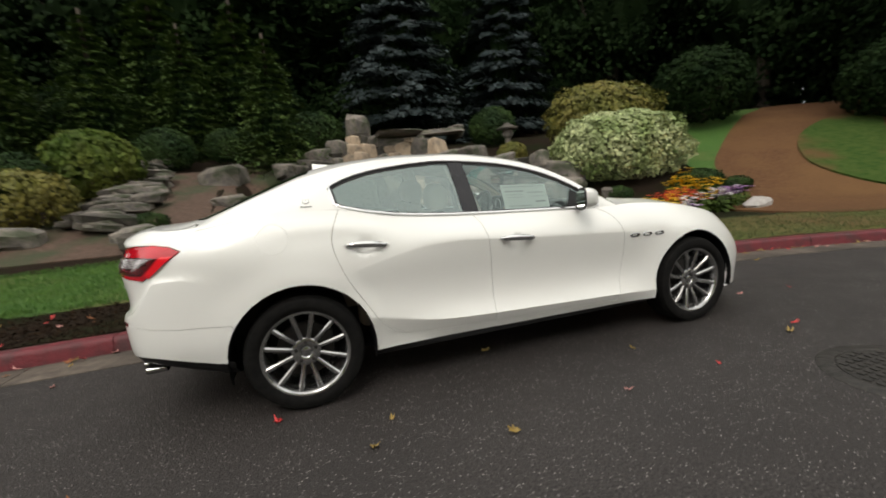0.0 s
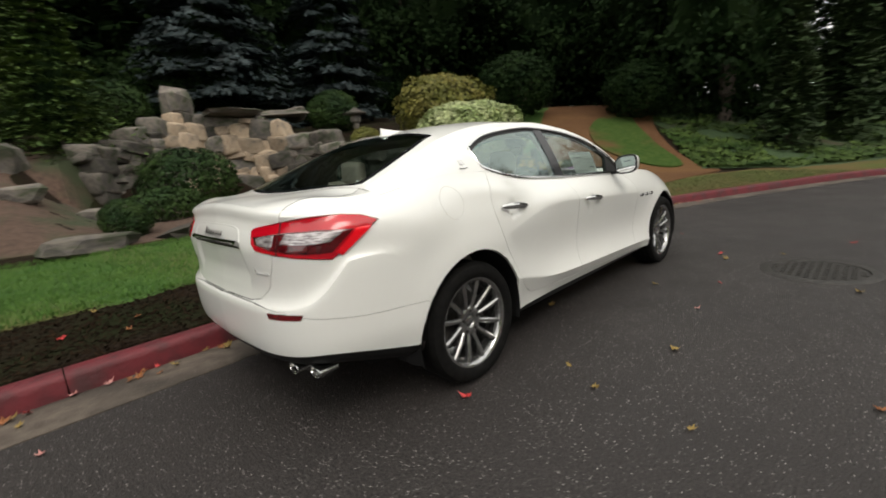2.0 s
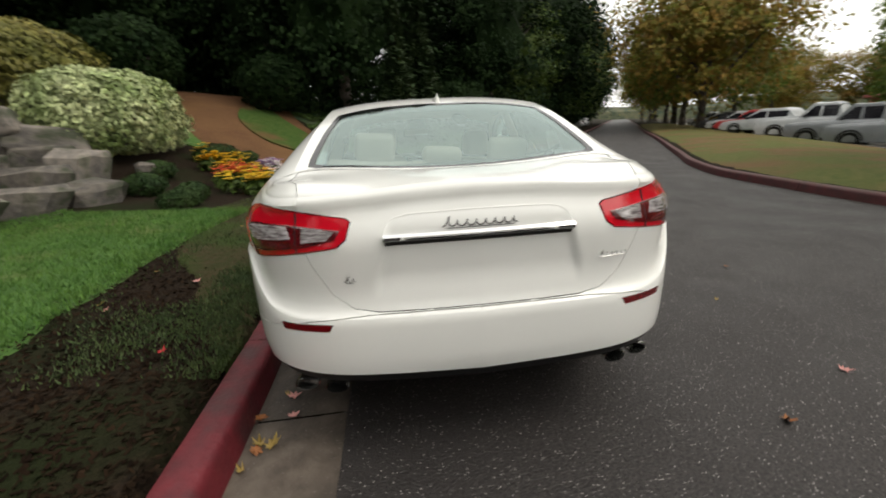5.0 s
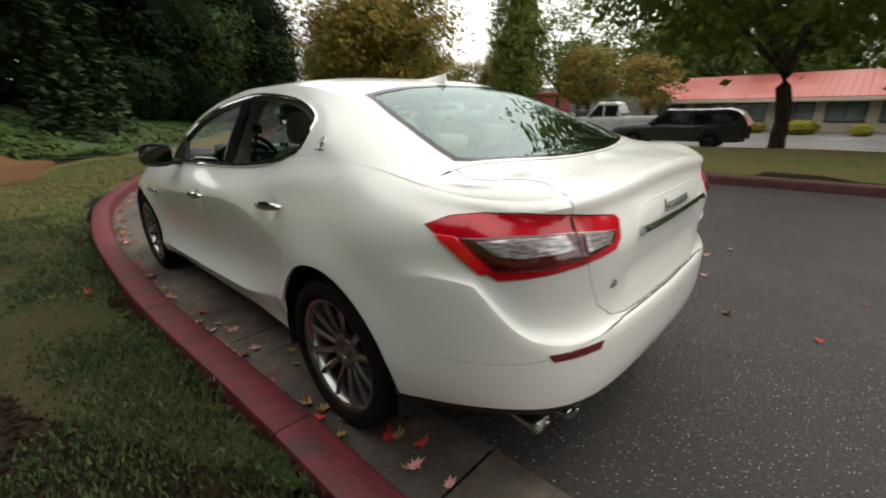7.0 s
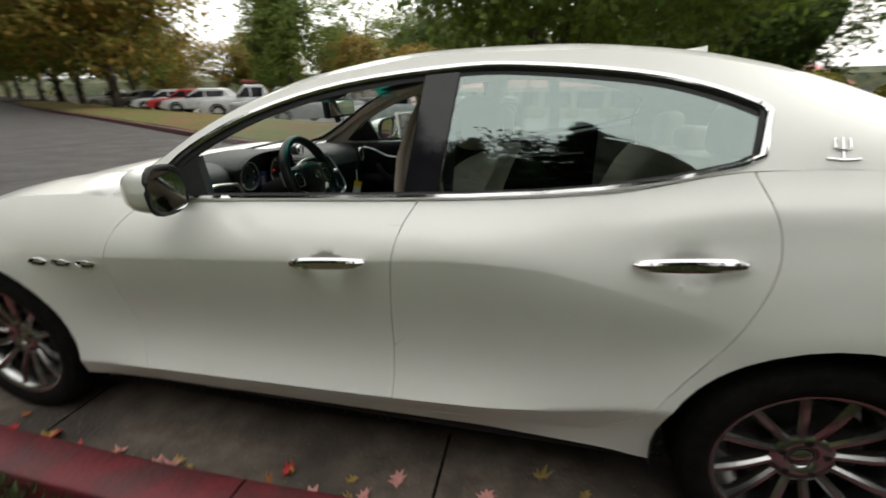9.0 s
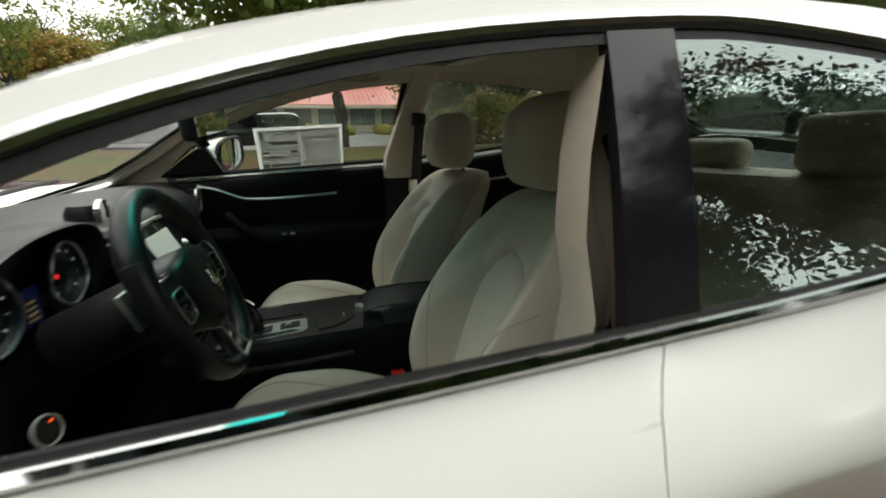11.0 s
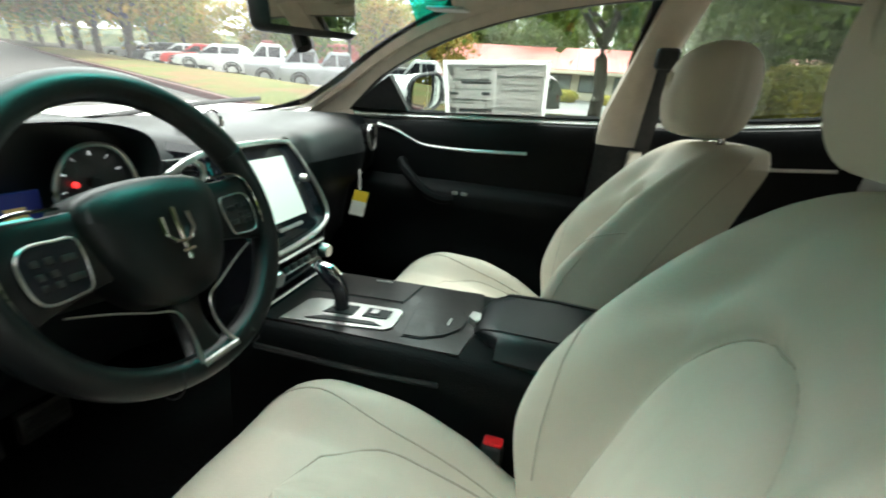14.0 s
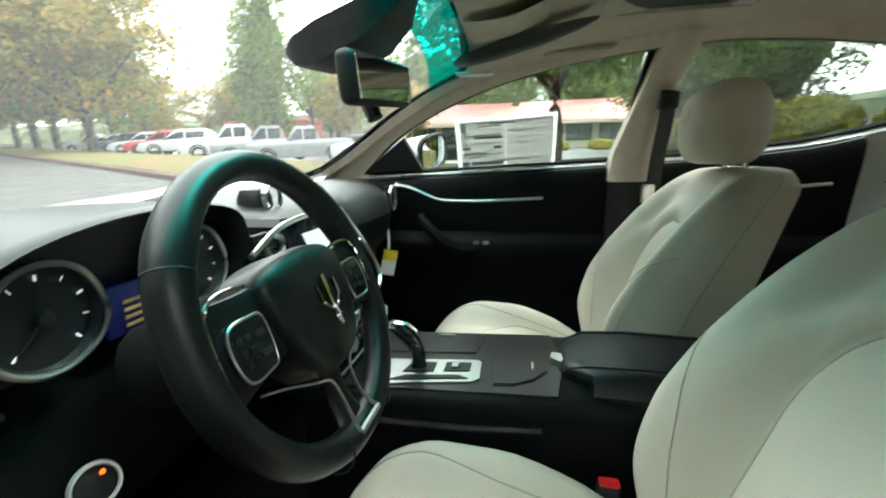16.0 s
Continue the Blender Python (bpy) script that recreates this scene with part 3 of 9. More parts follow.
def ground_patch(name, loop, material, lift, label, cat, step=0.5):
    """A patch of ground cover with a smooth outline, lying on the bank."""
    loop = [(p.x, p.y) for p in catmull([(x, y, 0) for x, y in loop], 4, closed=True)]
    x0, x1 = min(p[0] for p in loop) - 0.1, max(p[0] for p in loop) + 0.1
    y0, y1 = min(p[1] for p in loop) - 0.1, max(p[1] for p in loop) + 0.1
    nx, ny = round((x1 - x0) / step) + 1, round((y1 - y0) / step) + 1
    faces = cut_sheet([x0 + (x1 - x0) * i / nx for i in range(nx + 1)], [y0 + (y1 - y0) * j / ny for j in range(ny + 1)], lambda u, v: (u, v), [("patch", loop)])["patch"]
    b = panel(faces, lambda u, v: Vector((u, v, ground_z(u, v) + lift)), gap=0.0, lip=0.05)
    return tagged(part(name, b, material), label, cat, kind="structure")


GARDEN_PATH = [(7.0, 3.3), (7.6, 1.5), (9.2, 1.1), (11.2, 0.75), (12.0, 1.6), (13.2, 2.75), (15.6, 4.1), (18.3, 5.2), (20.5, 6.6), (23.5, 9.2), (25.0, 12.0), (21.5, 12.4), (18.0, 10.4), (14.4, 8.5), (12.0, 7.2), (10.0, 5.9), (8.8, 4.4)]
ground_patch("garden_path", GARDEN_PATH, PATHDIRT, 0.035, "brown bark path curving up the bank", "path")
ground_patch("path_lawn", [(10.9, 2.6), (11.6, 1.85), (13.0, 3.1), (15.0, 4.5), (16.6, 5.6), (15.6, 6.3), (13.2, 5.7), (11.4, 4.3)], PATCHLAWN, 0.09, "oval patch of lawn inside the path bend", "lawn")
ground_patch("planting_bed", [(-9.5, 6.2), (-6.0, 5.9), (-2.0, 5.8), (2.0, 5.9), (4.2, 6.2), (4.0, 8.5), (3.2, 11.5), (0.0, 12.4), (-3.5, 13.0), (-7.5, 12.4), (-9.8, 9.5)], BEDSOIL, 0.02, "brown planting bed between lawn and stone wall", "soil bed")
ground_patch("upper_lawn", [(9.0, 5.0), (10.0, 5.8), (12.0, 7.1), (14.4, 8.4), (18.0, 10.3), (19.5, 11.9), (17.0, 12.2), (13.5, 10.5), (10.5, 8.2)], LAWN, 0.03, "lawn on the bank behind the path", "lawn")


ARCH_F = circle(s_x(1.499), 0.345, 0.405, 40)
ARCH_R = circle(s_x(-1.499), 0.345, 0.418, 40)
rear_cut = flat([(s_x(-1.19), 1.20), (s_x(-1.262), 1.06), (s_x(-1.275), 0.94), (s_x(-1.215), 0.76), (s_x(-1.10), 0.56), (s_x(-1.03), 0.45), (s_x(-0.90), 0.355), (s_x(-0.72), 0.335)], 4)
mid_cut = flat([(s_x(-0.36), 1.07), (s_x(-0.295), 0.95), (s_x(-0.265), 0.70), (s_x(-0.262), 0.50), (s_x(-0.26), 0.32)], 4)
front_cut = flat([(s_x(0.745), 0.30), (s_x(0.80), 0.55), (s_x(0.812), 0.72), (s_x(0.79), 0.85), (s_x(0.72), 0.955), (s_x(0.60), 1.012)], 4)
REAR_DOOR = rear_cut + mid_cut[::-1]
FRONT_DOOR = mid_cut + front_cut + [(s_x(0.3), 1.20), (s_x(-0.36), 1.2)]
REAR_DOOR = REAR_DOOR + [(s_x(-0.5), 1.25), (s_x(-1.0), 1.3)]
TL_SIDE = s_of(-2.055, 0.90)
TAIL_LAMP = [(TL_SIDE, 1.024), (s_of(-2.13, 0.91), 1.052), (s_of(-2.22, 0.875), 1.064), (s_y(0.80), 1.066), (s_y(0.70), 1.056), (s_y(0.475), 1.026), (s_y(0.458), 1.014), (s_y(0.476), 0.955), (s_y(0.51), 0.928), (s_y(0.70), 0.903), (s_y(0.85), 0.878)]
REFLECTOR = [(s_y(0.745), 0.648), (s_y(0.55), 0.645), (s_y(0.565), 0.618), (s_y(0.735), 0.622)]
BUMPER = [(s_x(-1.80), 0.30), (s_x(-1.86), 0.592), (s_x(-2.0), 0.60), (s_of(-2.17, 0.88), 0.608), (s_y(0.79), 0.626), (s_y(0.70), 0.645), (s_y(0.60), 0.660), (s_y(0.50), 0.668), (s_y(0.40), 0.672), (s_y(0.2), 0.672), (S1 + 0.01, 0.671), (S1 + 0.01, 0.2)]
TRUNK = [(s_y(0.38), 0.678), (s_y(0.47), 0.694), (s_y(0.55), 0.75), (s_y(0.61), 0.86), (s_y(0.645), 0.97), (s_y(0.665), 1.08), (s_y(0.675), 1.3), (S1 + 0.01, 1.3), (S1 + 0.01, 0.676), (s_y(0.2), 0.676)]
FLAP = circle(s_x(-1.60), 1.035, 0.083, 28)
us = sorted([S0 + (S1 - S0) * i / 120 for i in range(121)] + [S1 - 0.46 + 0.0125 * i + 0.0004 for i in range(36)] + [c + 0.011 * k + 0.0003 for c, _ in CUPS for k in range(-6, 7)] + [s_y(0.86) + (s_y(0.5) - s_y(0.86)) * i / 14 + 0.0002 for i in range(14)])
ROWS = [(0, k) for k in (0.0, 0.35, 0.7, 0.93, 1.0)] + [(1, k) for k in (0.025, 0.09, 0.18, 0.27, 0.36, 0.45, 0.54, 0.63, 0.72, 0.81, 0.9, 0.96, 0.988, 1.0)] + [(2, k) for k in (0.018, 0.06, 0.12, 0.2, 0.28, 0.36, 0.44, 0.52, 0.6, 0.68, 0.76, 0.83, 0.89, 0.94, 0.975, 1.0)]


def row_at(u, v):
    """Rows of the flank follow its creases, so that these stay crisp."""
    k, f = ROWS[v]
    t = ease(1.75, 2.1, u)
    cr = CREASE(u) * (1 - t) + RIDGE(max(u, s_x(-1.9))) * t
    ks = (BOT(u), min(LOWC(u), cr - 0.1), cr, TOP(u))
    return u, ks[k] + (ks[k + 1] - ks[k]) * f


sheet = cut_sheet(us, list(range(len(ROWS))), row_at, [("arch", ARCH_F), ("arch", ARCH_R), ("lamp", TAIL_LAMP), ("reflector", REFLECTOR), ("flap", FLAP), ("front_door", FRONT_DOOR), ("rear_door", REAR_DOOR), ("trunk", TRUNK), ("bumper", BUMPER)])

car = thing("sedan_car", "white four-door sports sedan parked beside a red kerb, driver's window open", "car")
DOORS = {}
for mirror in (False, True):
    side = "passenger" if mirror else "driver"
    part("body_side", panel(sheet["body"], side_at, mirror, keep=TOP), WHITE, car)
    DOORS[mirror, "front"] = part("front_door", panel(sheet["front_door"], side_at, mirror), WHITE, car)
    DOORS[mirror, "rear"] = part("rear_door", panel(sheet["rear_door"], side_at, mirror), WHITE, car)
    lamp = part("tail_lamp", panel(sheet["lamp"], side_at, mirror, gap=0.003, push=0.004), REDLENS, car, "glossy red tail lamp with a clear centre lens")
    part("reflector", panel(sheet["reflector"], side_at, mirror, push=0.001), DARKRED, car, "slim dark red bumper reflector")
    if not mirror:
        part("fuel_flap", panel(sheet["flap"], side_at, mirror, gap=-0.0003), WHITE, car)
    else:
        part("quarter_panel", panel(sheet["flap"], side_at, mirror, gap=-0.0005, lip=0), WHITE, car)
for name, key in (("rear_bumper", "bumper"), ("trunk_lid", "trunk")):
    b = panel(sheet[key], side_at, False, seam=S1 - 1e-4)
    m2 = bpy.data.meshes.new("tmp")
    b2 = panel(sheet[key], side_at, True, seam=S1 - 1e-4)
    b2.to_mesh(m2)
    b2.free()
    b.from_mesh(m2)
    bpy.data.meshes.remove(m2)
    bmesh.ops.remove_doubles(b, verts=[v for v in b.verts if abs(v.co.y) < 0.004], dist=0.004)
    if name == "trunk_lid":
        TRUNK_BM = b
    else:
        part(name, b, WHITE, car)

# Greenhouse: the rail between side glass and roof, and the roof's crown.
ZR = spline([(-1.99, 1.152), (-1.8, 1.226), (-1.6, 1.303), (-1.37, 1.382), (-1.05, 1.446), (-0.8, 1.465), (-0.45, 1.465), (-0.07, 1.420), (0.24, 1.338), (0.48, 1.224), (0.66, 1.105), (0.82, 1.012)])
YR = spline([(-1.99, 0.722), (-1.8, 0.708), (-1.6, 0.688), (-1.37, 0.655), (-1.05, 0.636), (-0.8, 0.630), (-0.45, 0.630), (-0.07, 0.651), (0.24, 0.692), (0.48, 0.745), (0.66, 0.79), (0.82, 0.815)])
ZC = spline([(-2.18, 1.146), (-2.13, 1.155), (-1.96, 1.213), (-1.65, 1.338), (-1.35, 1.443), (-1.05, 1.491), (-0.71, 1.511), (-0.31, 1.500), (0.12, 1.440), (0.47, 1.330), (0.85, 1.145), (1.0, 1.05), (1.085, 0.96)])
YE = spline([(-1.99, 0.722), (0.82, 0.815), (0.90, 0.72), (0.98, 0.56), (1.05, 0.32), (1.085, 0.001)])


def belt_y(x):
    return side_at(s_x(x), TOP(s_x(x)) - 0.0005).y


def green_at(u, z):
    """Side of the cabin; u runs backwards."""
    x = -u
    zb, yb = TOP(s_x(x)), belt_y(x)
    zr, yr = max(ZR(x), zb + 0.004), YR(x)
    t = (z - zb) / (zr - zb)
    bow = 0.012 + 0.016 * ease(-1.15, -1.4, x)
    return Vector((x, yb + (yr - yb) * t + bow * math.sin(math.pi * min(max(t, 0), 1)) * min(1, (zr - zb) / 0.2), z))


def roof_at(u, v):
    """Roof and screens: u runs backwards, v from the rail at 1 over the crown at 0."""
    x = -u
    y = -v * (YR(x) if x < 0.82 else YE(x))
    zr = ZR(x) if x < 0.82 else 1.012 - 0.062 * (x - 0.82) / 0.265
    zc = max(ZC(x), zr)
    return Vector((x, y, zc - (zc - zr) * abs(v) ** 2.9))


TOPLINE = flat([(1.252, 1.296), (1.232, 1.320), (1.10, 1.368), (0.94, 1.400), (0.68, 1.424), (0.45, 1.426), (0.07, 1.383), (-0.24, 1.300), (-0.48, 1.184), (-0.60, 1.085), (-0.66, 1.022)], 4)
LOWLINE = [(-0.60, 1.015), (-0.22, 1.033), (0.2, 1.052), (0.49, 1.068), (0.70, 1.085), (0.87, 1.105), (1.05, 1.140), (1.19, 1.178), (1.232, 1.20)]
SIDE_WINDOW = TOPLINE + LOWLINE
BPILLAR = [(0.275, 0.9), (0.355, 1.6), (0.462, 1.6), (0.385, 0.9)]
us = [-0.815 + (1.99 + 0.815) * i / 90 for i in range(91)]
sheet2 = cut_sheet(us, [i / 12 for i in range(13)], lambda u, v: (u, TOP(s_x(-u)) + (max(ZR(-u), TOP(s_x(-u)) + 0.004) - TOP(s_x(-u))) * v), [("window", SIDE_WINDOW), ("pillar", BPILLAR)])
# Split the window opening at the pillar.
panes = {"front": [], "rear": [], "pillar": []}
bflat = bmesh.new()
ids = {}
for ring in sheet2["window"]:
    vs = []
    for c in ring:
        k = (round(c[0], 5), round(c[1], 5))
        if k not in ids:
            ids[k] = bflat.verts.new((*k, 0))
        if ids[k] not in vs:
            vs.append(ids[k])
    if len(vs) > 2:
        bflat.faces.new(vs)
knife(bflat, BPILLAR)
for f in bflat.faces:
    c = f.calc_center_median()
    k = "pillar" if within(BPILLAR, c.x, c.y) else ("front" if c.x < 0.36 else "rear")
    panes[k].append([(v.co.x, v.co.y) for v in f.verts])
bflat.free()
outline = [green_at(u, z) for u, z in SIDE_WINDOW]
for mirror in (False, True):
    flipy = Matrix.Diagonal((1, -1 if mirror else 1, 1, 1))
    part("cabin_side", panel(sheet2["body"] + sheet2.get("pillar", []), green_at, mirror, gap=0.0, lip=0.03), WHITE, car)
    part("pillar_cover", panel(panes["pillar"], green_at, mirror, push=-0.002, lip=0.02), GLOSSBLACK, car, "gloss black pillar cover")
    w = part("rear_side_window", panel(panes["rear"], green_at, mirror, push=-0.006, lip=0.004), GLASSREAR, car, "tinted rear door window")
    w.visible_shadow = False
    if mirror:
        w = part("front_side_window", panel(panes["front"], green_at, mirror, push=-0.006, lip=0.004), GLASS, car, "tinted front door window")
        w.visible_shadow = False
    b = bmesh.new()
    tube(b, [flipy @ (p + Vector((0, 0.001, 0))) for p in outline], 0.0095, 6, closed=True)
    part("window_trim", b, CHROME, car, "polished chrome window surround")
    # Black frame that carries the glass, below the chrome of the window's arch.
    b = bmesh.new()
    rows = []
    for k in range(len(TOPLINE)):
        (ua, za), (ub, zb) = TOPLINE[max(k - 1, 0)], TOPLINE[min(k + 1, len(TOPLINE) - 1)]
        d = math.hypot(ub - ua, zb - za)
        nu, nz = (zb - za) / d, -(ub - ua) / d
        if nu * (0.35 - TOPLINE[k][0]) + nz * (1.2 - TOPLINE[k][1]) < 0:
            nu, nz = -nu, -nz
        u, z = TOPLINE[k]
        w = 0.030 * min(1.0, 0.35 + 0.25 * k, 0.3 + 0.12 * (len(TOPLINE) - 1 - k))
        rows.append([flipy @ (green_at(u + nu * q, z + nz * q) + Vector((0, o, 0))) for q, o in ((0.0, -0.004), (w, -0.007), (w, -0.034), (0.0, -0.034))])
    skin(b, rows)
    bmesh.ops.recalc_face_normals(b, faces=b.faces)
    part("window_frame", b, BLACK, car, "black door window frame")
    b = bmesh.new()
    ins = [green_at(u * 0.985 + 0.004, 1.19 + (z - 1.19) * 0.955) + Vector((0, -0.006, 0)) for u, z in SIDE_WINDOW]
    tube(b, [flipy @ p for p in ins], 0.008, 5, closed=True)
    part("window_seal", b, BLACK, car, "black rubber window seal")

us = [-1.085 + (2.17 + 1.085) * i / 104 for i in range(105)]
vs = [1 - i / 24 * 2 for i in range(25)]
SCREEN_F = [(-1.06, -0.95), (-0.9, -0.965), (-0.5, -0.975), (-0.22, -0.965), (-0.195, -0.92), (-0.155, -0.5), (-0.135, 0), (-0.155, 0.5), (-0.195, 0.92), (-0.22, 0.965), (-0.5, 0.975), (-0.9, 0.965), (-1.06, 0.95)]


def FOOT(v):
    """Foot of the rear screen: bowed back in the middle."""
    return 2.004 + 0.15 * max(0.0, 1 - (v / 0.94) ** 2)


LOWER = [(FOOT(v) - (0.019 + 0.05 * abs(v) ** 6), v) for v in (-0.92, -0.86, -0.75, -0.6, -0.4, -0.2, 0, 0.2, 0.4, 0.6, 0.75, 0.86, 0.92)]
SCREEN_R = [(1.362, -0.872), (1.60, -0.905), (1.88, -0.925)] + LOWER + [(1.88, 0.925), (1.60, 0.905), (1.362, 0.872), (1.338, 0.5), (1.328, 0), (1.338, -0.5)]
BEHIND = [(FOOT(-1.2 + 0.06 * i), -1.2 + 0.06 * i) for i in range(41)] + [(2.4, 1.2), (2.4, -1.2)]
sheet3 = cut_sheet(us, vs, lambda u, v: (u, v), [("front", SCREEN_F), ("back", SCREEN_R), ("spare", BEHIND)])
part("roof", panel(sheet3["body"], roof_at, gap=0, lip=0.0), WHITE, car)
for name, key, g in (("windscreen", "front", GLASSCLEAR), ("rear_window", "back", GLASSREAR)):
    w = part(name, panel(sheet3[key], roof_at, gap=0.001, push=-0.002, lip=0.004), g, car, "clear windscreen" if key == "front" else "tinted rear window with rain drops")
    w.visible_shadow = False
for key, loop in (("front", SCREEN_F), ("back", SCREEN_R)):
    b = bmesh.new()
    band = []
    for k in range(len(loop)):
        (u0, v0), (u1, v1) = loop[k], loop[(k + 1) % len(loop)]
        for j in range(5):
            band.append((u0 + (u1 - u0) * j / 5, v0 + (v1 - v0) * j / 5))
    cu, cv = sum(p[0] for p in band) / len(band), 0
    rows = [[roof_at(u, v) + Vector((0, 0, 0.001)) for u, v in band], [roof_at(cu + (u - cu) * 0.93, v * 0.955) + Vector((0, 0, 0.0005)) for u, v in band]]
    rows = [r + [r[0]] for r in rows]
    skin(b, rows)
    part("screen_border", b, GLOSSBLACK, car, "black printed glass border")


# Bonnet and boot deck.
def deck(x0, x1, nx, front):
    rows = []
    for i in range(nx + 1):
        row = []
        for j in range(21):
            v = 1 - j / 10
            xa = float(np.interp(abs(v), (0, 0.38, 0.66, 0.85, 1), (1.095, 1.06, 0.99, 0.91, x0)))
            x = xa + (x1 - xa) * i / nx
            s = s_x(x)
            e = side_at(s, TOP(s) - 0.0005)
            if front:
                h = 0.045 * (1 - v * v) + 0.012 * math.exp(-((abs(v) - 0.72) / 0.12) ** 2)
                bow = 0.17 * (1 - v * v) * max(0, (x - 1.5) / 0.7) ** 2
                h *= min(1, max(0.1, (2.2 - x) / 0.4))
                h -= 0.125 * (1 - v**6) * math.exp(-(((x - xa) / 0.085) ** 2))
            else:
                h = 0.022 * (1 - v * v)
                bow = 0
            row.append(Vector((e.x + bow, e.y * v, e.z + h)))
        rows.append(row)
    return rows


bm = bmesh.new()
skin(bm, deck(0.80, 2.16, 48, True)[::-1])
part("bonnet", bm, WHITE, car)
bm = bmesh.new()
box(bm, (0.86, -0.78, 0.80), (1.10, 0.78, 0.905), 0.02)
part("cowl", bm, BLACK, car, "black cowl below the windscreen")

# Boot deck: from the rear window's foot to the body's edge, split into the lid and two quarter panels.
D0, DM = s_x(-1.985), s_y(0.668)


def deck_row(s, n=14):
    k = (s - D0) / (DM - D0)
    y = 0.722 - 0.022 * k if s <= DM else 0.70 * (1 - (s - DM) / (S1 - DM))
    f = roof_at(FOOT(y / YR(-2.004)), -y / YR(-2.004))
    f = Vector((f.x, y, f.z - 0.002))
    e = side_at(s, TOP(s) - 0.0005)
    run_ = math.hypot(e.x - f.x, e.y - f.y)
    centre = ease(0.75, 0.3, y)
    start, end = -0.5 + 0.45 * centre, -0.75 + 0.60 * centre
    bulge = 0.035 * ease(0.0, 0.3, y) * ease(0.0, 0.25, run_)
    row = []
    for j in range(n + 1):
        t = j / n
        p = f.lerp(e, t)
        p.z = hermite(t, 0, f.z, start * run_, 1, e.z, end * run_)
        p.y += bulge * math.sin(math.pi * min(1.0, t * 1.3)) if t < 0.77 else 0.0
        row.append(p)
    _, _, nx, ny = plan_at(s)
    row.append(e + Vector((nx * 0.0015, ny * 0.0015, -0.004)))
    row.append(e + Vector((nx * 0.0010, ny * 0.0010, -0.016)))
    return row


lid_s = [DM + (S1 - DM) * i / 26 for i in range(27)]
left = [deck_row(s) for s in lid_s]
skin(TRUNK_BM, (left + [[Vector((p.x, -p.y, p.z)) for p in r] for r in left[::-1][1:]])[::-1])
part("trunk_lid", TRUNK_BM, WHITE, car, sharp=50)
for sgn in (1, -1):
    rows = [[Vector((p.x, p.y * sgn, p.z)) for p in deck_row(D0 + (DM - D0) * i / 16)] for i in range(17)]
    b = bmesh.new()
    skin(b, rows[::-1] if sgn > 0 else rows)
    part("quarter_top", b, WHITE, car)
    b = bmesh.new()
    tube(b, [p + Vector((0, 0, 0.0002)) for p in rows[-1][:-2]], 0.0014, 5)
    part("lid_gap", b, BLACK, car, "dark gap beside the boot lid")


# ---- the car: wheels ----
def spoke(bm, a, b, w0, w1, y0, y1, r0, r1):
    """A tapered spoke from the hub to the rim, ridged along its middle."""
    rows = []
    for i in range(7):
        k = i / 6
        r = r0 + (r1 - r0) * k
        ang = a + (b - a) * k
        w = w0 + (w1 - w0) * k
        y = y0 + (y1 - y0) * (k ** 1.6) + 0.010 * math.sin(math.pi * k)
        c, t = Vector((r * math.cos(ang), 0, r * math.sin(ang))), Vector((-math.sin(ang), 0, math.cos(ang)))
        rows.append([c + t * (w * q) + Vector((0, y + h, 0)) for q, h in ((-0.5, -0.028), (-0.5, -0.004), (-0.22, 0.004), (0.22, 0.004), (0.5, -0.004), (0.5, -0.028))])
    vs = [[bm.verts.new(p) for p in row] for row in rows]
    for p, q in zip(vs, vs[1:]):
        for k in range(6):
            bm.faces.new((p[k], p[(k + 1) % 6], q[(k + 1) % 6], q[k]))


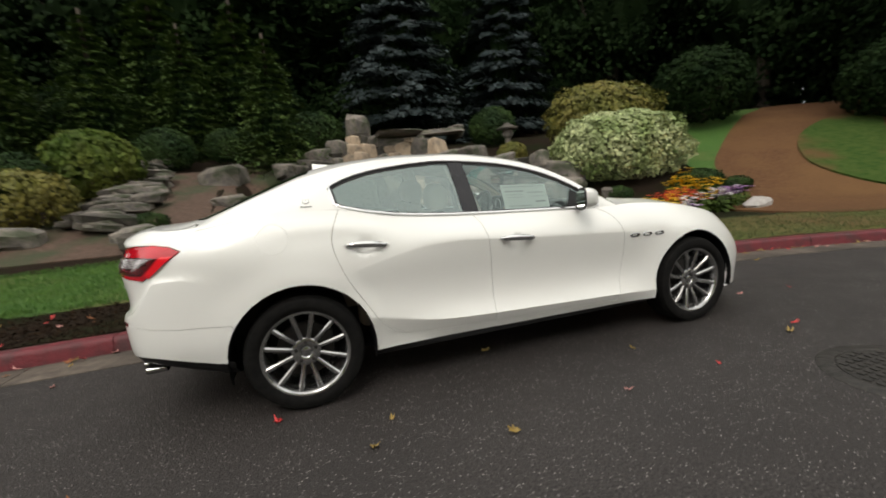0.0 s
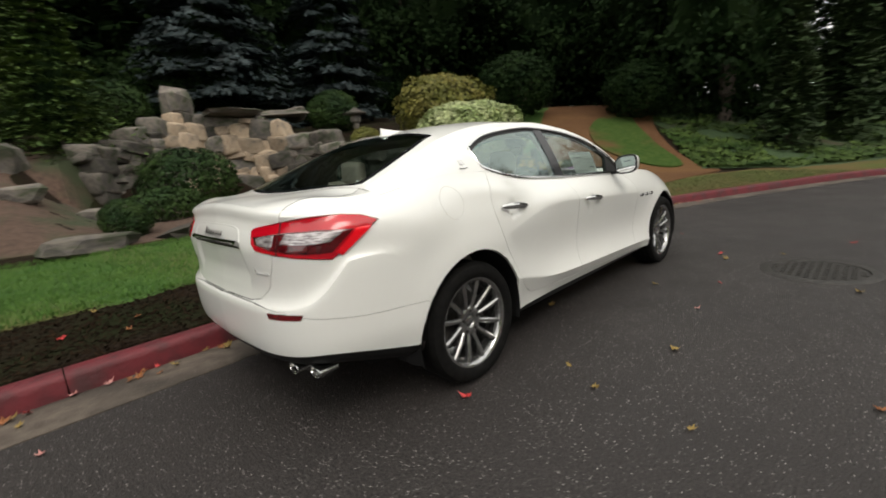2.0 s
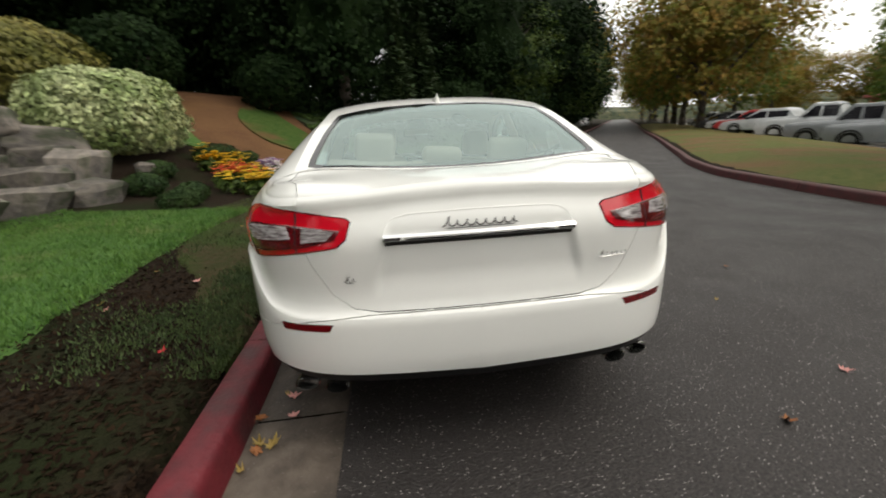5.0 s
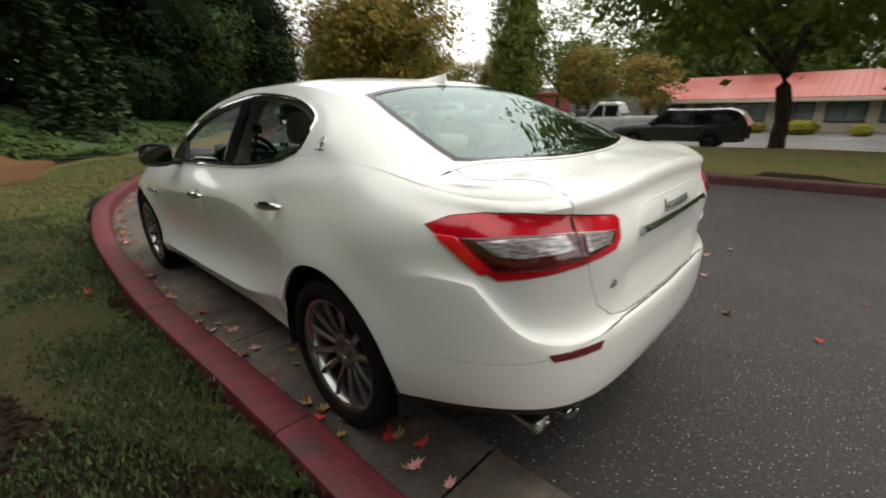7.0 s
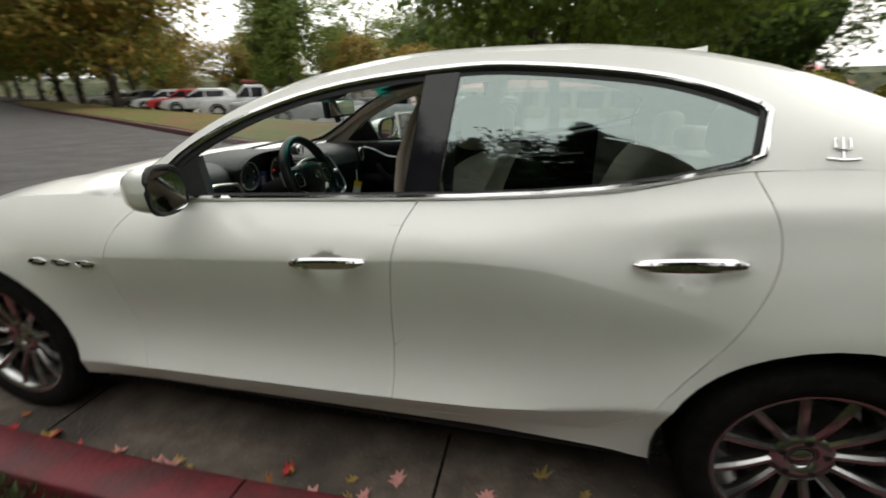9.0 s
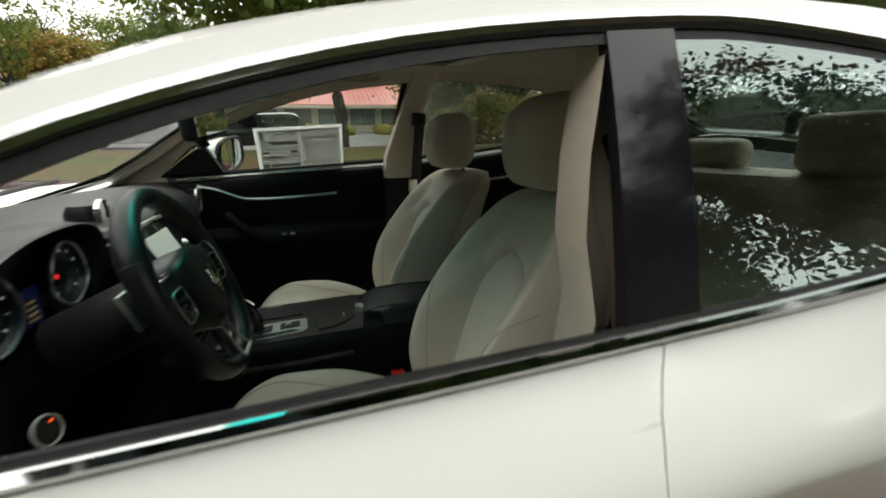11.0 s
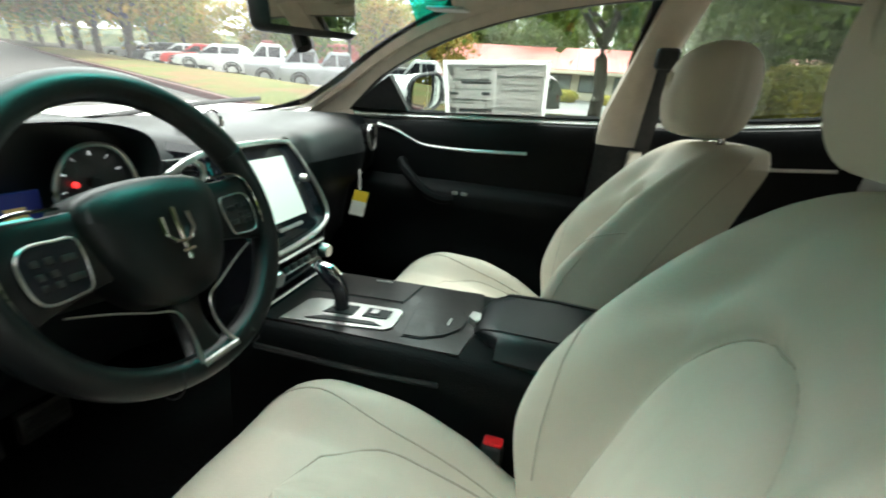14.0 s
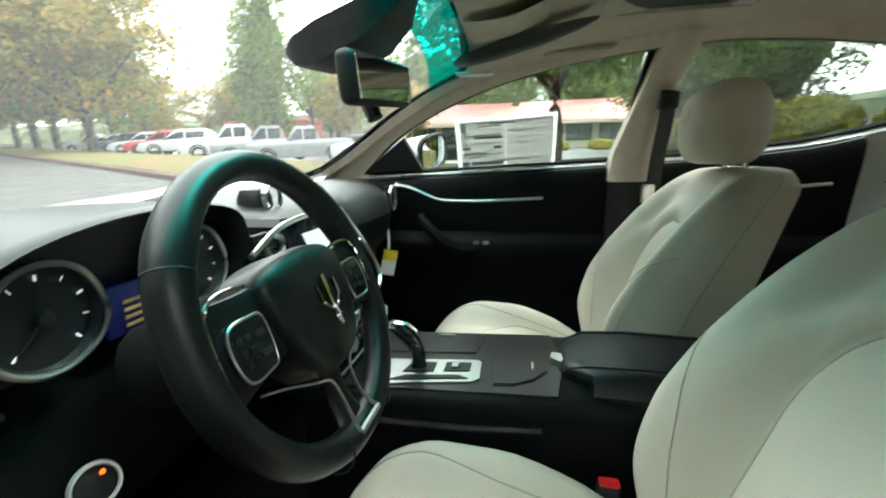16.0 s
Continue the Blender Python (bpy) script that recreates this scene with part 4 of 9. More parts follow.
def build_wheel():
    """A wheel whose outer face looks along +y."""
    w = new("wheel")
    b = bmesh.new()
    lathe(b, [(0.252, -0.10), (0.262, -0.115), (0.30, -0.125), (0.328, -0.115), (0.341, -0.09), (0.345, -0.079), (0.338, -0.077), (0.338, -0.071), (0.345, -0.069), (0.345, -0.029), (0.338, -0.027), (0.338, -0.021), (0.345, -0.019), (0.345, 0.021), (0.338, 0.023), (0.338, 0.029), (0.345, 0.031), (0.345, 0.069), (0.338, 0.071), (0.338, 0.077), (0.345, 0.079), (0.341, 0.092), (0.328, 0.114), (0.30, 0.124), (0.268, 0.117), (0.255, 0.104)], 64)
    part("tyre", b, RUBBER, w, "black rubber tyre")
    b = bmesh.new()
    lathe(b, [(0.205, -0.10), (0.222, -0.09), (0.226, 0.05), (0.232, 0.088), (0.240, 0.100), (0.249, 0.107), (0.2565, 0.108), (0.2575, 0.100), (0.250, 0.05), (0.25, -0.10)], 64)
    for k in range(6):
        a = k * math.tau / 6 + math.pi / 2
        for d in (-1, 1):
            spoke(b, a + d * 0.262, a + d * 0.246, 0.026, 0.031, 0.060, 0.092, 0.066, 0.236)
    lathe(b, [(0.001, 0.055), (0.030, 0.055), (0.034, 0.062), (0.040, 0.066), (0.074, 0.068), (0.084, 0.062), (0.088, 0.050), (0.088, 0.02)], 36)
    rim = part("rim", b, ALLOY, w, "silver alloy rim with twelve slim spokes")
    for k in range(5):
        a = k * math.tau / 5 + math.pi / 2
        b = bmesh.new()
        lathe(b, [(0.001, 0.0705), (0.006, 0.0715), (0.0105, 0.0695), (0.0115, 0.045)], 10, centre=(0.060 * math.cos(a), 0, 0.060 * math.sin(a)))
        part("wheel_bolt", b, DARKMETAL, w, "dark recessed wheel bolt")
    b = bmesh.new()
    lathe(b, [(0.001, 0.0655), (0.020, 0.0645), (0.029, 0.060), (0.031, 0.052)], 24)
    part("hub_cap", b, ALLOY, w, "silver hub cap")
    b = bmesh.new()
    lathe(b, [(0.05, 0.0), (0.165, 0.002), (0.168, -0.012), (0.165, -0.026), (0.05, -0.026)], 48)
    part("brake_disc", b, DARKMETAL, w, "grey steel brake disc")
    b = bmesh.new()
    box(b, (-0.165, -0.045, -0.04), (-0.085, 0.028, 0.10), 0.014)
    part("brake_caliper", b, DARKMETAL, w)
    return w


first = build_wheel()
first.parent = car
first.matrix_world = pose(-1.499, 0.825, 0.346)
for x, y, z, turn in ((1.499, 0.80, 0.344, 0), (-1.499, -0.825, 0.346, 180), (1.499, -0.80, 0.344, 180)):
    w = copy_thing(first, pose(x, y, z, 0, 0, turn))
    w.parent = car

# Wheel wells, underbody and sills.
for x, r, y in ((1.499, 0.405, 0.90), (-1.499, 0.418, 0.93)):
    for sgn in (1, -1):
        b = bmesh.new()
        rows = []
        for i in range(25):
            a = -0.25 + (math.pi + 0.5) * i / 24
            rows.append([Vector((x + q * math.cos(a), sgn * h, 0.345 + q * math.sin(a))) for q, h in ((r + 0.001, y + 0.005), (r - 0.004, y - 0.03), (r + 0.012, y - 0.06), (r + 0.012, 0.55), (0.03, 0.545))])
        skin(b, rows)
        part("wheel_well", b, BLACK, car, "black wheel arch liner")
bm = bmesh.new()
box(bm, (-2.02, -0.62, 0.20), (2.15, 0.62, 0.27), 0.03)
part("underbody", bm, BLACK, car, "black underbody")
for sgn in (1, -1):
    b = bmesh.new()
    box(b, (-1.08, min(sgn * 0.60, sgn * 0.868), 0.225), (1.08, max(sgn * 0.60, sgn * 0.868), 0.287), 0.02)
    part("sill", b, BLACK, car, "black sill below the doors")
# Dark lower lip of the rear bumper with the exhausts.
rows = []
for i in range(41):
    s = s_x(-1.88) + (S1 - s_x(-1.88)) * i / 40
    p = side_at(s, BOT(s) + 0.002)
    x, y, nx, ny = plan_at(s)
    rows.append([Vector((p.x + nx * o, p.y + ny * o, z)) for o, z in ((-0.006, p.z + 0.01), (-0.012, p.z - 0.012), (-0.030, p.z - 0.045), (-0.09, p.z - 0.085), (-0.22, p.z - 0.12), (-0.45, p.z - 0.14))])
full = [[Vector((p.x, -p.y, p.z)) for p in r] for r in rows] + rows[::-1][1:]
bm = bmesh.new()
skin(bm, full)
part("rear_diffuser", bm, BLACK, car, "black lower rear bumper")
for sgn in (1, -1):
    for y in (0.575, 0.70):
        b = bmesh.new()
        lathe(b, [(0.038, 0.10), (0.046, 0.02), (0.047, 0.0), (0.043, -0.004), (0.040, 0.002), (0.036, 0.08), (0.001, 0.085)], 28, axis="X")
        bmesh.ops.transform(b, matrix=Matrix.Translation((-2.412 + (y - 0.575) * 0.35, sgn * y, 0.350)) @ Matrix.Diagonal((1, 1, 0.62, 1)), verts=b.verts)
        part("exhaust_tip", b, TIPMETAL, car, "oval chrome exhaust tip")


# ---- the car: outside details ----
def on_side(x, z, out=0.0, mirror=False):
    p = side_at(s_x(x), z)
    _, _, nx, ny = plan_at(s_x(x))
    return Vector((p.x + nx * out, (p.y + ny * out) * (-1 if mirror else 1), z))


def tail_pt(y, z, out=0.0):
    p = side_at(s_y(abs(y)), z)
    return Vector((p.x - out, y, z))


for mirror in (False, True):
    sg = -1 if mirror else 1
    # Door handles with their recess cups.
    for door, x0, x1, z0, z1 in (("front", 0.05, -0.205, 0.862, 0.882), ("rear", -0.95, -1.21, 0.934, 0.958)):
        d = DOORS[mirror, door]
        b = bmesh.new()
        ha, hb = on_side(x0, z0, 0, mirror), on_side(x1, z1, 0, mirror)
        pts = [ha.lerp(hb, k) + Vector((0, (-1 if mirror else 1) * (0.008 + 0.026 * math.sin(math.pi * k) ** 0.4), 0.005 * math.sin(math.pi * k))) for k in (0, 0.04, 0.1, 0.2, 0.35, 0.5, 0.65, 0.8, 0.9, 0.96, 1)]
        rows = []
        for k, p in enumerate(pts):
            f = math.sin(math.pi * min(max(k / (len(pts) - 1), 0.03), 0.97)) ** 0.5
            rows.append([p + Vector((0, sg * oy, oz * f)) for oy, oz in ((-0.012, 0.012), (-0.005, 0.018), (0.004, 0.013), (0.008, 0.006), (0.006, -0.010), (0.001, -0.019), (-0.012, -0.016))])
        vs = skin(b, rows, closed=True)
        b.faces.new(vs[0][::-1])
        b.faces.new(vs[-1])
        bmesh.ops.recalc_face_normals(b, faces=b.faces)
        part("door_handle", b, CHROME, d, "chrome door handle", sharp=14)
    # Front wing vents.
    for k in range(3):
        x = 0.90 + 0.115 * k
        b = bmesh.new()
        ring = [on_side(x + dx, 0.778 - 0.004 * k + dz, o, mirror) for dx, dz, o in ((-0.048, 0.004, 0.003), (-0.02, 0.014, 0.006), (0.03, 0.012, 0.006), (0.048, -0.002, 0.003), (0.02, -0.013, 0.005), (-0.03, -0.011, 0.005))]
        c = on_side(x, 0.778 - 0.004 * k, -0.004, mirror)
        v = [b.verts.new(p) for p in ring]
        v2 = [b.verts.new(p.lerp(c, 0.30)) for p in ring]
        cc = b.verts.new(c)
        for i in range(6):
            b.faces.new((v[i], v[(i + 1) % 6], v2[(i + 1) % 6], v2[i]))
            b.faces.new((v2[i], v2[(i + 1) % 6], cc))
        part("wing_vent", b, [GLOSSBLACK], car, "small black and chrome wing vent")
        b = bmesh.new()
        tube(b, ring, 0.0025, 5, closed=True)
        part("vent_trim", b, CHROME, car)
    # Door mirror.
    mir = new("door_mirror")
    mir.parent = car
    b = bmesh.new()
    rows = []
    for k, (dx, hw, hh, cz) in enumerate(((0.125, 0.010, 0.012, 1.075), (0.120, 0.040, 0.034, 1.078), (0.104, 0.075, 0.054, 1.082), (0.072, 0.094, 0.066, 1.086), (0.032, 0.101, 0.071, 1.088), (0.0, 0.099, 0.070, 1.088))):
        ring = []
        for i in range(24):
            a = math.tau * i / 24
            ca, sa = math.cos(a), math.sin(a)
            q = 0.62
            yy = hw * math.copysign(abs(ca) ** q, ca)
            zz = hh * math.copysign(abs(sa) ** q, sa)
            ring.append(Vector((0.40 + dx - 0.15 * (yy / 0.099) * 0.25, sg * (0.99 + yy), cz + zz + 0.012 * (yy / 0.099))))
        rows.append(ring + [ring[0]])
    skin(b, rows if mirror else rows[::-1])
    part("housing", b, WHITE, mir, "white mirror housing")
    b = bmesh.new()
    rim = [p + Vector((-0.002, 0, 0)) for p in rows[-1][:-1]]
    tube(b, rim, 0.008, 6, closed=True)
    skin(b, [[p + Vector((0.02, 0, 0)) for p in rim + [rim[0]]], [Vector((0.425, sg * 0.99, 1.088))] * 25])
    part("bezel", b, BLACK, mir, "black mirror bezel")
    b = bmesh.new()
    face = [b.verts.new(Vector((0.402 + (p.x - 0.40) * 0.5 + (-0.02 if mirror else 0.24) * (p.z - 1.088), sg * 0.99 + (p.y - sg * 0.99) * 0.93, 1.088 + (p.z - 1.088) * 0.90))) for p in rim]
    b.faces.new(face if mirror else face[::-1])
    part("mirror_glass", b, mat("mirror_silver", (0.8, 0.82, 0.82), rough=0.02, metal=1.0) if not mirror else bpy.data.materials["mirror_silver"], mir, "mirror glass")
    b = bmesh.new()
    tube(b, [(0.50, sg * 0.83, 1.02), (0.47, sg * 0.87, 1.025), (0.455, sg * 0.95, 1.035)], 0.026, 8, flat=0.7)
    part("mirror_arm", b, BLACK, mir)
    # Black triangle at the mirror's foot.
    b = bmesh.new()
    tri = [green_at(-0.63, 1.032), green_at(-0.40, 1.035), green_at(-0.455, 1.155)]
    vs = [b.verts.new(Vector((p.x, sg * (p.y + o), p.z))) for o in (0.003, -0.03) for p in tri]
    b.faces.new(vs[:3])
    b.faces.new(vs[3:][::-1])
    for i in range(3):
        b.faces.new((vs[i], vs[(i + 1) % 3], vs[3 + (i + 1) % 3], vs[3 + i]))
    bmesh.ops.recalc_face_normals(b, faces=b.faces)
    part("mirror_sail", b, BLACK, car, "black mirror mount")
    # Lens pieces of the tail lamp.
    sgn = -1 if mirror else 1
    lamps = [o for o in car.children if o.name.startswith("tail_lamp")]
    lamp = lamps[-1] if mirror else lamps[0]
    for nm, poly, m, lab in (("lens_surround", [(s_of(-2.18, 0.880), 1.000), (s_of(-2.30, 0.812), 1.010), (s_y(0.70), 1.008), (s_y(0.60), 1.000), (s_y(0.495), 0.988), (s_y(0.515), 0.957), (s_y(0.62), 0.934), (s_y(0.78), 0.914), (s_of(-2.268, 0.838), 0.910)], SMOKED, "smoked dark inner lens"),
                               ("side_lens", [(s_of(-2.100, 0.902), 1.004), (s_of(-2.160, 0.884), 1.004), (s_of(-2.265, 0.842), 0.908), (s_of(-2.228, 0.860), 0.894)], BRIGHTRED, "bright red slanting side lens"),
                               ("clear_lens", [(s_of(-2.215, 0.864), 0.994), (s_of(-2.30, 0.812), 1.003), (s_y(0.70), 1.003), (s_y(0.676), 0.960), (s_of(-2.327, 0.798), 0.952), (s_of(-2.275, 0.836), 0.957)], CLEARLENS, "clear silver inner lens"),
                               ("reversing_lens", [(s_y(0.64), 1.000), (s_y(0.57), 0.994), (s_y(0.515), 0.984), (s_y(0.545), 0.956), (s_y(0.636), 0.948)], CLEARLENS, "clear reversing lens")):
        b = bmesh.new()
        n = len(poly)
        outer = []
        for i in range(n):
            (y0, z0), (y1, z1) = poly[i], poly[(i + 1) % n]
            for j in range(4):
                y, z = y0 + (y1 - y0) * j / 4, z0 + (z1 - z0) * j / 4
                outer.append((y, z))
        cy, cz = sum(p[0] for p in poly) / n, 0.004 + sum(p[1] for p in poly) / n
        out = 0.0078 if nm == "lens_surround" else 0.0102

        def at(y, z, o):
            s = y
            p = side_at(s, z)
            _, _, nx, ny = plan_at(s)
            return Vector((p.x + nx * o, sgn * (p.y + ny * o), z))

        rows = [[at(cy + (y - cy) * k, cz + (z - cz) * k, o) for y, z in outer + [outer[0]]] for k, o in ((1.0, out - 0.0012), (0.97, out), (0.7, out), (0.35, out), (0.02, out))]
        skin(b, rows if mirror else rows[::-1])
        part(nm, b, m, lamp, lab)
    b = bmesh.new()
    tube(b, [at(s_y(0.655 + 0.014 * k), 0.912 + 0.136 * k, 0.006) for k in (0, 0.25, 0.5, 0.75, 1)], 0.0035, 5)
    part("lamp_gap", b, BLACK, lamp)

# Shark fin, badges, plate bar and lettering.
bm = bmesh.new()
rows = []
for k, (x, h, w) in enumerate(((-1.10, 0.001, 0.004), (-1.16, 0.010, 0.026), (-1.22, 0.026, 0.030), (-1.285, 0.046, 0.020), (-1.304, 0.056, 0.009), (-1.308, 0.02, 0.02), (-1.312, 0.0, 0.02))):
    z = roof_at(-x, 0).z
    rows.append([Vector((x, -w, z - 0.006)), Vector((x, -w * 0.55, z + h * 0.55)), Vector((x, 0, z + h)), Vector((x, w * 0.55, z + h * 0.55)), Vector((x, w, z - 0.006))])
skin(bm, rows)
part("antenna_fin", bm, WHITE, car, "white shark-fin antenna")
bm = bmesh.new()
rows = [[tail_pt(0.345 - 0.69 * i / 20, z, o) for i in range(21)] for z, o in ((0.963, 0.0), (0.967, 0.012), (0.957, 0.020), (0.944, 0.018), (0.940, 0.0))]
skin(bm, rows)
part("plate_light_bar", bm, CHROME, car, "chrome bar above the number plate recess")
# Dark underside, run down onto the lid to paint in the bar's shadow.
bm = bmesh.new()
rows = [[tail_pt(0.34 - 0.68 * i / 20, z, o) for i in range(21)] for z, o in ((0.941, 0.018), (0.934, 0.004), (0.923, 0.001))]
skin(bm, rows)
part("bar_underside", bm, DARKMETAL, car)
# Raised frame of the plate recess.
bm = bmesh.new()
for pts in ([(0.345, 0.955), (0.30, 1.02), (0.1, 1.032), (-0.1, 1.032), (-0.30, 1.02), (-0.345, 0.955)],):
    tube(bm, [tail_pt(y, z, -0.0025) for y, z in [(p.x, p.y) for p in catmull([(a, c, 0) for a, c in pts], 4)]], 0.0045, 6)
part("plate_frame", bm, WHITE, car)


def bars(parent, name, y0, y1, z, h, n, m, label, slant=0.25):
    """A flowing plain stroke in place of a maker's script: loops on a line, with a tall first stroke."""
    b = bmesh.new()
    w = (y1 - y0) / n
    pts = []
    for i in range(n * 8 + 1):
        k = i / 8
        tall = 1.0 if k < 1 else 0.58
        rise = h * tall * (0.5 - 0.5 * math.cos(k * math.tau))
        pts.append(tail_pt(y0 + w * (k + 0.22 * math.sin(k * math.tau)) + slant * rise * (1 if w > 0 else -1), z - h * 0.4 + rise, 0.004))
    tube(b, pts, h * 0.065, 5)
    tube(b, [tail_pt(y0 + w * 0.4, z - h * 0.55, 0.004), tail_pt(y1 - w * 0.4, z - h * 0.55, 0.004)], h * 0.05, 5)
    part(name, b, m, parent, label)


lid = next(o for o in car.children if o.name.startswith("trunk_lid"))
bars(lid, "script_badge", 0.135, -0.135, 0.994, 0.036, 8, DARKMETAL, "dark script badge")
bars(lid, "model_badge", -0.455, -0.575, 0.828, 0.024, 6, CHROME, "small chrome script badge")
bars(lid, "engine_badge", 0.495, 0.455, 0.808, 0.024, 2, DARKMETAL, "small engine badge")
for mirror in (False, True):
    b = bmesh.new()
    sg = -1 if mirror else 1
    c = (1.395, 1.222)

    def gp(du, dz):
        p = green_at(c[0] + du * 0.75, c[1] + dz * 0.75)
        return Vector((p.x, sg * (p.y + 0.002), p.z + 0.001))

    tube(b, [gp(-0.045, -0.03), gp(0.0, -0.034), gp(0.045, -0.03)], 0.003, 5)
    tube(b, [gp(0.0, -0.03), gp(0.0, 0.03)], 0.003, 5)
    tube(b, [gp(-0.02, 0.028), gp(-0.022, 0.0), gp(0.0, -0.008), gp(0.022, 0.0), gp(0.02, 0.028)], 0.003, 5)
    part("pillar_badge", b, CHROME, car, "small chrome pillar badge")
# Wiper at the windscreen's foot.
for y0, y1 in ((0.62, 0.05), (0.05, -0.5)):
    b = bmesh.new()
    pts = []
    for k in range(9):
        y = y0 + (y1 - y0) * k / 8
        x = 1.045 - 0.25 * (abs(y) / 0.8) ** 2
        p = roof_at(-min(x, 1.05), y / max(0.1, YE(x) if x > 0.82 else YR(x)))
        pts.append(p + Vector((0, 0, 0.012)))
    tube(b, pts, 0.008, 6)
    part("wiper", b, BLACK, car, "black windscreen wiper")
# Front end: bumper face and closed nose.
bm = bmesh.new()
rows = []
nose = []
for i in range(13):
    s = S0 + (s_x(2.14) - S0) * i / 12
    p = side_at(s, TOP(s) - 0.001)
    nose.append(p)
front_edge = [Vector((p.x, p.y, p.z)) for p in nose[::-1]] + [Vector((p.x, -p.y, p.z)) for p in nose[1:]]
bon = deck(0.80, 2.16, 48, True)[-1]
m = len(front_edge)
row2 = [bon[min(20, round(20 * j / (m - 1)))] for j in range(m)]
skin(bm, [front_edge, row2])
part("nose_panel", bm, WHITE, car)
# Inner bodies behind the panels, so that gaps are dark.
bm = bmesh.new()
rows = []
for i in range(61):
    s = S0 + 0.15 + (S1 - S0 - 0.3) * i / 60
    x, y, nx, ny = plan_at(s)
    o = -0.045 - 0.05
    rows.append([side_at(s, BOT(s) + 0.03) + Vector((nx, ny, 0)) * -0.03, side_at(s, (BOT(s) + TOP(s)) / 2) + Vector((nx, ny, 0)) * -0.03, side_at(s, TOP(s) - 0.06) + Vector((nx, ny, 0)) * -0.03])
keep = [r for r in rows if not any(math.hypot(p.x - wx, p.z - 0.345) < 0.45 for p in r for wx in (1.499, -1.499))]
for sg in (1, -1):
    prev = None
    for r in rows:
        cur = None if r not in keep else [bm.verts.new(Vector((p.x, p.y * sg, p.z))) for p in r]
        if prev and cur:
            for a in range(2):
                bm.faces.new((prev[a], prev[a + 1], cur[a + 1], cur[a]))
        prev = cur
part("inner_shell", bm, BLACK, car, "black inner structure")


# ---- the car: cabin ----
CREAM = mat("cream_leather", (0.56, 0.50, 0.415), (0.50, 0.445, 0.37), rough=0.55, scale=5, bump=0.05, bump_scale=320, rough_var=0.06, spec=0.35)
CREAMSEAM = mat("cream_seam", (0.40, 0.355, 0.285), (0.35, 0.31, 0.25), rough=0.7, scale=40)
LINER = mat("beige_headliner", (0.52, 0.45, 0.37), (0.47, 0.41, 0.335), rough=0.9, scale=30, bump=0.05, bump_scale=400)
DASH = mat("black_dash_leather", (0.0040, 0.0049, 0.0054), (0.0072, 0.0088, 0.0097), spec=0.36, rough=0.40, scale=6, bump=0.05, bump_scale=420)
# Darker, duller copy of the dash leather: the low cabin's shade in its colour.
DASHLOW = mat("shaded_lower_trim", (0.0026, 0.0029, 0.0031), (0.0045, 0.0050, 0.0054), spec=0.09, rough=0.5, scale=6, bump=0.15, bump_scale=300)
CARPET = mat("black_carpet", (0.003, 0.003, 0.003), (0.005, 0.005, 0.005), rough=0.98, scale=90, bump=0.5, bump_scale=250, spec=0.05)
DARKWOOD = mat("dark_wood_veneer", (0.009, 0.0072, 0.0070), (0.016, 0.0125, 0.012), rough=0.28, spec=0.3, coat=0.12, scale=16, stretch=(1, 9, 9))
SATIN = mat("satin_metal", (0.62, 0.62, 0.60), (0.52, 0.52, 0.5), rough=0.3, metal=1.0, scale=20)
WHEELLEATHER = mat("wheel_leather", (0.0045, 0.005, 0.005), (0.008, 0.0085, 0.0085), rough=0.38, scale=8, bump=0.06, bump_scale=420, coat=0.05, spec=0.32)
SCREEN = glow("screen_glass", (0.62, 0.60, 0.56), 0.048)
DIAL = mat("dial_black", (0.008, 0.008, 0.010), (0.012, 0.012, 0.014), rough=0.45, coat=0.1, scale=12)
DIALMARK = glow("dial_marks", (0.8, 0.8, 0.82), 0.09)
REDLIGHT = glow("red_telltale", (0.9, 0.03, 0.03), 0.25)
AMBER = glow("amber_light", (1.0, 0.12, 0.01), 0.35)
DIMAMBER = glow("dim_amber_text", (0.5, 0.3, 0.12), 0.005)
BLUEDISP = glow("blue_display", (0.008, 0.010, 0.08), 0.03)
PAPER = mat("sticker_paper", (0.72, 0.72, 0.70), (0.68, 0.68, 0.66), rough=0.7, scale=12)
PRINT = mat("printed_grey", (0.30, 0.30, 0.31), (0.36, 0.36, 0.37), rough=0.8, scale=60)
PRINTPALE = mat("printed_pale", (0.45, 0.46, 0.46), (0.52, 0.52, 0.52), rough=0.8, scale=60)
YELLOW = mat("yellow_card", (0.80, 0.52, 0.02), (0.75, 0.48, 0.02), rough=0.6, scale=20)
REDPLASTIC = mat("red_plastic", (0.60, 0.015, 0.02), (0.52, 0.012, 0.02), rough=0.35, scale=20)
TEALBAND = glass("teal_sun_band", (0.04, 0.72, 0.66), mix=0.06, most=0.4)


def thin(m, amount):
    """Lets daylight glow through a thin sheet."""
    nt, n = m.node_tree, m.node_tree.nodes
    p, out = n["Principled BSDF"], n["Material Output"]
    t, k = n.new("ShaderNodeBsdfTranslucent"), n.new("ShaderNodeMixShader")
    k.inputs[0].default_value = amount
    t.inputs[0].default_value = (0.8, 0.8, 0.78, 1)
    nt.links.new(p.outputs[0], k.inputs[1])
    nt.links.new(t.outputs[0], k.inputs[2])
    nt.links.new(k.outputs[0], out.inputs[0])


thin(PAPER, 0.55)


def sm(a, b, x):
    t = min(max((x - a) / (b - a), 0), 1)
    return t * t * (3 - 2 * t)


def interp_rows(rows, n):
    """Sections in between, by smooth curves through each column."""
    a = np.array(rows, float)
    fs = [spline([(i, v) for i, v in enumerate(a[:, c])]) for c in range(a.shape[1])]
    return [[f((len(rows) - 1) * k / n) for f in fs] for k in range(n + 1)]


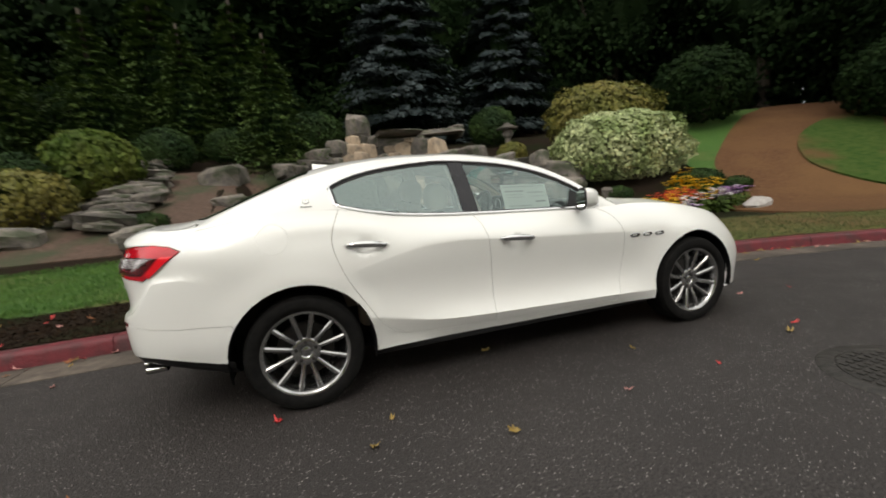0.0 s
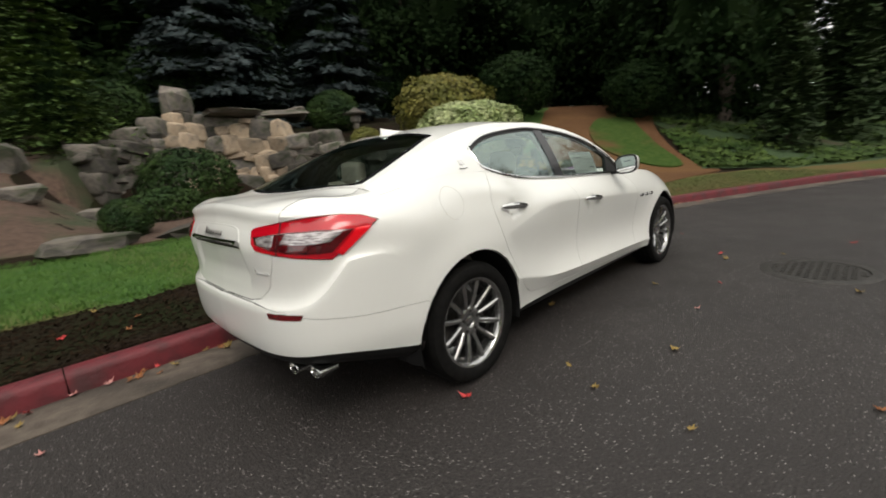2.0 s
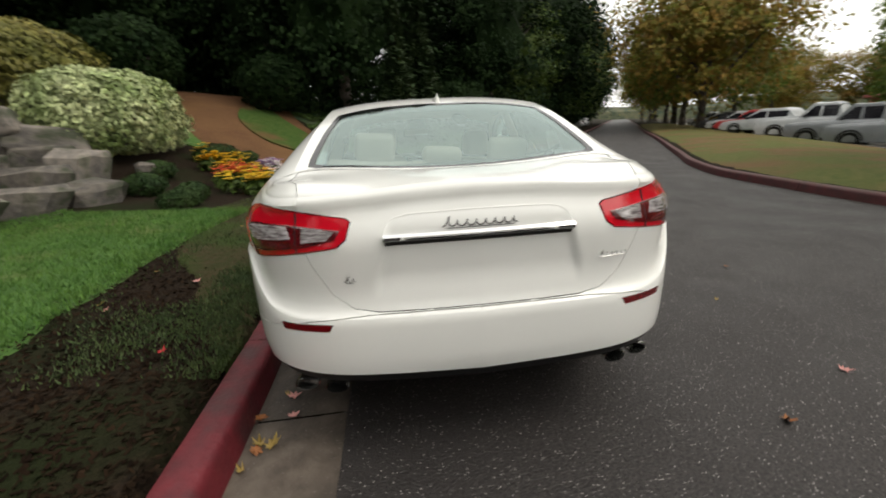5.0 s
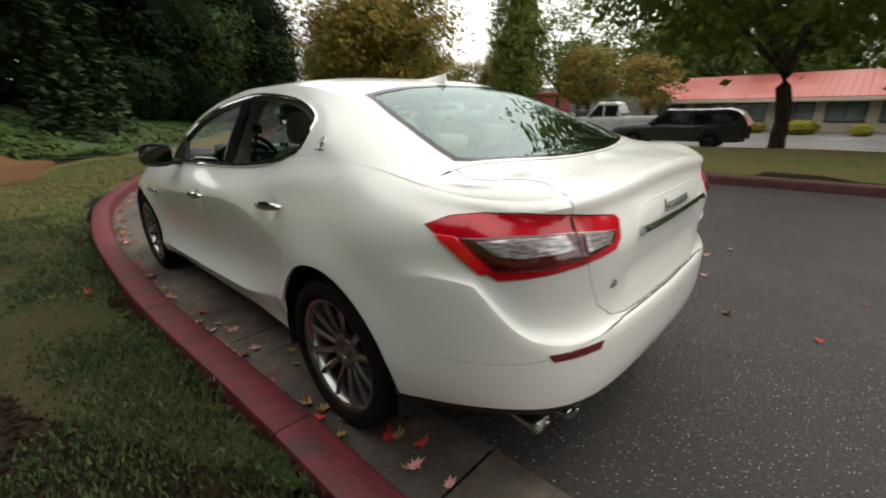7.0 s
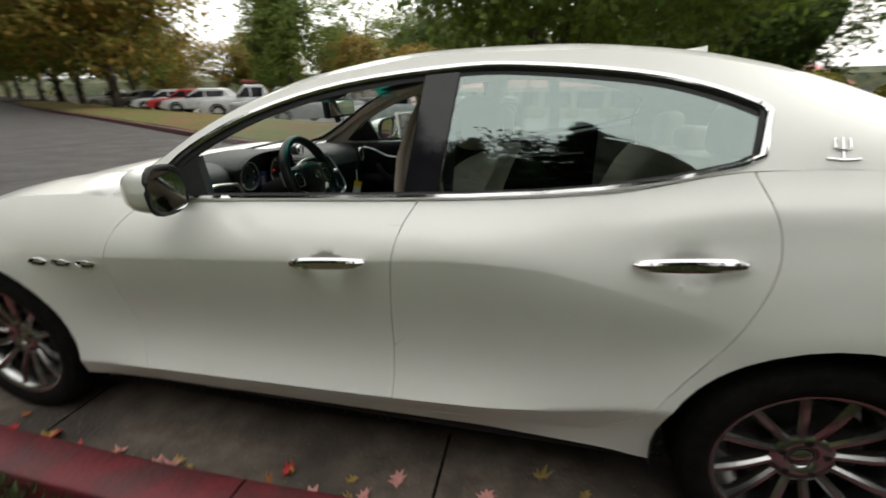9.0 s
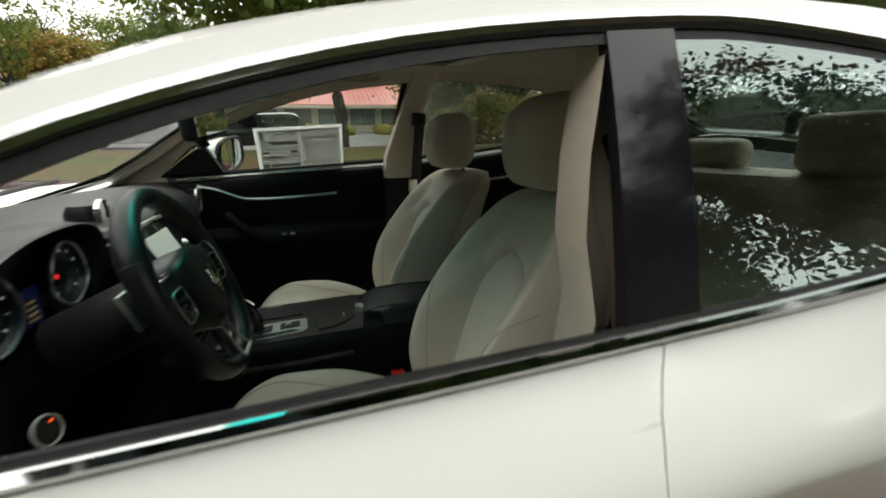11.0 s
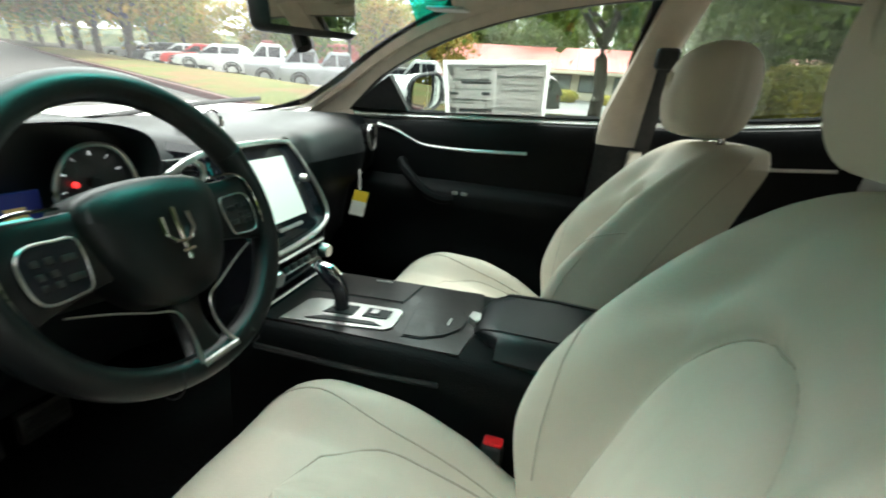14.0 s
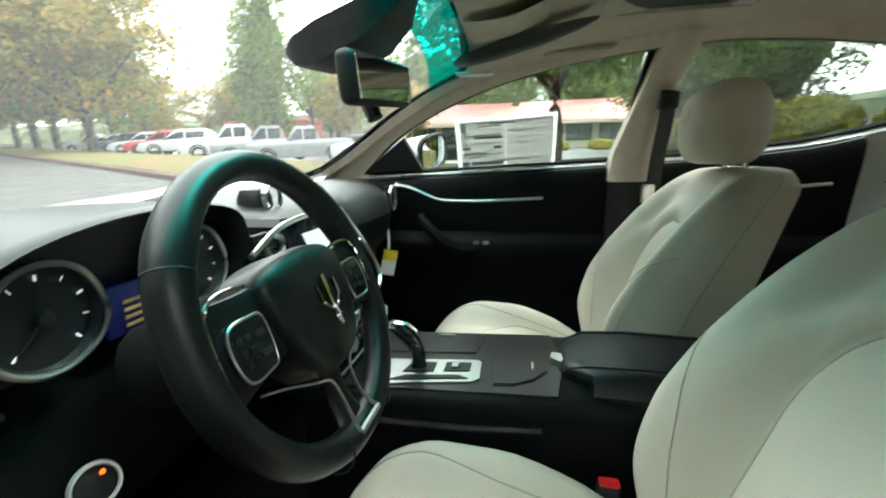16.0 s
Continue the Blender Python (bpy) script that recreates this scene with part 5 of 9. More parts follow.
Q = [-1 + 2 * i / 110 for i in range(111)]


def seat(name, yc, label, head_k=1.0):
    st = new(name)
    st.parent = car
    st["label"] = label
    # Backrest sections: height, bolster front, middle front, back, half width.
    secs = interp_rows([(0.44, -0.23, -0.25, -0.40, 0.19), (0.52, -0.19, -0.25, -0.42, 0.205), (0.62, -0.17, -0.27, -0.44, 0.215), (0.72, -0.19, -0.30, -0.47, 0.22), (0.80, -0.23, -0.325, -0.495, 0.22), (0.88, -0.285, -0.355, -0.52, 0.215), (0.96, -0.35, -0.39, -0.55, 0.20), (1.02, -0.415, -0.425, -0.575, 0.175), (1.046, -0.462, -0.462, -0.575, 0.14), (1.054, -0.505, -0.505, -0.56, 0.09)], 108)

    def arch(z):
        """Half width of the insert, closing in a round arch at the top."""
        return 0.113 * max(0.0, 1 - (max(0.0, z - 0.745) / 0.1702) ** 2.2) ** 0.5

    line = [(arch(0.45 + 0.465 * math.sin(i / 24 * math.pi / 2)), 0.45 + 0.465 * math.sin(i / 24 * math.pi / 2)) for i in range(25)]

    def welt(y, z):
        """Padding that swells round the insert and dips at its seam."""
        y, d = abs(y), 1.0
        for (y0, z0), (y1, z1) in zip(line, line[1:]):
            k = min(max(((y - y0) * (y1 - y0) + (z - z0) * (z1 - z0)) / ((y1 - y0) ** 2 + (z1 - z0) ** 2), 0), 1)
            d = min(d, math.hypot(y - y0 - k * (y1 - y0), z - z0 - k * (z1 - z0)))
        d = d if y > arch(z) or z > 0.915 else -d
        return 0.013 * math.exp(-(((d - 0.034) / 0.022) ** 2)) - 0.008 * math.exp(-((d / 0.008) ** 2)) if d > -0.03 else 0.0


    def front(sec, q):
        z, xf, xc, xb, hw = sec
        bump = sm(0.48, 0.86, abs(q)) * (1 - 0.55 * sm(0.88, 1.0, abs(q)))
        return Vector((xc + (xf - xc) * bump - 0.02 * sm(0.93, 1.0, abs(q)) + welt(hw * q, z), yc + hw * q, z))

    b = bmesh.new()
    rows = []
    for sec in secs:
        z, xf, xc, xb, hw = sec
        ring = [front(sec, q) for q in Q]
        for q in (1.02, 1.0, 0.9, 0.6, 0.2, -0.2, -0.6, -0.9, -1.0, -1.02):
            x = xb + 0.03 * sm(0.7, 1.0, abs(q)) if abs(q) <= 1.0 else (xb + min(xf, xc)) / 2
            ring.append(Vector((x, yc + hw * q, z)))
        rows.append(ring)
    vs = skin(b, rows, closed=True)
    b.faces.new(vs[-1])
    bmesh.ops.recalc_face_normals(b, faces=b.faces)
    back = part("backrest", b, CREAM, st, sharp=60)
    # Insert with its arch, and the seam round it.
    b = bmesh.new()
    rows = []
    for k in range(22):
        z = 0.47 + (0.915 - 0.47) * math.sin(k / 21 * math.pi / 2)
        sec = [spline([(s[0], s[c]) for s in secs])(z) for c in range(5)]
        h = arch(z)
        rows.append([front(sec, h * t / sec[4]) + Vector((0.010 * min(1.0, h / 0.07) * (1 - t * t) ** 0.5 - 0.001 + 0.0008 * math.cos(t * h * 300), 0, 0)) for t in [-1 + i / 8 for i in range(17)]])
    skin(b, rows)
    part("back_insert", b, CREAM, back, "perforated cream leather insert")
    b = bmesh.new()
    edge = [r[0] for r in rows[:-1]] + [rows[-1][8]] + [r[-1] for r in rows[-2::-1]]
    tube(b, [p + Vector((0.0006, 0, 0)) for p in edge], 0.0019, 5)
    for q in (-0.93, 0.93):
        tube(b, [front(s, q) + Vector((-0.0004, 0, 0)) for s in secs[12:48]], 0.0014, 5)
    for q in (-1.0, 1.0):
        tube(b, [Vector(((s[1] + s[3]) * 0.5 - 0.01, yc + s[4] * 1.012 * q, s[0])) for s in secs[4:92]], 0.0016, 5)
    part("back_seam", b, CREAMSEAM, back)
    for sg in (-1, 1):
        b = bmesh.new()
        pts = []
        for z, q in [(p.x, p.y) for p in catmull([(0.865, 0.97, 0), (0.82, 0.86, 0), (0.74, 0.74, 0), (0.64, 0.68, 0), (0.56, 0.66, 0)], 5)]:
            sec = [spline([(s[0], s[c]) for s in secs])(z) for c in range(5)]
            pts.append(front(sec, sg * q) + Vector((0.0002, 0, 0)))
        tube(b, pts, 0.0014, 5)
        part("bolster_seam", b, CREAMSEAM, back)
    # Cushion sections along x: bolster top, middle top, half width, bottom.
    cs = interp_rows([(-0.30, 0.46, 0.44, 0.19, 0.34), (-0.20, 0.50, 0.465, 0.205, 0.33), (-0.08, 0.565, 0.495, 0.215, 0.32), (0.04, 0.598, 0.525, 0.22, 0.32), (0.14, 0.600, 0.545, 0.222, 0.32), (0.22, 0.572, 0.545, 0.22, 0.33), (0.28, 0.525, 0.515, 0.212, 0.34), (0.315, 0.47, 0.465, 0.20, 0.36), (0.32, 0.41, 0.41, 0.19, 0.38)], 26)

    def ctop(sec, q):
        x, zb, zc, hw, bt = sec
        bump = sm(0.45, 0.80, abs(q)) * (1 - 0.5 * sm(0.86, 1.0, abs(q)))
        return Vector((x - 0.02 * q * q * sm(0.2, 0.32, x), yc + hw * q, zc + (zb - zc) * bump - 0.02 * sm(0.93, 1, abs(q))))

    b = bmesh.new()
    rows = []
    for sec in cs:
        ring = [ctop(sec, q) for q in Q] + [Vector((sec[0], yc + sec[3] * q, (sec[4] + sec[2]) / 2 if abs(q) > 1 else sec[4])) for q in (1.03, 0.95, 0.3, -0.3, -0.95, -1.03)]
        rows.append(ring)
    vs = skin(b, rows, closed=True)
    b.faces.new(vs[0][::-1])
    b.faces.new(vs[-1])
    bmesh.ops.recalc_face_normals(b, faces=b.faces)
    cushion = part("cushion", b, CREAM, st, sharp=60)
    b = bmesh.new()
    rows = []
    for k in range(16):
        x = -0.26 + 0.40 * k / 15
        sec = [spline([(s[0], s[c]) for s in cs])(x) for c in range(5)]
        h = 0.128 * (0.04 + 0.96 * (1 - (max(0.0, k / 15 - 0.62) / 0.38) ** 2.4) ** 0.5)
        rows.append([ctop(sec, h * t / sec[3]) + Vector((0, 0, 0.005 * (1 - t * t) ** 0.5 + 0.0015 + 0.0016 * math.cos(t * h * 150))) for t in [-1 + i / 8 for i in range(17)]])
    skin(b, rows)
    part("seat_insert", b, CREAM, cushion, "perforated cream leather insert")
    b = bmesh.new()
    tube(b, [r[0] for r in rows] + [r[-1] for r in rows[::-1]], 0.0018, 5)
    for q in (-0.66, 0.66):
        tube(b, [ctop(s, q * (1 + 0.2 * sm(0.0, 0.25, s[0]))) + Vector((0, 0, 0.0005)) for s in cs[3:23]], 0.0016, 5)
    part("seat_seam", b, CREAMSEAM, cushion)
    # Headrest on two posts.
    b = bmesh.new()
    rows = []
    for sec in interp_rows([(1.060, 0.03, 0.068, -0.448), (1.067, 0.062, 0.095, -0.450), (1.094, 0.086, 0.109, -0.452), (1.14, 0.096, 0.114, -0.452), (1.19, 0.092, 0.112, -0.452), (1.228, 0.074, 0.102, -0.455), (1.250, 0.044, 0.076, -0.458), (1.257, 0.010, 0.032, -0.46)], 26):
        z, t, w, x = sec
        t, w = t * head_k, w * head_k
        ring = []
        for a in [math.tau * i / 72 for i in range(72)]:
            ca, sa = math.cos(a), math.sin(a)
            # A seam groove parts the front pad from the slightly smaller back shell.
            g = 1 - 0.045 * math.exp(-(((ca + 0.22) / 0.05) ** 2)) - 0.035 * sm(-0.15, -0.4, ca)
            ring.append(Vector((x + t * math.copysign(abs(ca) ** 0.75, ca), yc + w * g * math.copysign(abs(sa) ** 0.6, sa), z)))
        rows.append(ring)
    vs = skin(b, rows, closed=True)
    b.faces.new(vs[0][::-1])
    b.faces.new(vs[-1])
    bmesh.ops.recalc_face_normals(b, faces=b.faces)
    head = part("headrest", b, CREAM, st, sharp=60)
    hx = 0.096 * head_k - 0.102
    b = bmesh.new()
    for dy in (-0.022, 0, 0.022):
        tube(b, [(-0.3525 + hx, yc + dy * 0.75, 1.157), (-0.3515 + hx, yc + dy, 1.169), (-0.3515 + hx, yc + dy * 1.1, 1.190 + (0.006 if dy == 0 else 0))], lambda k: 0.0032 - 0.0014 * k, 6)
    tube(b, [(-0.3525 + hx, yc + 0.0165, 1.157), (-0.3525 + hx, yc + 0.009, 1.149), (-0.3525 + hx, yc, 1.147), (-0.3525 + hx, yc - 0.009, 1.149), (-0.3525 + hx, yc - 0.0165, 1.157)], 0.0028, 6)
    tube(b, [(-0.3525 + hx, yc, 1.157), (-0.354 + hx, yc, 1.134)], 0.003, 5)
    part("embossed_emblem", b, CREAM, head, "embossed emblem")
    for dy in (-0.055, 0.055):
        b = bmesh.new()
        tube(b, [(-0.495, yc + dy, 1.0), (-0.485, yc + dy, 1.10)], 0.007, 8)
        part("headrest_post", b, CHROME, st, "chrome headrest post")
        b = bmesh.new()
        lathe(b, [(0.012, -0.004), (0.012, 0.006), (0.008, 0.009)], 14, axis="Z", centre=(-0.493, yc + dy, 1.046))
        part("post_collar", b, CHROME, st)
    return st


seat("driver_seat", 0.37, "cream leather front seat with tall headrest")
seat("passenger_seat", -0.37, "cream leather front seat with tall headrest", 0.9)

# Rear bench.
bench = new("rear_bench")
bench.parent = car
bench["label"] = "cream leather rear bench with headrests"
b = bmesh.new()
box(b, (-1.15, -0.66, 0.34), (-0.60, 0.66, 0.60), 0.06, 4)
part("bench_cushion", b, CREAM, bench)
b = bmesh.new()
rows = []
for z, x0, x1 in ((0.52, -1.02, -1.22), (0.6, -1.0, -1.24), (0.8, -1.08, -1.32), (0.98, -1.16, -1.38), (1.06, -1.22, -1.40), (1.075, -1.28, -1.38)):
    rows.append([Vector((x0 + 0.04 * math.cos(q * 9), q, z)) for q in [0.66 - 1.32 * i / 24 for i in range(25)]] + [Vector((x1, q, z)) for q in (-0.66, 0, 0.66)])
vs = skin(b, rows, closed=True)
b.faces.new(vs[-1])
bmesh.ops.recalc_face_normals(b, faces=b.faces)
part("bench_back", b, CREAM, bench)
for y in (0.40, 0.0, -0.40):
    b = bmesh.new()
    box(b, (-1.36, y - 0.12, 1.07), (-1.26, y + 0.12, 1.235 if y else 1.17), 0.04, 4)
    part("rear_headrest", b, CREAM, bench)
b = bmesh.new()
box(b, (-1.95, -0.62, 1.085), (-1.36, 0.62, 1.115), 0.01)
part("parcel_shelf", b, BLACK, car, "black parcel shelf")

# Floor, bulkhead and linings.
b = bmesh.new()
box(b, (-1.2, -0.80, 0.27), (1.05, 0.80, 0.30), 0.01)
part("cabin_floor", b, CARPET, car, "black carpet floor")
b = bmesh.new()
box(b, (0.95, -0.80, 0.28), (1.0, 0.80, 0.88), 0.01)
part("bulkhead", b, CARPET, car, "black carpeted bulkhead")


def lining(name, polys, at, depth, material, mirror, label="", flip=True):
    b = panel(polys, at, mirror, gap=-0.012, lip=0.0, push=-depth)
    bmesh.ops.reverse_faces(b, faces=b.faces)
    return part(name, b, material, car, label)


for mirror in (False, True):
    lining("pillar_lining", [r for r in sheet2["body"] + sheet2.get("pillar", []) if max(p[0] for p in r) < 1.62 and (min(p[0] for p in r) > 1.2 or max(p[0] for p in r) < -0.62 or sum(p[1] for p in r) / len(r) > TOP(s_x(-sum(p[0] for p in r) / len(r))) + 0.05)], green_at, 0.034, LINER, mirror, "beige pillar trim")
b = panel(sheet3["body"], roof_at, gap=-0.01, lip=0.0, push=-0.036)
bmesh.ops.reverse_faces(b, faces=b.faces)
part("headliner", b, LINER, car, "beige fabric headliner")
for mirror in (False, True):
    sg = -1 if mirror else 1
    # Centre pillar trim, belt and anchor.
    rows = []
    for k in range(11):
        t = k / 10
        z = 0.55 + (1.43 - 0.55) * t
        zz = max(z, 1.045)
        u0 = 0.262 + 0.105 * max(0, (z - 1.04)) / 0.37 if mirror else 0.262 + 0.10 * max(0, z - 1.2) / 0.25
        y = green_at(0.36, min(zz, 1.44)).y - 0.012 if z > 1.0 else 0.80
        wd = 0.15 - 0.045 * sm(1.0, 1.25, z)
        dp = 0.075 - 0.03 * t + (0 if mirror else 0.053)
        rows.append([Vector((-u0, sg * y, z)), Vector((-u0 - 0.006, sg * (y - dp * 0.75), z)), Vector((-u0 - 0.03, sg * (y - dp), z)), Vector((-u0 - wd * 0.75, sg * (y - dp), z)), Vector((-u0 - wd, sg * (y - dp * 0.6), z)), Vector((-u0 - wd - 0.01, sg * y, z))])
    b = bmesh.new()
    skin(b, rows[5:] if mirror else [r[::-1] for r in rows[5:]])
    part("pillar_trim", b, LINER, car, "beige centre pillar trim")
    b = bmesh.new()
    skin(b, rows[:6] if mirror else [r[::-1] for r in rows[:6]])
    part("pillar_foot", b, BLACK, car, "black lower pillar trim")
    b = bmesh.new()
    pts = [Vector((-0.40, sg * 0.635, 1.26)), Vector((-0.405, sg * 0.655, 1.20)), Vector((-0.40, sg * 0.69, 1.05)), Vector((-0.39, sg * 0.70, 0.80)), Vector((-0.36, sg * 0.70, 0.5))]
    tube(b, catmull(pts, 5), 0.022, 6, flat=0.14, up=Vector((0, 1, 0)))
    part("seat_belt", b, BLACK, car, "black seat belt")
    b = bmesh.new()
    box(b, (-0.43, min(sg * 0.62, sg * 0.66), 1.22), (-0.37, max(sg * 0.62, sg * 0.66), 1.275), 0.012, 3)
    part("belt_guide", b, BLACK, car)
    b = bmesh.new()
    box(b, (-0.40, min(sg * 0.675, sg * 0.69), 0.93), (-0.36, max(sg * 0.675, sg * 0.69), 0.99), 0.005)
    part("belt_tongue", b, SATIN, car, "metal belt tongue")
    # Door linings: front and rear.
    for door, xa, xb in (("front", 0.80, -0.26), ("rear", -0.30, -1.02)):
        d = DOORS[mirror, door]
        b = bmesh.new()
        rows = []
        for i in range(17):
            x = xa + (xb - xa) * i / 16
            zt = TOP(s_x(x)) - 0.004
            prof = [(0.845, zt - 0.05), (0.826, zt - 0.008), (0.80, zt), (0.778, zt - 0.004), (0.764, zt - 0.022), (0.762, zt - 0.08), (0.775, 0.84), (0.782, 0.80), (0.745, 0.775), (0.735, 0.755), (0.745, 0.70), (0.775, 0.62), (0.775, 0.52), (0.755, 0.48), (0.76, 0.36), (0.79, 0.31)]
            rows.append([Vector((x, sg * y, z)) for y, z in prof])
        skin(b, rows if mirror else rows[::-1])
        part("door_lining", b, DASHLOW, d, "black leather door lining")
        b = bmesh.new()
        if door == "front":
            pts = ([(0.50, 0.755, 0.985), (0.44, 0.760, 0.972)] if mirror else []) + [ (0.38, 0.765, 0.945), (0.32, 0.766, 0.925), (0.2, 0.768, 0.921), (0.08, 0.768, 0.925), (-0.05, 0.768, 0.932)]
        else:
            pts = [(-0.40, 0.768, 0.94), (-0.7, 0.768, 0.955), (-0.95, 0.768, 0.975)]
        tube(b, catmull([(x, sg * y, z) for x, y, z in pts], 6), lambda k: 0.007 if 0.05 < k else 0.011, 7)
        part("door_trim_strip", b, SATIN, d, "slim satin metal door strip")
        if door == "front" and mirror:
            b = bmesh.new()
            tube(b, catmull([(x, sg * y, z) for x, y, z in ((0.40, 0.745, 0.865), (0.375, 0.715, 0.84), (0.30, 0.70, 0.775), (0.24, 0.715, 0.745), (0.20, 0.74, 0.745))], 5), 0.019, 8)
            part("grab_handle", b, DASHLOW, d, "black grab handle")
            b = bmesh.new()
            for x in (0.19, 0.155):
                box(b, (x - 0.012, min(sg * 0.735, sg * 0.75), 0.760), (x + 0.012, max(sg * 0.735, sg * 0.75), 0.772), 0.004)
            part("window_switch", b, SATIN, d, "small window switches")

# Dashboard: sections from one side to the other.
dash = new("dashboard")
dash.parent = car
dash["label"] = "black leather dashboard"


def dash_prof(y):
    lift = 0.010 * math.exp(-((y + 0.45) / 0.3) ** 2)
    hood = sm(0.60, 0.50, y) * sm(0.10, 0.20, y)
    cen = sm(0.16, 0.10, y) * sm(-0.24, -0.14, y)
    out = 0.02 * sm(0.6, 0.8, abs(y))
    face = 0.50 - 0.04 * sm(0.0, -0.3, y) + 0.035 * cen * -1 + 0.075 * sm(-0.50, -0.72, y)
    top = 0.992 + lift
    drop = 0.022 * sm(-0.10, 0.30, y)
    cut = 0.06 * hood
    return [(1.02, 0.945 - drop), (0.86, 0.972 + lift - drop), (0.70, top - drop), (0.58 + cut, top - 0.004 - drop * 0.6), (face + 0.03 + cut, top - 0.018 - drop * 0.3), (face - 0.005 + cut, top - 0.045), (face - 0.018 + cut, 0.90), (face - 0.012 + cut, 0.845), (face + 0.0 + cut * 0.2, 0.815), (face + 0.035 - 0.03 * sm(0.2, 0.5, y), 0.775), (face + 0.045 - 0.06 * sm(0.2, 0.5, y), 0.73), (face + 0.06 - 0.04 * sm(0.2, 0.5, y), 0.64), (face + 0.12, 0.54), (face + 0.25, 0.47)]


b = bmesh.new()
rows = []
for i in range(61):
    y = 0.795 - 1.59 * i / 60
    rows.append([Vector((x - (0.05 * (abs(y) / 0.8) ** 4 if j < 3 else 0), y, z)) for j, (x, z) in enumerate(dash_prof(y))])
skin(b, [r[:7] for r in rows])
bmesh.ops.recalc_face_normals(b, faces=b.faces)
part("dash_top", b, DASH, dash, sharp=70)
b = bmesh.new()
skin(b, [r[6:] for r in rows])
bmesh.ops.recalc_face_normals(b, faces=b.faces)
part("dash_lower", b, DASHLOW, dash, "black lower dashboard", sharp=70)
# Instrument hood and its gauges.
b = bmesh.new()
rows = []
arcp = catmull([(0, 0.545, 0.835), (0, 0.578, 0.875), (0, 0.592, 0.925), (0, 0.582, 0.962), (0, 0.53, 0.995), (0, 0.45, 1.014), (0, 0.36, 1.020), (0, 0.28, 1.016), (0, 0.222, 0.998), (0, 0.203, 0.965), (0, 0.203, 0.91), (0, 0.215, 0.86)], 5)
mid = Vector((0, 0.355, 0.90))
for x, k in ((0.74, 0.80), (0.64, 0.95), (0.54, 0.99), (0.47, 1.0), (0.452, 0.99), (0.448, 0.97), (0.455, 0.945), (0.475, 0.92), (0.52, 0.89)):
    rows.append([Vector((x + 0.022 * max(0, 0.95 - p.z) / 0.07 * (1 if x < 0.5 else 0), mid.y + (p.y - mid.y) * k, mid.z + (p.z - mid.z) * k)) for p in arcp])
skin(b, rows)
bmesh.ops.recalc_face_normals(b, faces=b.faces)
part("instrument_hood", b, DASH, dash, "black leather instrument hood", sharp=70)
b = bmesh.new()
pr = [Vector((0.508 + 0.02 * max(0, 0.95 - p.z) / 0.07, mid.y + (p.y - mid.y) * 0.93, mid.z + (p.z - mid.z) * 0.93)) for p in arcp]
skin(b, [pr, [p + Vector((0.02, 0, 0)) for p in pr]])
b.faces.new([b.verts.new(p) for p in pr])
bmesh.ops.remove_doubles(b, verts=b.verts, dist=1e-5)
bmesh.ops.recalc_face_normals(b, faces=b.faces)
part("instrument_panel", b, DIAL, dash, "black instrument panel")
for cy, cz in ((0.488, 0.918), (0.285, 0.924)):
    face_x = 0.492
    b = bmesh.new()
    tube(b, [(face_x - 0.012, cy + 0.059 * math.cos(a) * (1 + 0.05 * math.cos(3 * a + 1.57)), cz + 0.057 * math.sin(a)) for a in [math.tau * i / 40 for i in range(40)]], 0.0036, 6, closed=True)
    part("gauge_ring", b, SATIN, dash, "satin metal gauge ring")
    b = bmesh.new()
    lathe(b, [(0.001, 0.0), (0.052, 0.0), (0.056, -0.01)], 36, axis="X", centre=(face_x, cy, cz))
    part("gauge_face", b, DIAL, dash, "black dial face")
    for k in range(9):
        a = radians(225 - 270 * k / 8)
        d1, d0 = 0.046, 0.040
        b = bmesh.new()
        tube(b, [(face_x - 0.003, cy - d0 * math.cos(a), cz + d0 * math.sin(a)), (face_x - 0.003, cy - d1 * math.cos(a), cz + d1 * math.sin(a))], 0.0006 if k % 2 else 0.0014, 5)
        part("gauge_mark", b, DIALMARK, dash)
    b = bmesh.new()
    a = radians(225)
    tube(b, [(face_x - 0.005, cy, cz), (face_x - 0.005, cy - 0.043 * math.cos(a), cz + 0.043 * math.sin(a))], lambda k: 0.0022 - 0.0012 * k, 5)
    lathe(b, [(0.001, -0.008), (0.008, -0.007), (0.009, 0)], 12, axis="X", centre=(face_x - 0.002, cy, cz))
    part("gauge_needle", b, BLACK, dash)
b = bmesh.new()
box(b, (0.496, 0.352, 0.862), (0.503, 0.418, 0.925), 0.002)
part("trip_display", b, BLUEDISP, dash, "blue trip display")
b = bmesh.new()
for k in range(4):
    box(b, (0.4915, 0.368 + 0.002 * k, 0.872 + 0.010 * k), (0.4935, 0.398, 0.876 + 0.010 * k))
part("display_lines", b, DIMAMBER, dash, "amber display lines")
b = bmesh.new()
lathe(b, [(0.001, -0.004), (0.004, -0.003), (0.005, 0)], 8, axis="X", centre=(0.488, 0.312, 0.925))
part("warning_light", b, REDLIGHT, dash, "red warning light")


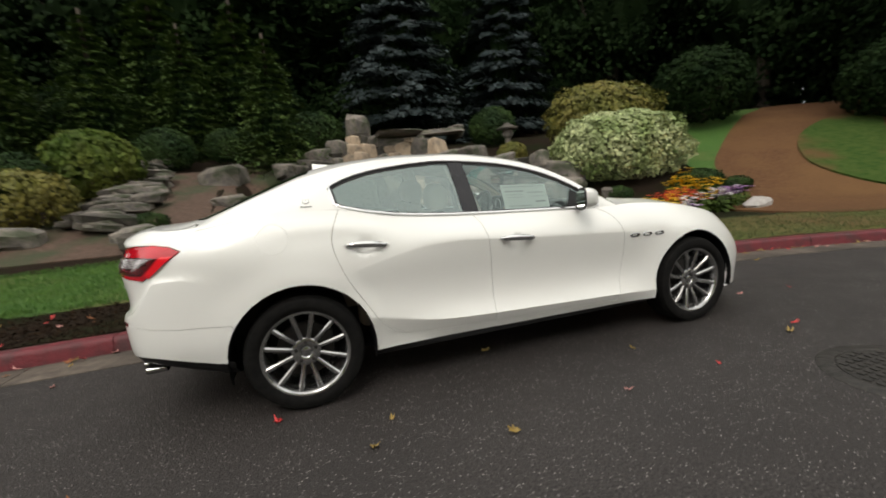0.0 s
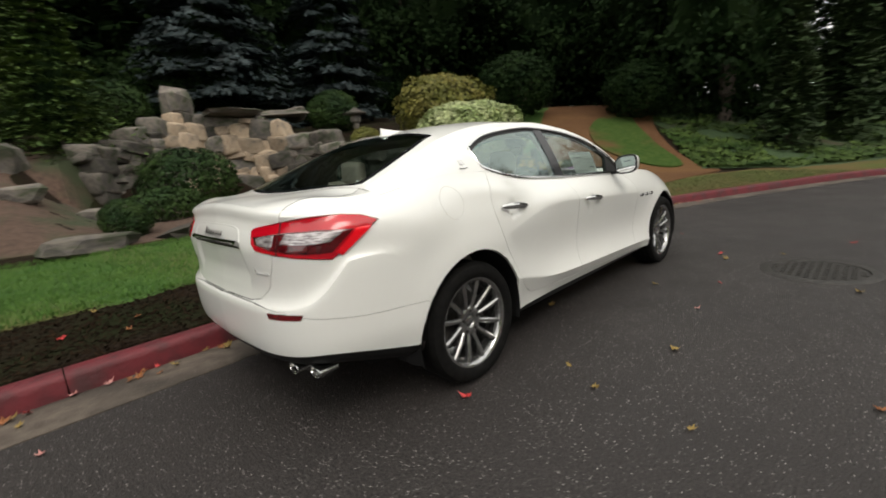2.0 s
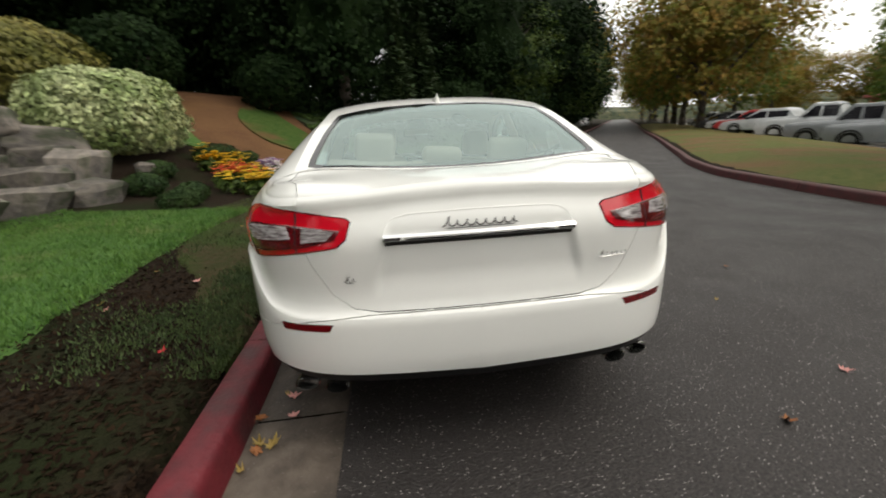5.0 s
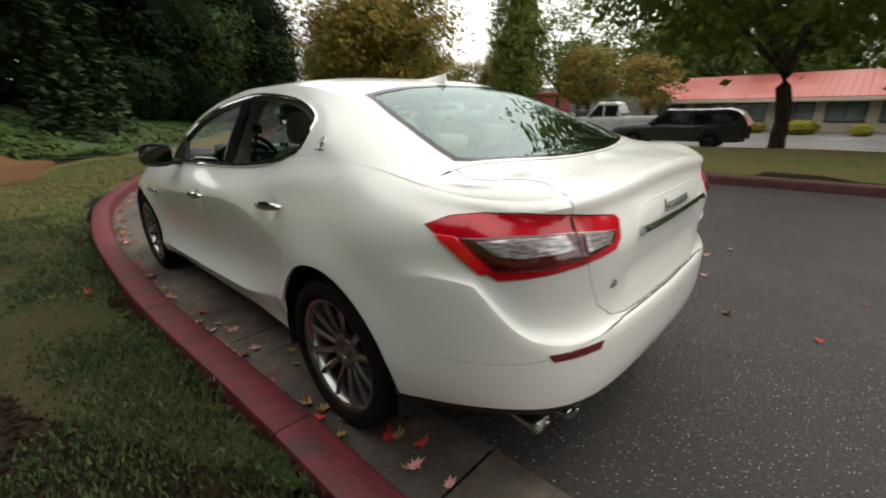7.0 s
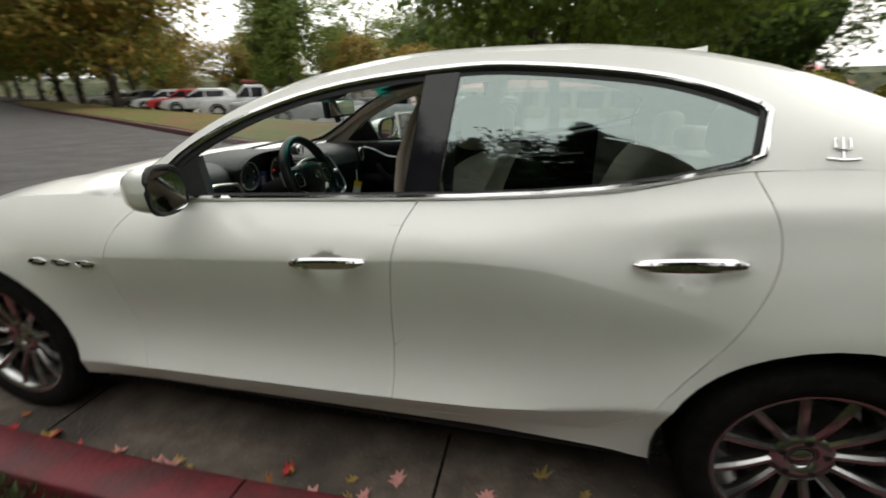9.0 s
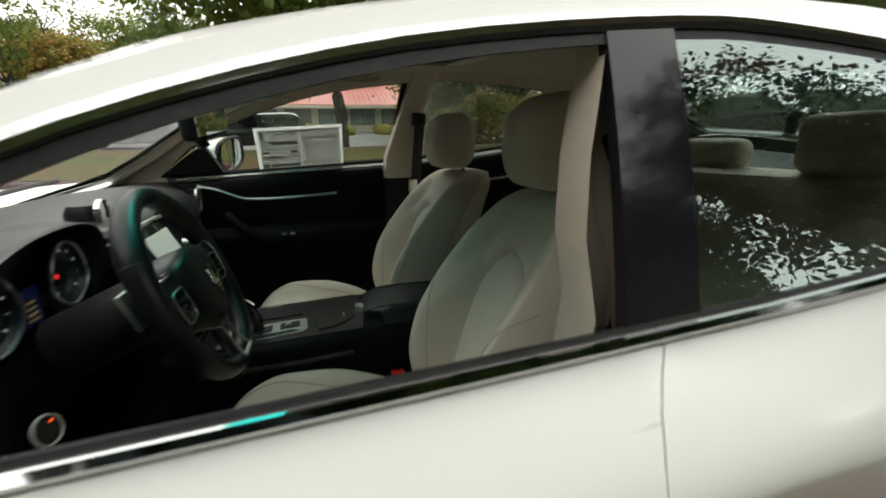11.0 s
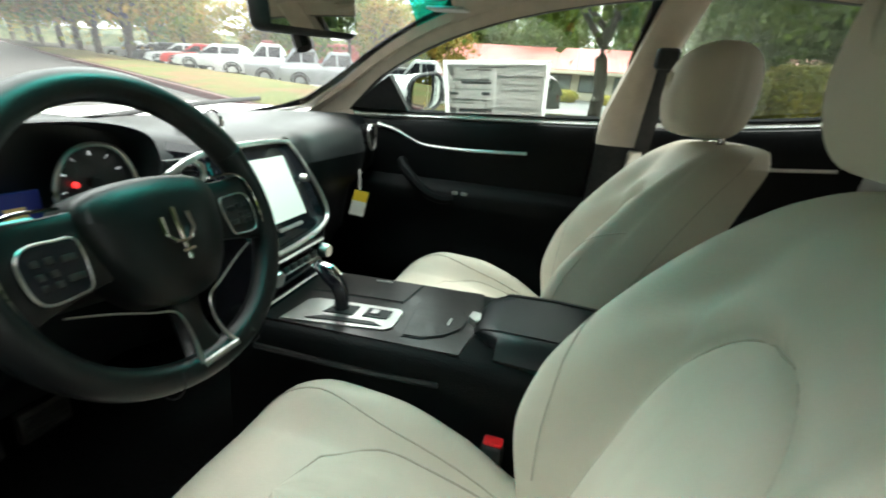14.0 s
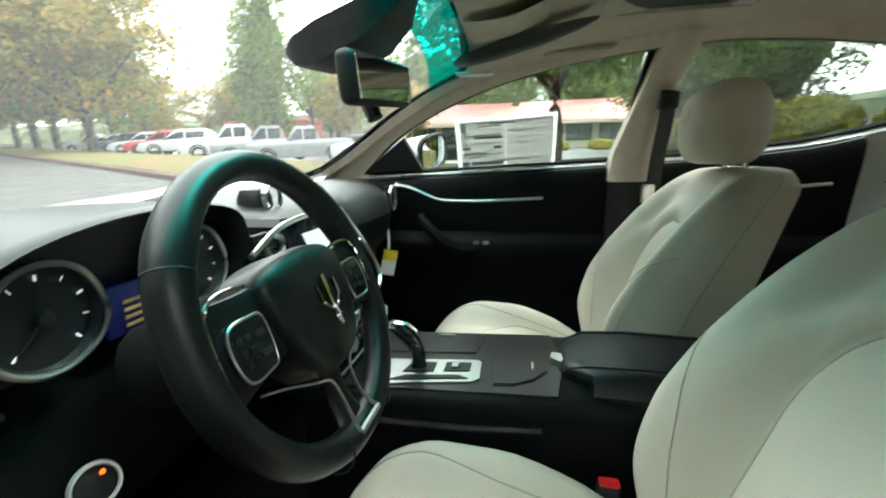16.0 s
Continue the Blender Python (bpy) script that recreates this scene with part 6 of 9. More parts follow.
def vent(y0, y1, z0, z1, x, name="air_vent", tilt=0.0):
    v = []
    b = bmesh.new()
    ring = catmull([(x, y0, (z0 + z1) / 2 + 0.005), (x, y0 - 0.008 if y0 > y1 else y0 + 0.008, z1 - 0.006), (x, (y0 + y1) / 2, z1), (x, y1, z1 - 0.012), (x, y1, z0 + 0.012), (x, (y0 + y1) / 2, z0)], 5, closed=True)
    tube(b, ring, 0.0055, 6, closed=True)
    part(name + "_ring", b, SATIN, dash, "satin metal vent surround")
    b = bmesh.new()
    for k in range(3):
        z = z0 + (z1 - z0) * (k + 1) / 4
        box(b, (x + 0.004, min(y0, y1) + 0.006, z - 0.003), (x + 0.03, max(y0, y1) - 0.006, z + 0.003), 0.001)
    box(b, (x + 0.02, min(y0, y1), z0), (x + 0.03, max(y0, y1), z1))
    part(name + "_slats", b, BLACK, dash)


b = bmesh.new()
loop_v = catmull([(0.452, 0.572, 0.852), (0.448, 0.600, 0.893), (0.446, 0.640, 0.906), (0.444, 0.76, 0.910), (0.452, 0.775, 0.86), (0.462, 0.76, 0.806), (0.460, 0.65, 0.815), (0.456, 0.595, 0.834)], 5, closed=True)
tube(b, loop_v, 0.0068, 7, closed=True)
part("air_vent_ring", b, SATIN, dash, "satin metal vent surround")
for z_ in (0.835, 0.858, 0.881):
    b = bmesh.new()
    box(b, (0.452, 0.60, z_ - 0.003), (0.478, 0.77, z_ + 0.003), 0.001)
    part("vent_slat", b, GLOSSBLACK, dash)
b = bmesh.new()
box(b, (0.449, 0.645, 0.842), (0.460, 0.665, 0.874), 0.003)
part("vent_slider", b, SATIN, dash)
b = bmesh.new()
box(b, (0.478, 0.58, 0.81), (0.484, 0.78, 0.905))
part("vent_back", b, BLACK, dash)
vent(-0.632, -0.690, 0.893, 0.975, 0.478)
vent(0.195, 0.145, 0.905, 0.950, 0.43)
# Clock on the dash top.
b = bmesh.new()
lathe(b, [(0.001, 0.03), (0.026, 0.028), (0.034, 0.012), (0.036, -0.02)], 24, axis="Z", centre=(0.56, 0.02, 0.985))
part("dash_clock", b, DASH, dash, "small domed dash clock")
b = bmesh.new()
lathe(b, [(0.024, -0.006), (0.029, -0.008), (0.030, 0.004)], 24, axis="X", centre=(0.522, 0.02, 0.996))
part("clock_ring", b, CHROME, dash)

# Centre stack with screen.
stack = new("centre_stack")
stack.parent = car
stack["label"] = "centre stack with a pale touch screen in a metal frame"
sx = lambda z: 0.362 + (z - 0.80) * 0.48
b = bmesh.new()
rows = []
for z, ya, yb in ((0.968, 0.12, -0.13), (0.955, 0.13, -0.145), (0.80, 0.115, -0.15), (0.775, 0.10, -0.14), (0.70, 0.095, -0.14), (0.60, 0.09, -0.135)):
    x = sx(z) if z > 0.78 else sx(0.775) + (0.775 - z) * 0.15
    rows.append([Vector((x + 0.10, ya + 0.01, z)), Vector((x + 0.008, ya, z)), Vector((x, ya - 0.01, z)), Vector((x, yb + 0.01, z)), Vector((x + 0.008, yb, z)), Vector((x + 0.10, yb - 0.01, z))])
skin(b, rows)
part("stack_body", b, GLOSSBLACK, stack)


def stack_quad(name, z0, z1, ya, yb, out, material, label="", thick=0.004):
    b = bmesh.new()
    f = [Vector((sx(z) - out, y, z)) for y, z in ((ya, z1), (yb, z1), (yb, z0), (ya, z0))]
    k = [p + Vector((thick, 0, 0)) for p in f]
    v = [b.verts.new(p) for p in f + k]
    b.faces.new(v[:4])
    for i in range(4):
        b.faces.new((v[i], v[4 + i], v[4 + (i + 1) % 4], v[(i + 1) % 4]))
    bmesh.ops.recalc_face_normals(b, faces=b.faces)
    return part(name, b, material, stack, label)


stack_quad("screen", 0.815, 0.935, 0.082, -0.078, 0.0025, SCREEN, "pale touch screen")
stack_quad("screen_caption", 0.797, 0.803, 0.03, -0.05, 0.003, SATIN)
b = bmesh.new()
tube(b, catmull([(sx(0.945) - 0.004, 0.235, 0.925), (sx(0.955) - 0.006, 0.15, 0.957), (sx(0.962) - 0.006, 0.05, 0.966), (sx(0.962) - 0.006, -0.09, 0.964), (sx(0.955) - 0.006, -0.118, 0.952), (sx(0.90) - 0.006, -0.140, 0.90), (sx(0.83) - 0.006, -0.152, 0.835), (sx(0.795) - 0.006, -0.146, 0.795), (sx(0.775) - 0.006, -0.10, 0.776), (sx(0.768) - 0.006, 0.0, 0.766), (sx(0.768) - 0.006, 0.09, 0.764)], 5), 0.0055, 6)
part("screen_frame", b, SATIN, stack, "satin metal screen frame")
b = bmesh.new()
for z in (0.735, 0.70, 0.655):
    tube(b, [(0.356, 0.09, z), (0.352, -0.125, z + 0.006)], 0.0028, 5)
part("stack_strip", b, SATIN, stack)
for y, z in ((-0.115, 0.715), (0.075, 0.715)):
    b = bmesh.new()
    lathe(b, [(0.001, -0.022), (0.014, -0.022), (0.017, -0.016), (0.018, 0.0)], 20, axis="X", centre=(0.352, y, z))
    part("control_knob", b, SATIN, stack, "satin control knob")
b = bmesh.new()
for k in range(6):
    box(b, (0.345, -0.085 + 0.026 * k, 0.708), (0.352, -0.065 + 0.026 * k, 0.722), 0.002)
part("stack_buttons", b, DASH, stack)
b = bmesh.new()
lathe(b, [(0.001, -0.016), (0.008, -0.015), (0.010, 0)], 14, axis="X", centre=(sx(0.88), -0.112, 0.885))
part("side_button", b, SATIN, stack)

STARTRING = mat("brushed_ring", (0.70, 0.70, 0.68), (0.6, 0.6, 0.58), rough=0.4, metal=0.5, scale=30)
# Start button, switches and lower dash on the driver's side.
ax = Matrix.Translation((0.446, 0.503, 0.742)) @ Matrix.Rotation(radians(14), 4, "Y") @ Matrix.Rotation(radians(-16), 4, "Z")
for prof, m_, nm, lab in (([(0.030, -0.004), (0.0315, -0.009), (0.0345, -0.009), (0.036, -0.004), (0.036, 0.0)], STARTRING, "start_ring", "chrome ring"), ([(0.001, -0.006), (0.020, -0.005), (0.029, -0.001)], BLACK, "start_button", "black engine start button")):
    b = bmesh.new()
    lathe(b, prof, 32, axis="X")
    bmesh.ops.transform(b, matrix=ax @ Matrix.Diagonal((0.7, 0.68, 0.68, 1)), verts=b.verts)
    part(nm, b, m_, dash, lab)
b = bmesh.new()
box(b, (-0.007, -0.011, 0.008), (-0.0045, -0.006, 0.0125), 0.001, m=ax)
part("start_light", b, AMBER, dash, "amber start light")
b = bmesh.new()
for k in range(4):
    tube(b, [(0.452, 0.574 + 0.015 * k, 0.756 - 0.002 * k), (0.458, 0.574 + 0.015 * k, 0.732 - 0.002 * k)], 0.0018, 5)
part("switch_row", b, SATIN, dash, "row of small switches")
for y, w in ((0.42, 0.05), (0.30, 0.045)):
    b = bmesh.new()
    box(b, (0.70, y - w, 0.40), (0.72, y + w, 0.47), 0.008, m=None)
    for k in range(4):
        tube(b, [(0.698, y - w * 0.8, 0.412 + 0.014 * k), (0.698, y + w * 0.8, 0.412 + 0.014 * k)], 0.003, 5)
    part("pedal", b, DARKMETAL, car, "metal foot pedal")

# Steering wheel.
tilt = radians(22)
WM = Matrix(((0, math.sin(tilt), -math.cos(tilt), 0.252), (-1, 0, 0, 0.398), (0, math.cos(tilt), math.sin(tilt), 0.918), (0, 0, 0, 1)))
sw = new("steering_wheel")
sw.parent = car
sw["label"] = "black leather three-spoke steering wheel"
b = bmesh.new()
pts = []
for i in range(72):
    a = math.tau * i / 72
    r = 0.163 * (1 - 0.035 * max(0, -math.sin(a)) ** 4)
    pts.append(Vector((r * math.cos(a), r * math.sin(a), 0)))
rings = []
for i, p in enumerate(pts):
    a = math.tau * i / 72
    grip = 0.0025 * (math.exp(-((math.degrees(a) - 35) / 14) ** 2) + math.exp(-((math.degrees(a) - 145) / 14) ** 2))
    e = p.normalized()
    rings.append([WM @ (p + (e * math.cos(k * math.tau / 12) * 0.0165 + Vector((0, 0, 1)) * math.sin(k * math.tau / 12) * 0.0195) * (1 + grip / 0.018)) for k in range(12)])
skin(b, [r + [r[0]] for r in rings] + [rings[0] + [rings[0][0]]])
bmesh.ops.remove_doubles(b, verts=b.verts, dist=1e-5)
bmesh.ops.recalc_face_normals(b, faces=b.faces)
part("wheel_rim", b, WHEELLEATHER, sw, "black leather rim", sharp=70)
for a in (28, 152, 250, 290):
    b = bmesh.new()
    e = Vector((math.cos(radians(a)), math.sin(radians(a)), 0))
    tube(b, [WM @ (e * 0.163 + (e * math.cos(k * math.tau / 16) * 0.0178 + Vector((0, 0, 1)) * math.sin(k * math.tau / 16) * 0.0208)) for k in range(16)], 0.0012, 4, closed=True)
    part("rim_seam", b, BLACK, sw)
# Hub pad.
b = bmesh.new()
outline2 = catmull([(-0.082, 0.030, 0), (-0.070, 0.052, 0), (-0.03, 0.062, 0), (0.03, 0.062, 0), (0.070, 0.052, 0), (0.082, 0.030, 0), (0.074, -0.02, 0), (0.05, -0.062, 0), (0.02, -0.078, 0), (-0.02, -0.078, 0), (-0.05, -0.062, 0), (-0.074, -0.02, 0)], 4, closed=True)
rows = []
for k, h in ((1.0, -0.03), (1.0, 0.004), (0.965, 0.016), (0.88, 0.024), (0.6, 0.030), (0.25, 0.032), (0.01, 0.032)):
    ring = [WM @ Vector((p.x * k, p.y * k, h)) for p in outline2]
    rows.append(ring + [ring[0]])
skin(b, rows)
bmesh.ops.recalc_face_normals(b, faces=b.faces)
part("hub_pad", b, WHEELLEATHER, sw, "black hub pad", sharp=60)
b = bmesh.new()
for pts in ([(-0.016, 0.016), (-0.018, -0.002), (-0.010, -0.012), (0, -0.014), (0.010, -0.012), (0.018, -0.002), (0.016, 0.016)], [(0, 0.024), (0, -0.034)], [(-0.008, -0.024), (0.008, -0.024)]):
    tube(b, [WM @ Vector((x, y, 0.035)) for x, y in pts], 0.0028, 6)
part("hub_emblem", b, CHROME, sw, "chrome hub emblem")
# Broad side spokes with an inset button pod and a slim metal edge.
for sg in (-1, 1):
    b = bmesh.new()
    rows = []
    for k in range(9):
        t = k / 8
        x = sg * (0.060 + 0.100 * t)
        zc, hw, cy2 = 0.004 - 0.006 * t, 0.037 + 0.014 * t * t, 0.008 - 0.010 * t
        rows.append([WM @ Vector((x, cy2 + hw * math.copysign(abs(math.cos(a)) ** 0.7, math.cos(a)), zc + 0.010 * math.copysign(abs(math.sin(a)) ** 0.5, math.sin(a)))) for a in [math.tau * i / 20 for i in range(20)]])
    skin(b, [r + [r[0]] for r in rows])
    bmesh.ops.recalc_face_normals(b, faces=b.faces)
    spk = part("spoke", b, WHEELLEATHER, sw)
    pod = catmull([(0.087, 0.016, 0), (0.105, 0.021, 0), (0.128, 0.020, 0), (0.137, 0.006, 0), (0.136, -0.018, 0), (0.128, -0.030, 0), (0.104, -0.030, 0), (0.090, -0.024, 0)], 4, closed=True)
    b = bmesh.new()
    tube(b, [WM @ Vector((sg * p.x, p.y, 0.0142)) for p in pod], 0.0015, 5, closed=True)
    part("button_frame", b, SATIN, spk, "slim metal button frame")
    b = bmesh.new()
    top = [WM @ Vector((sg * p.x, p.y, 0.0150)) for p in pod]
    low = [WM @ Vector((sg * p.x, p.y, 0.006)) for p in pod]
    skin(b, [low + [low[0]], top + [top[0]]])
    b.faces.new([b.verts.new(p) for p in top])
    bmesh.ops.remove_doubles(b, verts=b.verts, dist=1e-5)
    bmesh.ops.recalc_face_normals(b, faces=b.faces)
    part("button_pod", b, GLOSSBLACK, spk, "gloss black button pod", smooth=False)
    for x, y, w in ((0.099, 0.004, 0.006), (0.099, -0.014, 0.007), (0.114, 0.006, 0.003), (0.114, -0.006, 0.003), (0.114, -0.016, 0.003), (0.125, 0.006, 0.003), (0.125, -0.006, 0.003), (0.125, -0.016, 0.003)):
        b = bmesh.new()
        box(b, (sg * x - w, y - 0.003, 0.0135), (sg * x + w, y + 0.003, 0.0165), 0.001)
        bmesh.ops.transform(b, matrix=WM, verts=b.verts)
        part("wheel_button", b, DARKMETAL, spk, "small wheel button")
    b = bmesh.new()
    tube(b, catmull([WM @ Vector((sg * x, y, z)) for x, y, z in ((0.086, 0.047, 0.010), (0.120, 0.049, 0.011), (0.142, 0.040, 0.012), (0.1505, 0.012, 0.013), (0.151, -0.020, 0.012), (0.145, -0.050, 0.010))], 4), 0.0018, 6)
    part("spoke_trim", b, CHROME, spk, "slim chrome spoke edge")
    # Shift paddle and column stalk behind.
    b = bmesh.new()
    box(b, (min(sg * 0.075, sg * 0.128), -0.010, -0.055), (max(sg * 0.075, sg * 0.128), 0.05, -0.045), 0.003)
    bmesh.ops.transform(b, matrix=WM, verts=b.verts)
    part("shift_paddle", b, SATIN, sw, "metal shift paddle")
b = bmesh.new()
rows = []
for k in range(8):
    t = k / 7
    y = -0.055 - 0.105 * t
    hw = 0.026 - 0.010 * math.sin(math.pi * t) + 0.006 * t
    rows.append([WM @ Vector((hw * math.cos(a), y, 0.0 - 0.01 * math.sin(math.pi * t) + 0.010 * math.sin(a))) for a in [math.tau * i / 12 for i in range(12)]])
skin(b, [r + [r[0]] for r in rows])
bmesh.ops.recalc_face_normals(b, faces=b.faces)
spk = part("spoke", b, WHEELLEATHER, sw)
b = bmesh.new()
for sg in (-1, 1):
    tube(b, catmull([WM @ Vector((sg * x, y, z)) for x, y, z in ((0.118, -0.046, 0.004), (0.085, -0.058, 0.006), (0.050, -0.074, 0.008), (0.024, -0.086, 0.009), (0.018, -0.112, 0.009), (0.021, -0.134, 0.012), (0.026, -0.150, 0.017))], 4), lambda k: 0.0012 + 0.0022 * k ** 3, 6)
tube(b, [WM @ Vector((x, -0.151, 0.018)) for x in (-0.026, 0, 0.026)], 0.0042, 6)
part("spoke_trim", b, SATIN, spk, "satin metal lower spoke trim")
b = bmesh.new()
tube(b, [WM @ Vector((0, 0, -0.02)), WM @ Vector((0, -0.01, -0.22))], 0.055, 14)
part("column_shroud", b, BLACK, car, "black steering column shroud")

# Centre console.
con = new("centre_console")
con.parent = car
con["label"] = "centre console with dark veneer, gear selector and padded armrest"
b = bmesh.new()
rows = []
for x, z, hw in ((0.42, 0.651, 0.125), (0.34, 0.655, 0.135), (0.10, 0.667, 0.142), (-0.10, 0.677, 0.140), (-0.62, 0.655, 0.135)):
    rows.append([Vector((x, hw + 0.012, 0.30)), Vector((x, hw + 0.006, z - 0.08)), Vector((x, hw + 0.010, z - 0.035)), Vector((x, hw + 0.004, z - 0.010)), Vector((x, hw - 0.012, z)), Vector((x, 0, z)), Vector((x, -hw + 0.012, z)), Vector((x, -hw - 0.004, z - 0.010)), Vector((x, -hw - 0.010, z - 0.035)), Vector((x, -hw - 0.006, z - 0.08)), Vector((x, -hw - 0.012, 0.30))])
skin(b, rows)
bmesh.ops.recalc_face_normals(b, faces=b.faces)
part("console_body", b, DASHLOW, con, sharp=50)
ctopz = lambda x: 0.672 - 0.05 * x


def console_plate(name, loop, h, material, label="", lift=0.002):
    b = bmesh.new()
    top = [b.verts.new((x, y, ctopz(x) + lift + h)) for x, y in loop]
    low = [b.verts.new((x, y, ctopz(x) - 0.004)) for x, y in loop]
    b.faces.new(top)
    n = len(loop)
    for i in range(n):
        b.faces.new((top[i], low[i], low[(i + 1) % n], top[(i + 1) % n]))
    bmesh.ops.recalc_face_normals(b, faces=b.faces)
    return part(name, b, material, con, label, sharp=30)


console_plate("console_veneer", [(0.34, 0.128), (-0.055, 0.130), (-0.075, 0.0), (-0.055, -0.130), (0.34, -0.128)], 0.001, DARKWOOD, "dark glossy wood veneer")
console_plate("gear_plate", [(0.30, 0.125), (0.292, 0.035), (0.275, 0.022), (0.095, 0.012), (0.086, 0.02), (0.084, 0.085), (0.095, 0.098)], 0.004, SATIN, "satin metal gear selector plate")
console_plate("gear_gate", [(0.235, 0.075), (0.225, 0.035), (0.175, 0.032), (0.175, 0.070)], 0.006, BLACK, "black gear gate")
console_plate("gear_gate", [(0.155, 0.066), (0.155, 0.030), (0.105, 0.028), (0.105, 0.062)], 0.006, BLACK)
console_plate("gear_slot", [(0.255, 0.108), (0.225, 0.088), (0.125, 0.080), (0.105, 0.090)], 0.006, BLACK)
console_plate("selector_button", [(0.142, 0.056), (0.142, 0.040), (0.128, 0.039), (0.128, 0.055)], 0.010, SATIN)
console_plate("lid_seam", [(0.31, -0.012), (0.10, -0.020), (0.085, -0.122), (0.31, -0.120)], 0.002, BLACK)
console_plate("storage_lid", [(0.306, -0.015), (0.103, -0.023), (0.089, -0.119), (0.306, -0.117)], 0.004, DARKWOOD, "dark veneer storage lid")
cup = [(0.055, 0.102), (0.065, 0.0), (0.055, -0.012), (-0.005, -0.028), (-0.030, -0.022), (-0.044, 0.010), (-0.040, 0.045), (-0.015, 0.080), (0.02, 0.100)]
console_plate("cup_seam", [(x * 1.06 - 0.0005, 0.04 + (y - 0.04) * 1.06) for x, y in cup], 0.0025, BLACK)
console_plate("cup_lid", cup, 0.0045, DARKWOOD, "dark veneer cup holder lid")
console_plate("lid_mark", [(-0.012, 0.044), (-0.012, 0.014), (-0.016, 0.014), (-0.016, 0.044)], 0.006, SATIN)
console_plate("lid_mark", [(0.20, -0.103), (0.16, -0.105), (0.16, -0.109), (0.20, -0.107)], 0.006, SATIN)
console_plate("armrest_latch", [(-0.048, 0.012), (-0.052, -0.012), (-0.070, -0.008), (-0.072, 0.016), (-0.066, 0.03)], 0.016, SATIN, "metal armrest latch")
b = bmesh.new()
rows = []
for x, z, hw in ((-0.060, 0.664, 0.05), (-0.066, 0.685, 0.085), (-0.080, 0.702, 0.105), (-0.115, 0.712, 0.122), (-0.2, 0.716, 0.130), (-0.45, 0.712, 0.130), (-0.58, 0.70, 0.125), (-0.60, 0.66, 0.12)):
    rows.append([Vector((x - 0.06 * max(0, -1 + 2 * (abs(q)))**2 * (1 if x > -0.1 else 0), hw * q, z - (0.028 * sm(0.8, 1.0, abs(q)) + 0.004 * q * q))) for q in [1 - i / 8 for i in range(17)]])
lower = [[Vector((p.x, p.y, 0.66)) for p in r] for r in rows]
skin(b, rows)
for r0, r1 in ((rows, lower),):
    for side in (0, -1):
        skin(b, [[r[side] for r in r0], [r[side] for r in r1]])
bmesh.ops.recalc_face_normals(b, faces=b.faces)
part("armrest", b, DASH, con, "padded black leather armrest", sharp=60)
b = bmesh.new()
tube(b, [r[3] + Vector((0, 0, 0.001)) for r in rows[1:]], 0.002, 5)
tube(b, [r[-4] + Vector((0, 0, 0.001)) for r in rows[1:]], 0.002, 5)
part("armrest_seam", b, BLACK, con)
b = bmesh.new()
tube(b, [(0.34, 0.150, 0.605), (0.1, 0.152, 0.612), (-0.03, 0.150, 0.622)], 0.006, 6)
part("console_strip", b, DARKMETAL, con)
b = bmesh.new()
rows = []
for x, y, z, rx, ry in ((0.205, 0.050, 0.655, 0.020, 0.018), (0.207, 0.050, 0.675, 0.015, 0.014), (0.212, 0.048, 0.695, 0.017, 0.016), (0.222, 0.046, 0.715, 0.024, 0.021), (0.236, 0.044, 0.730, 0.030, 0.024), (0.246, 0.043, 0.742, 0.028, 0.023), (0.248, 0.043, 0.749, 0.018, 0.014)):
    rows.append([Vector((x + rx * math.cos(a), y + ry * math.sin(a), z + 0.012 * math.cos(a))) for a in [math.tau * i / 16 for i in range(16)]])
vs = skin(b, rows, closed=True)
b.faces.new(vs[-1])
bmesh.ops.recalc_face_normals(b, faces=b.faces)
part("gear_selector", b, GLOSSBLACK, con, "glossy black gear selector", sharp=60)
b = bmesh.new()
tube(b, [(0.214, 0.046, 0.738), (0.232, 0.046, 0.752), (0.252, 0.045, 0.755), (0.274, 0.044, 0.748)], 0.0085, 7, flat=0.5)
part("selector_cap", b, CHROME, con, "chrome selector cap")
for y in (0.168, -0.168):
    b = bmesh.new()
    box(b, (-0.160, y - 0.012, 0.42), (-0.122, y + 0.012, 0.550), 0.008, 3)
    part("belt_buckle", b, BLACK, car)
    b = bmesh.new()
    box(b, (-0.158, y - 0.010, 0.549), (-0.124, y + 0.010, 0.558), 0.004, 2)
    part("buckle_button", b, REDPLASTIC, car, "red buckle button")

# Rear-view mirror, its mount, overhead console, visors, sunroof.
rv = new("rear_view_mirror")
rv.parent = car
RM = Matrix.Translation((0.258, 0.058, 1.208)) @ Matrix.Rotation(radians(-5), 4, "Z") @ Matrix.Rotation(radians(-5), 4, "X") @ Matrix.Rotation(radians(4), 4, "Y")
b = bmesh.new()
box(b, (0.0, -0.126, -0.042), (0.032, 0.126, 0.040), 0.014, 4, m=RM)
part("mirror_case", b, BLACK, rv, "black mirror case")
b = bmesh.new()
box(b, (-0.003, -0.113, -0.033), (0.0, 0.113, 0.031), 0.0, m=RM)
part("mirror_glass", b, bpy.data.materials["mirror_silver"], rv, "mirror glass")
b = bmesh.new()
mount_rows = []
for x, w, dep in ((0.20, 0.03, 0.004), (0.22, 0.060, 0.030), (0.27, 0.085, 0.055), (0.34, 0.085, 0.060), (0.39, 0.07, 0.045), (0.42, 0.04, 0.012)):
    top_ = [roof_at(-x, -(0.03 + w * q) / YR(x)) + Vector((0, 0, -0.012)) for q in (1, 0.5, 0, -0.5, -1)]
    mount_rows.append(top_ + [p - Vector((0, 0, dep)) for p in top_[::-1]])
vs = skin(b, mount_rows, closed=True)
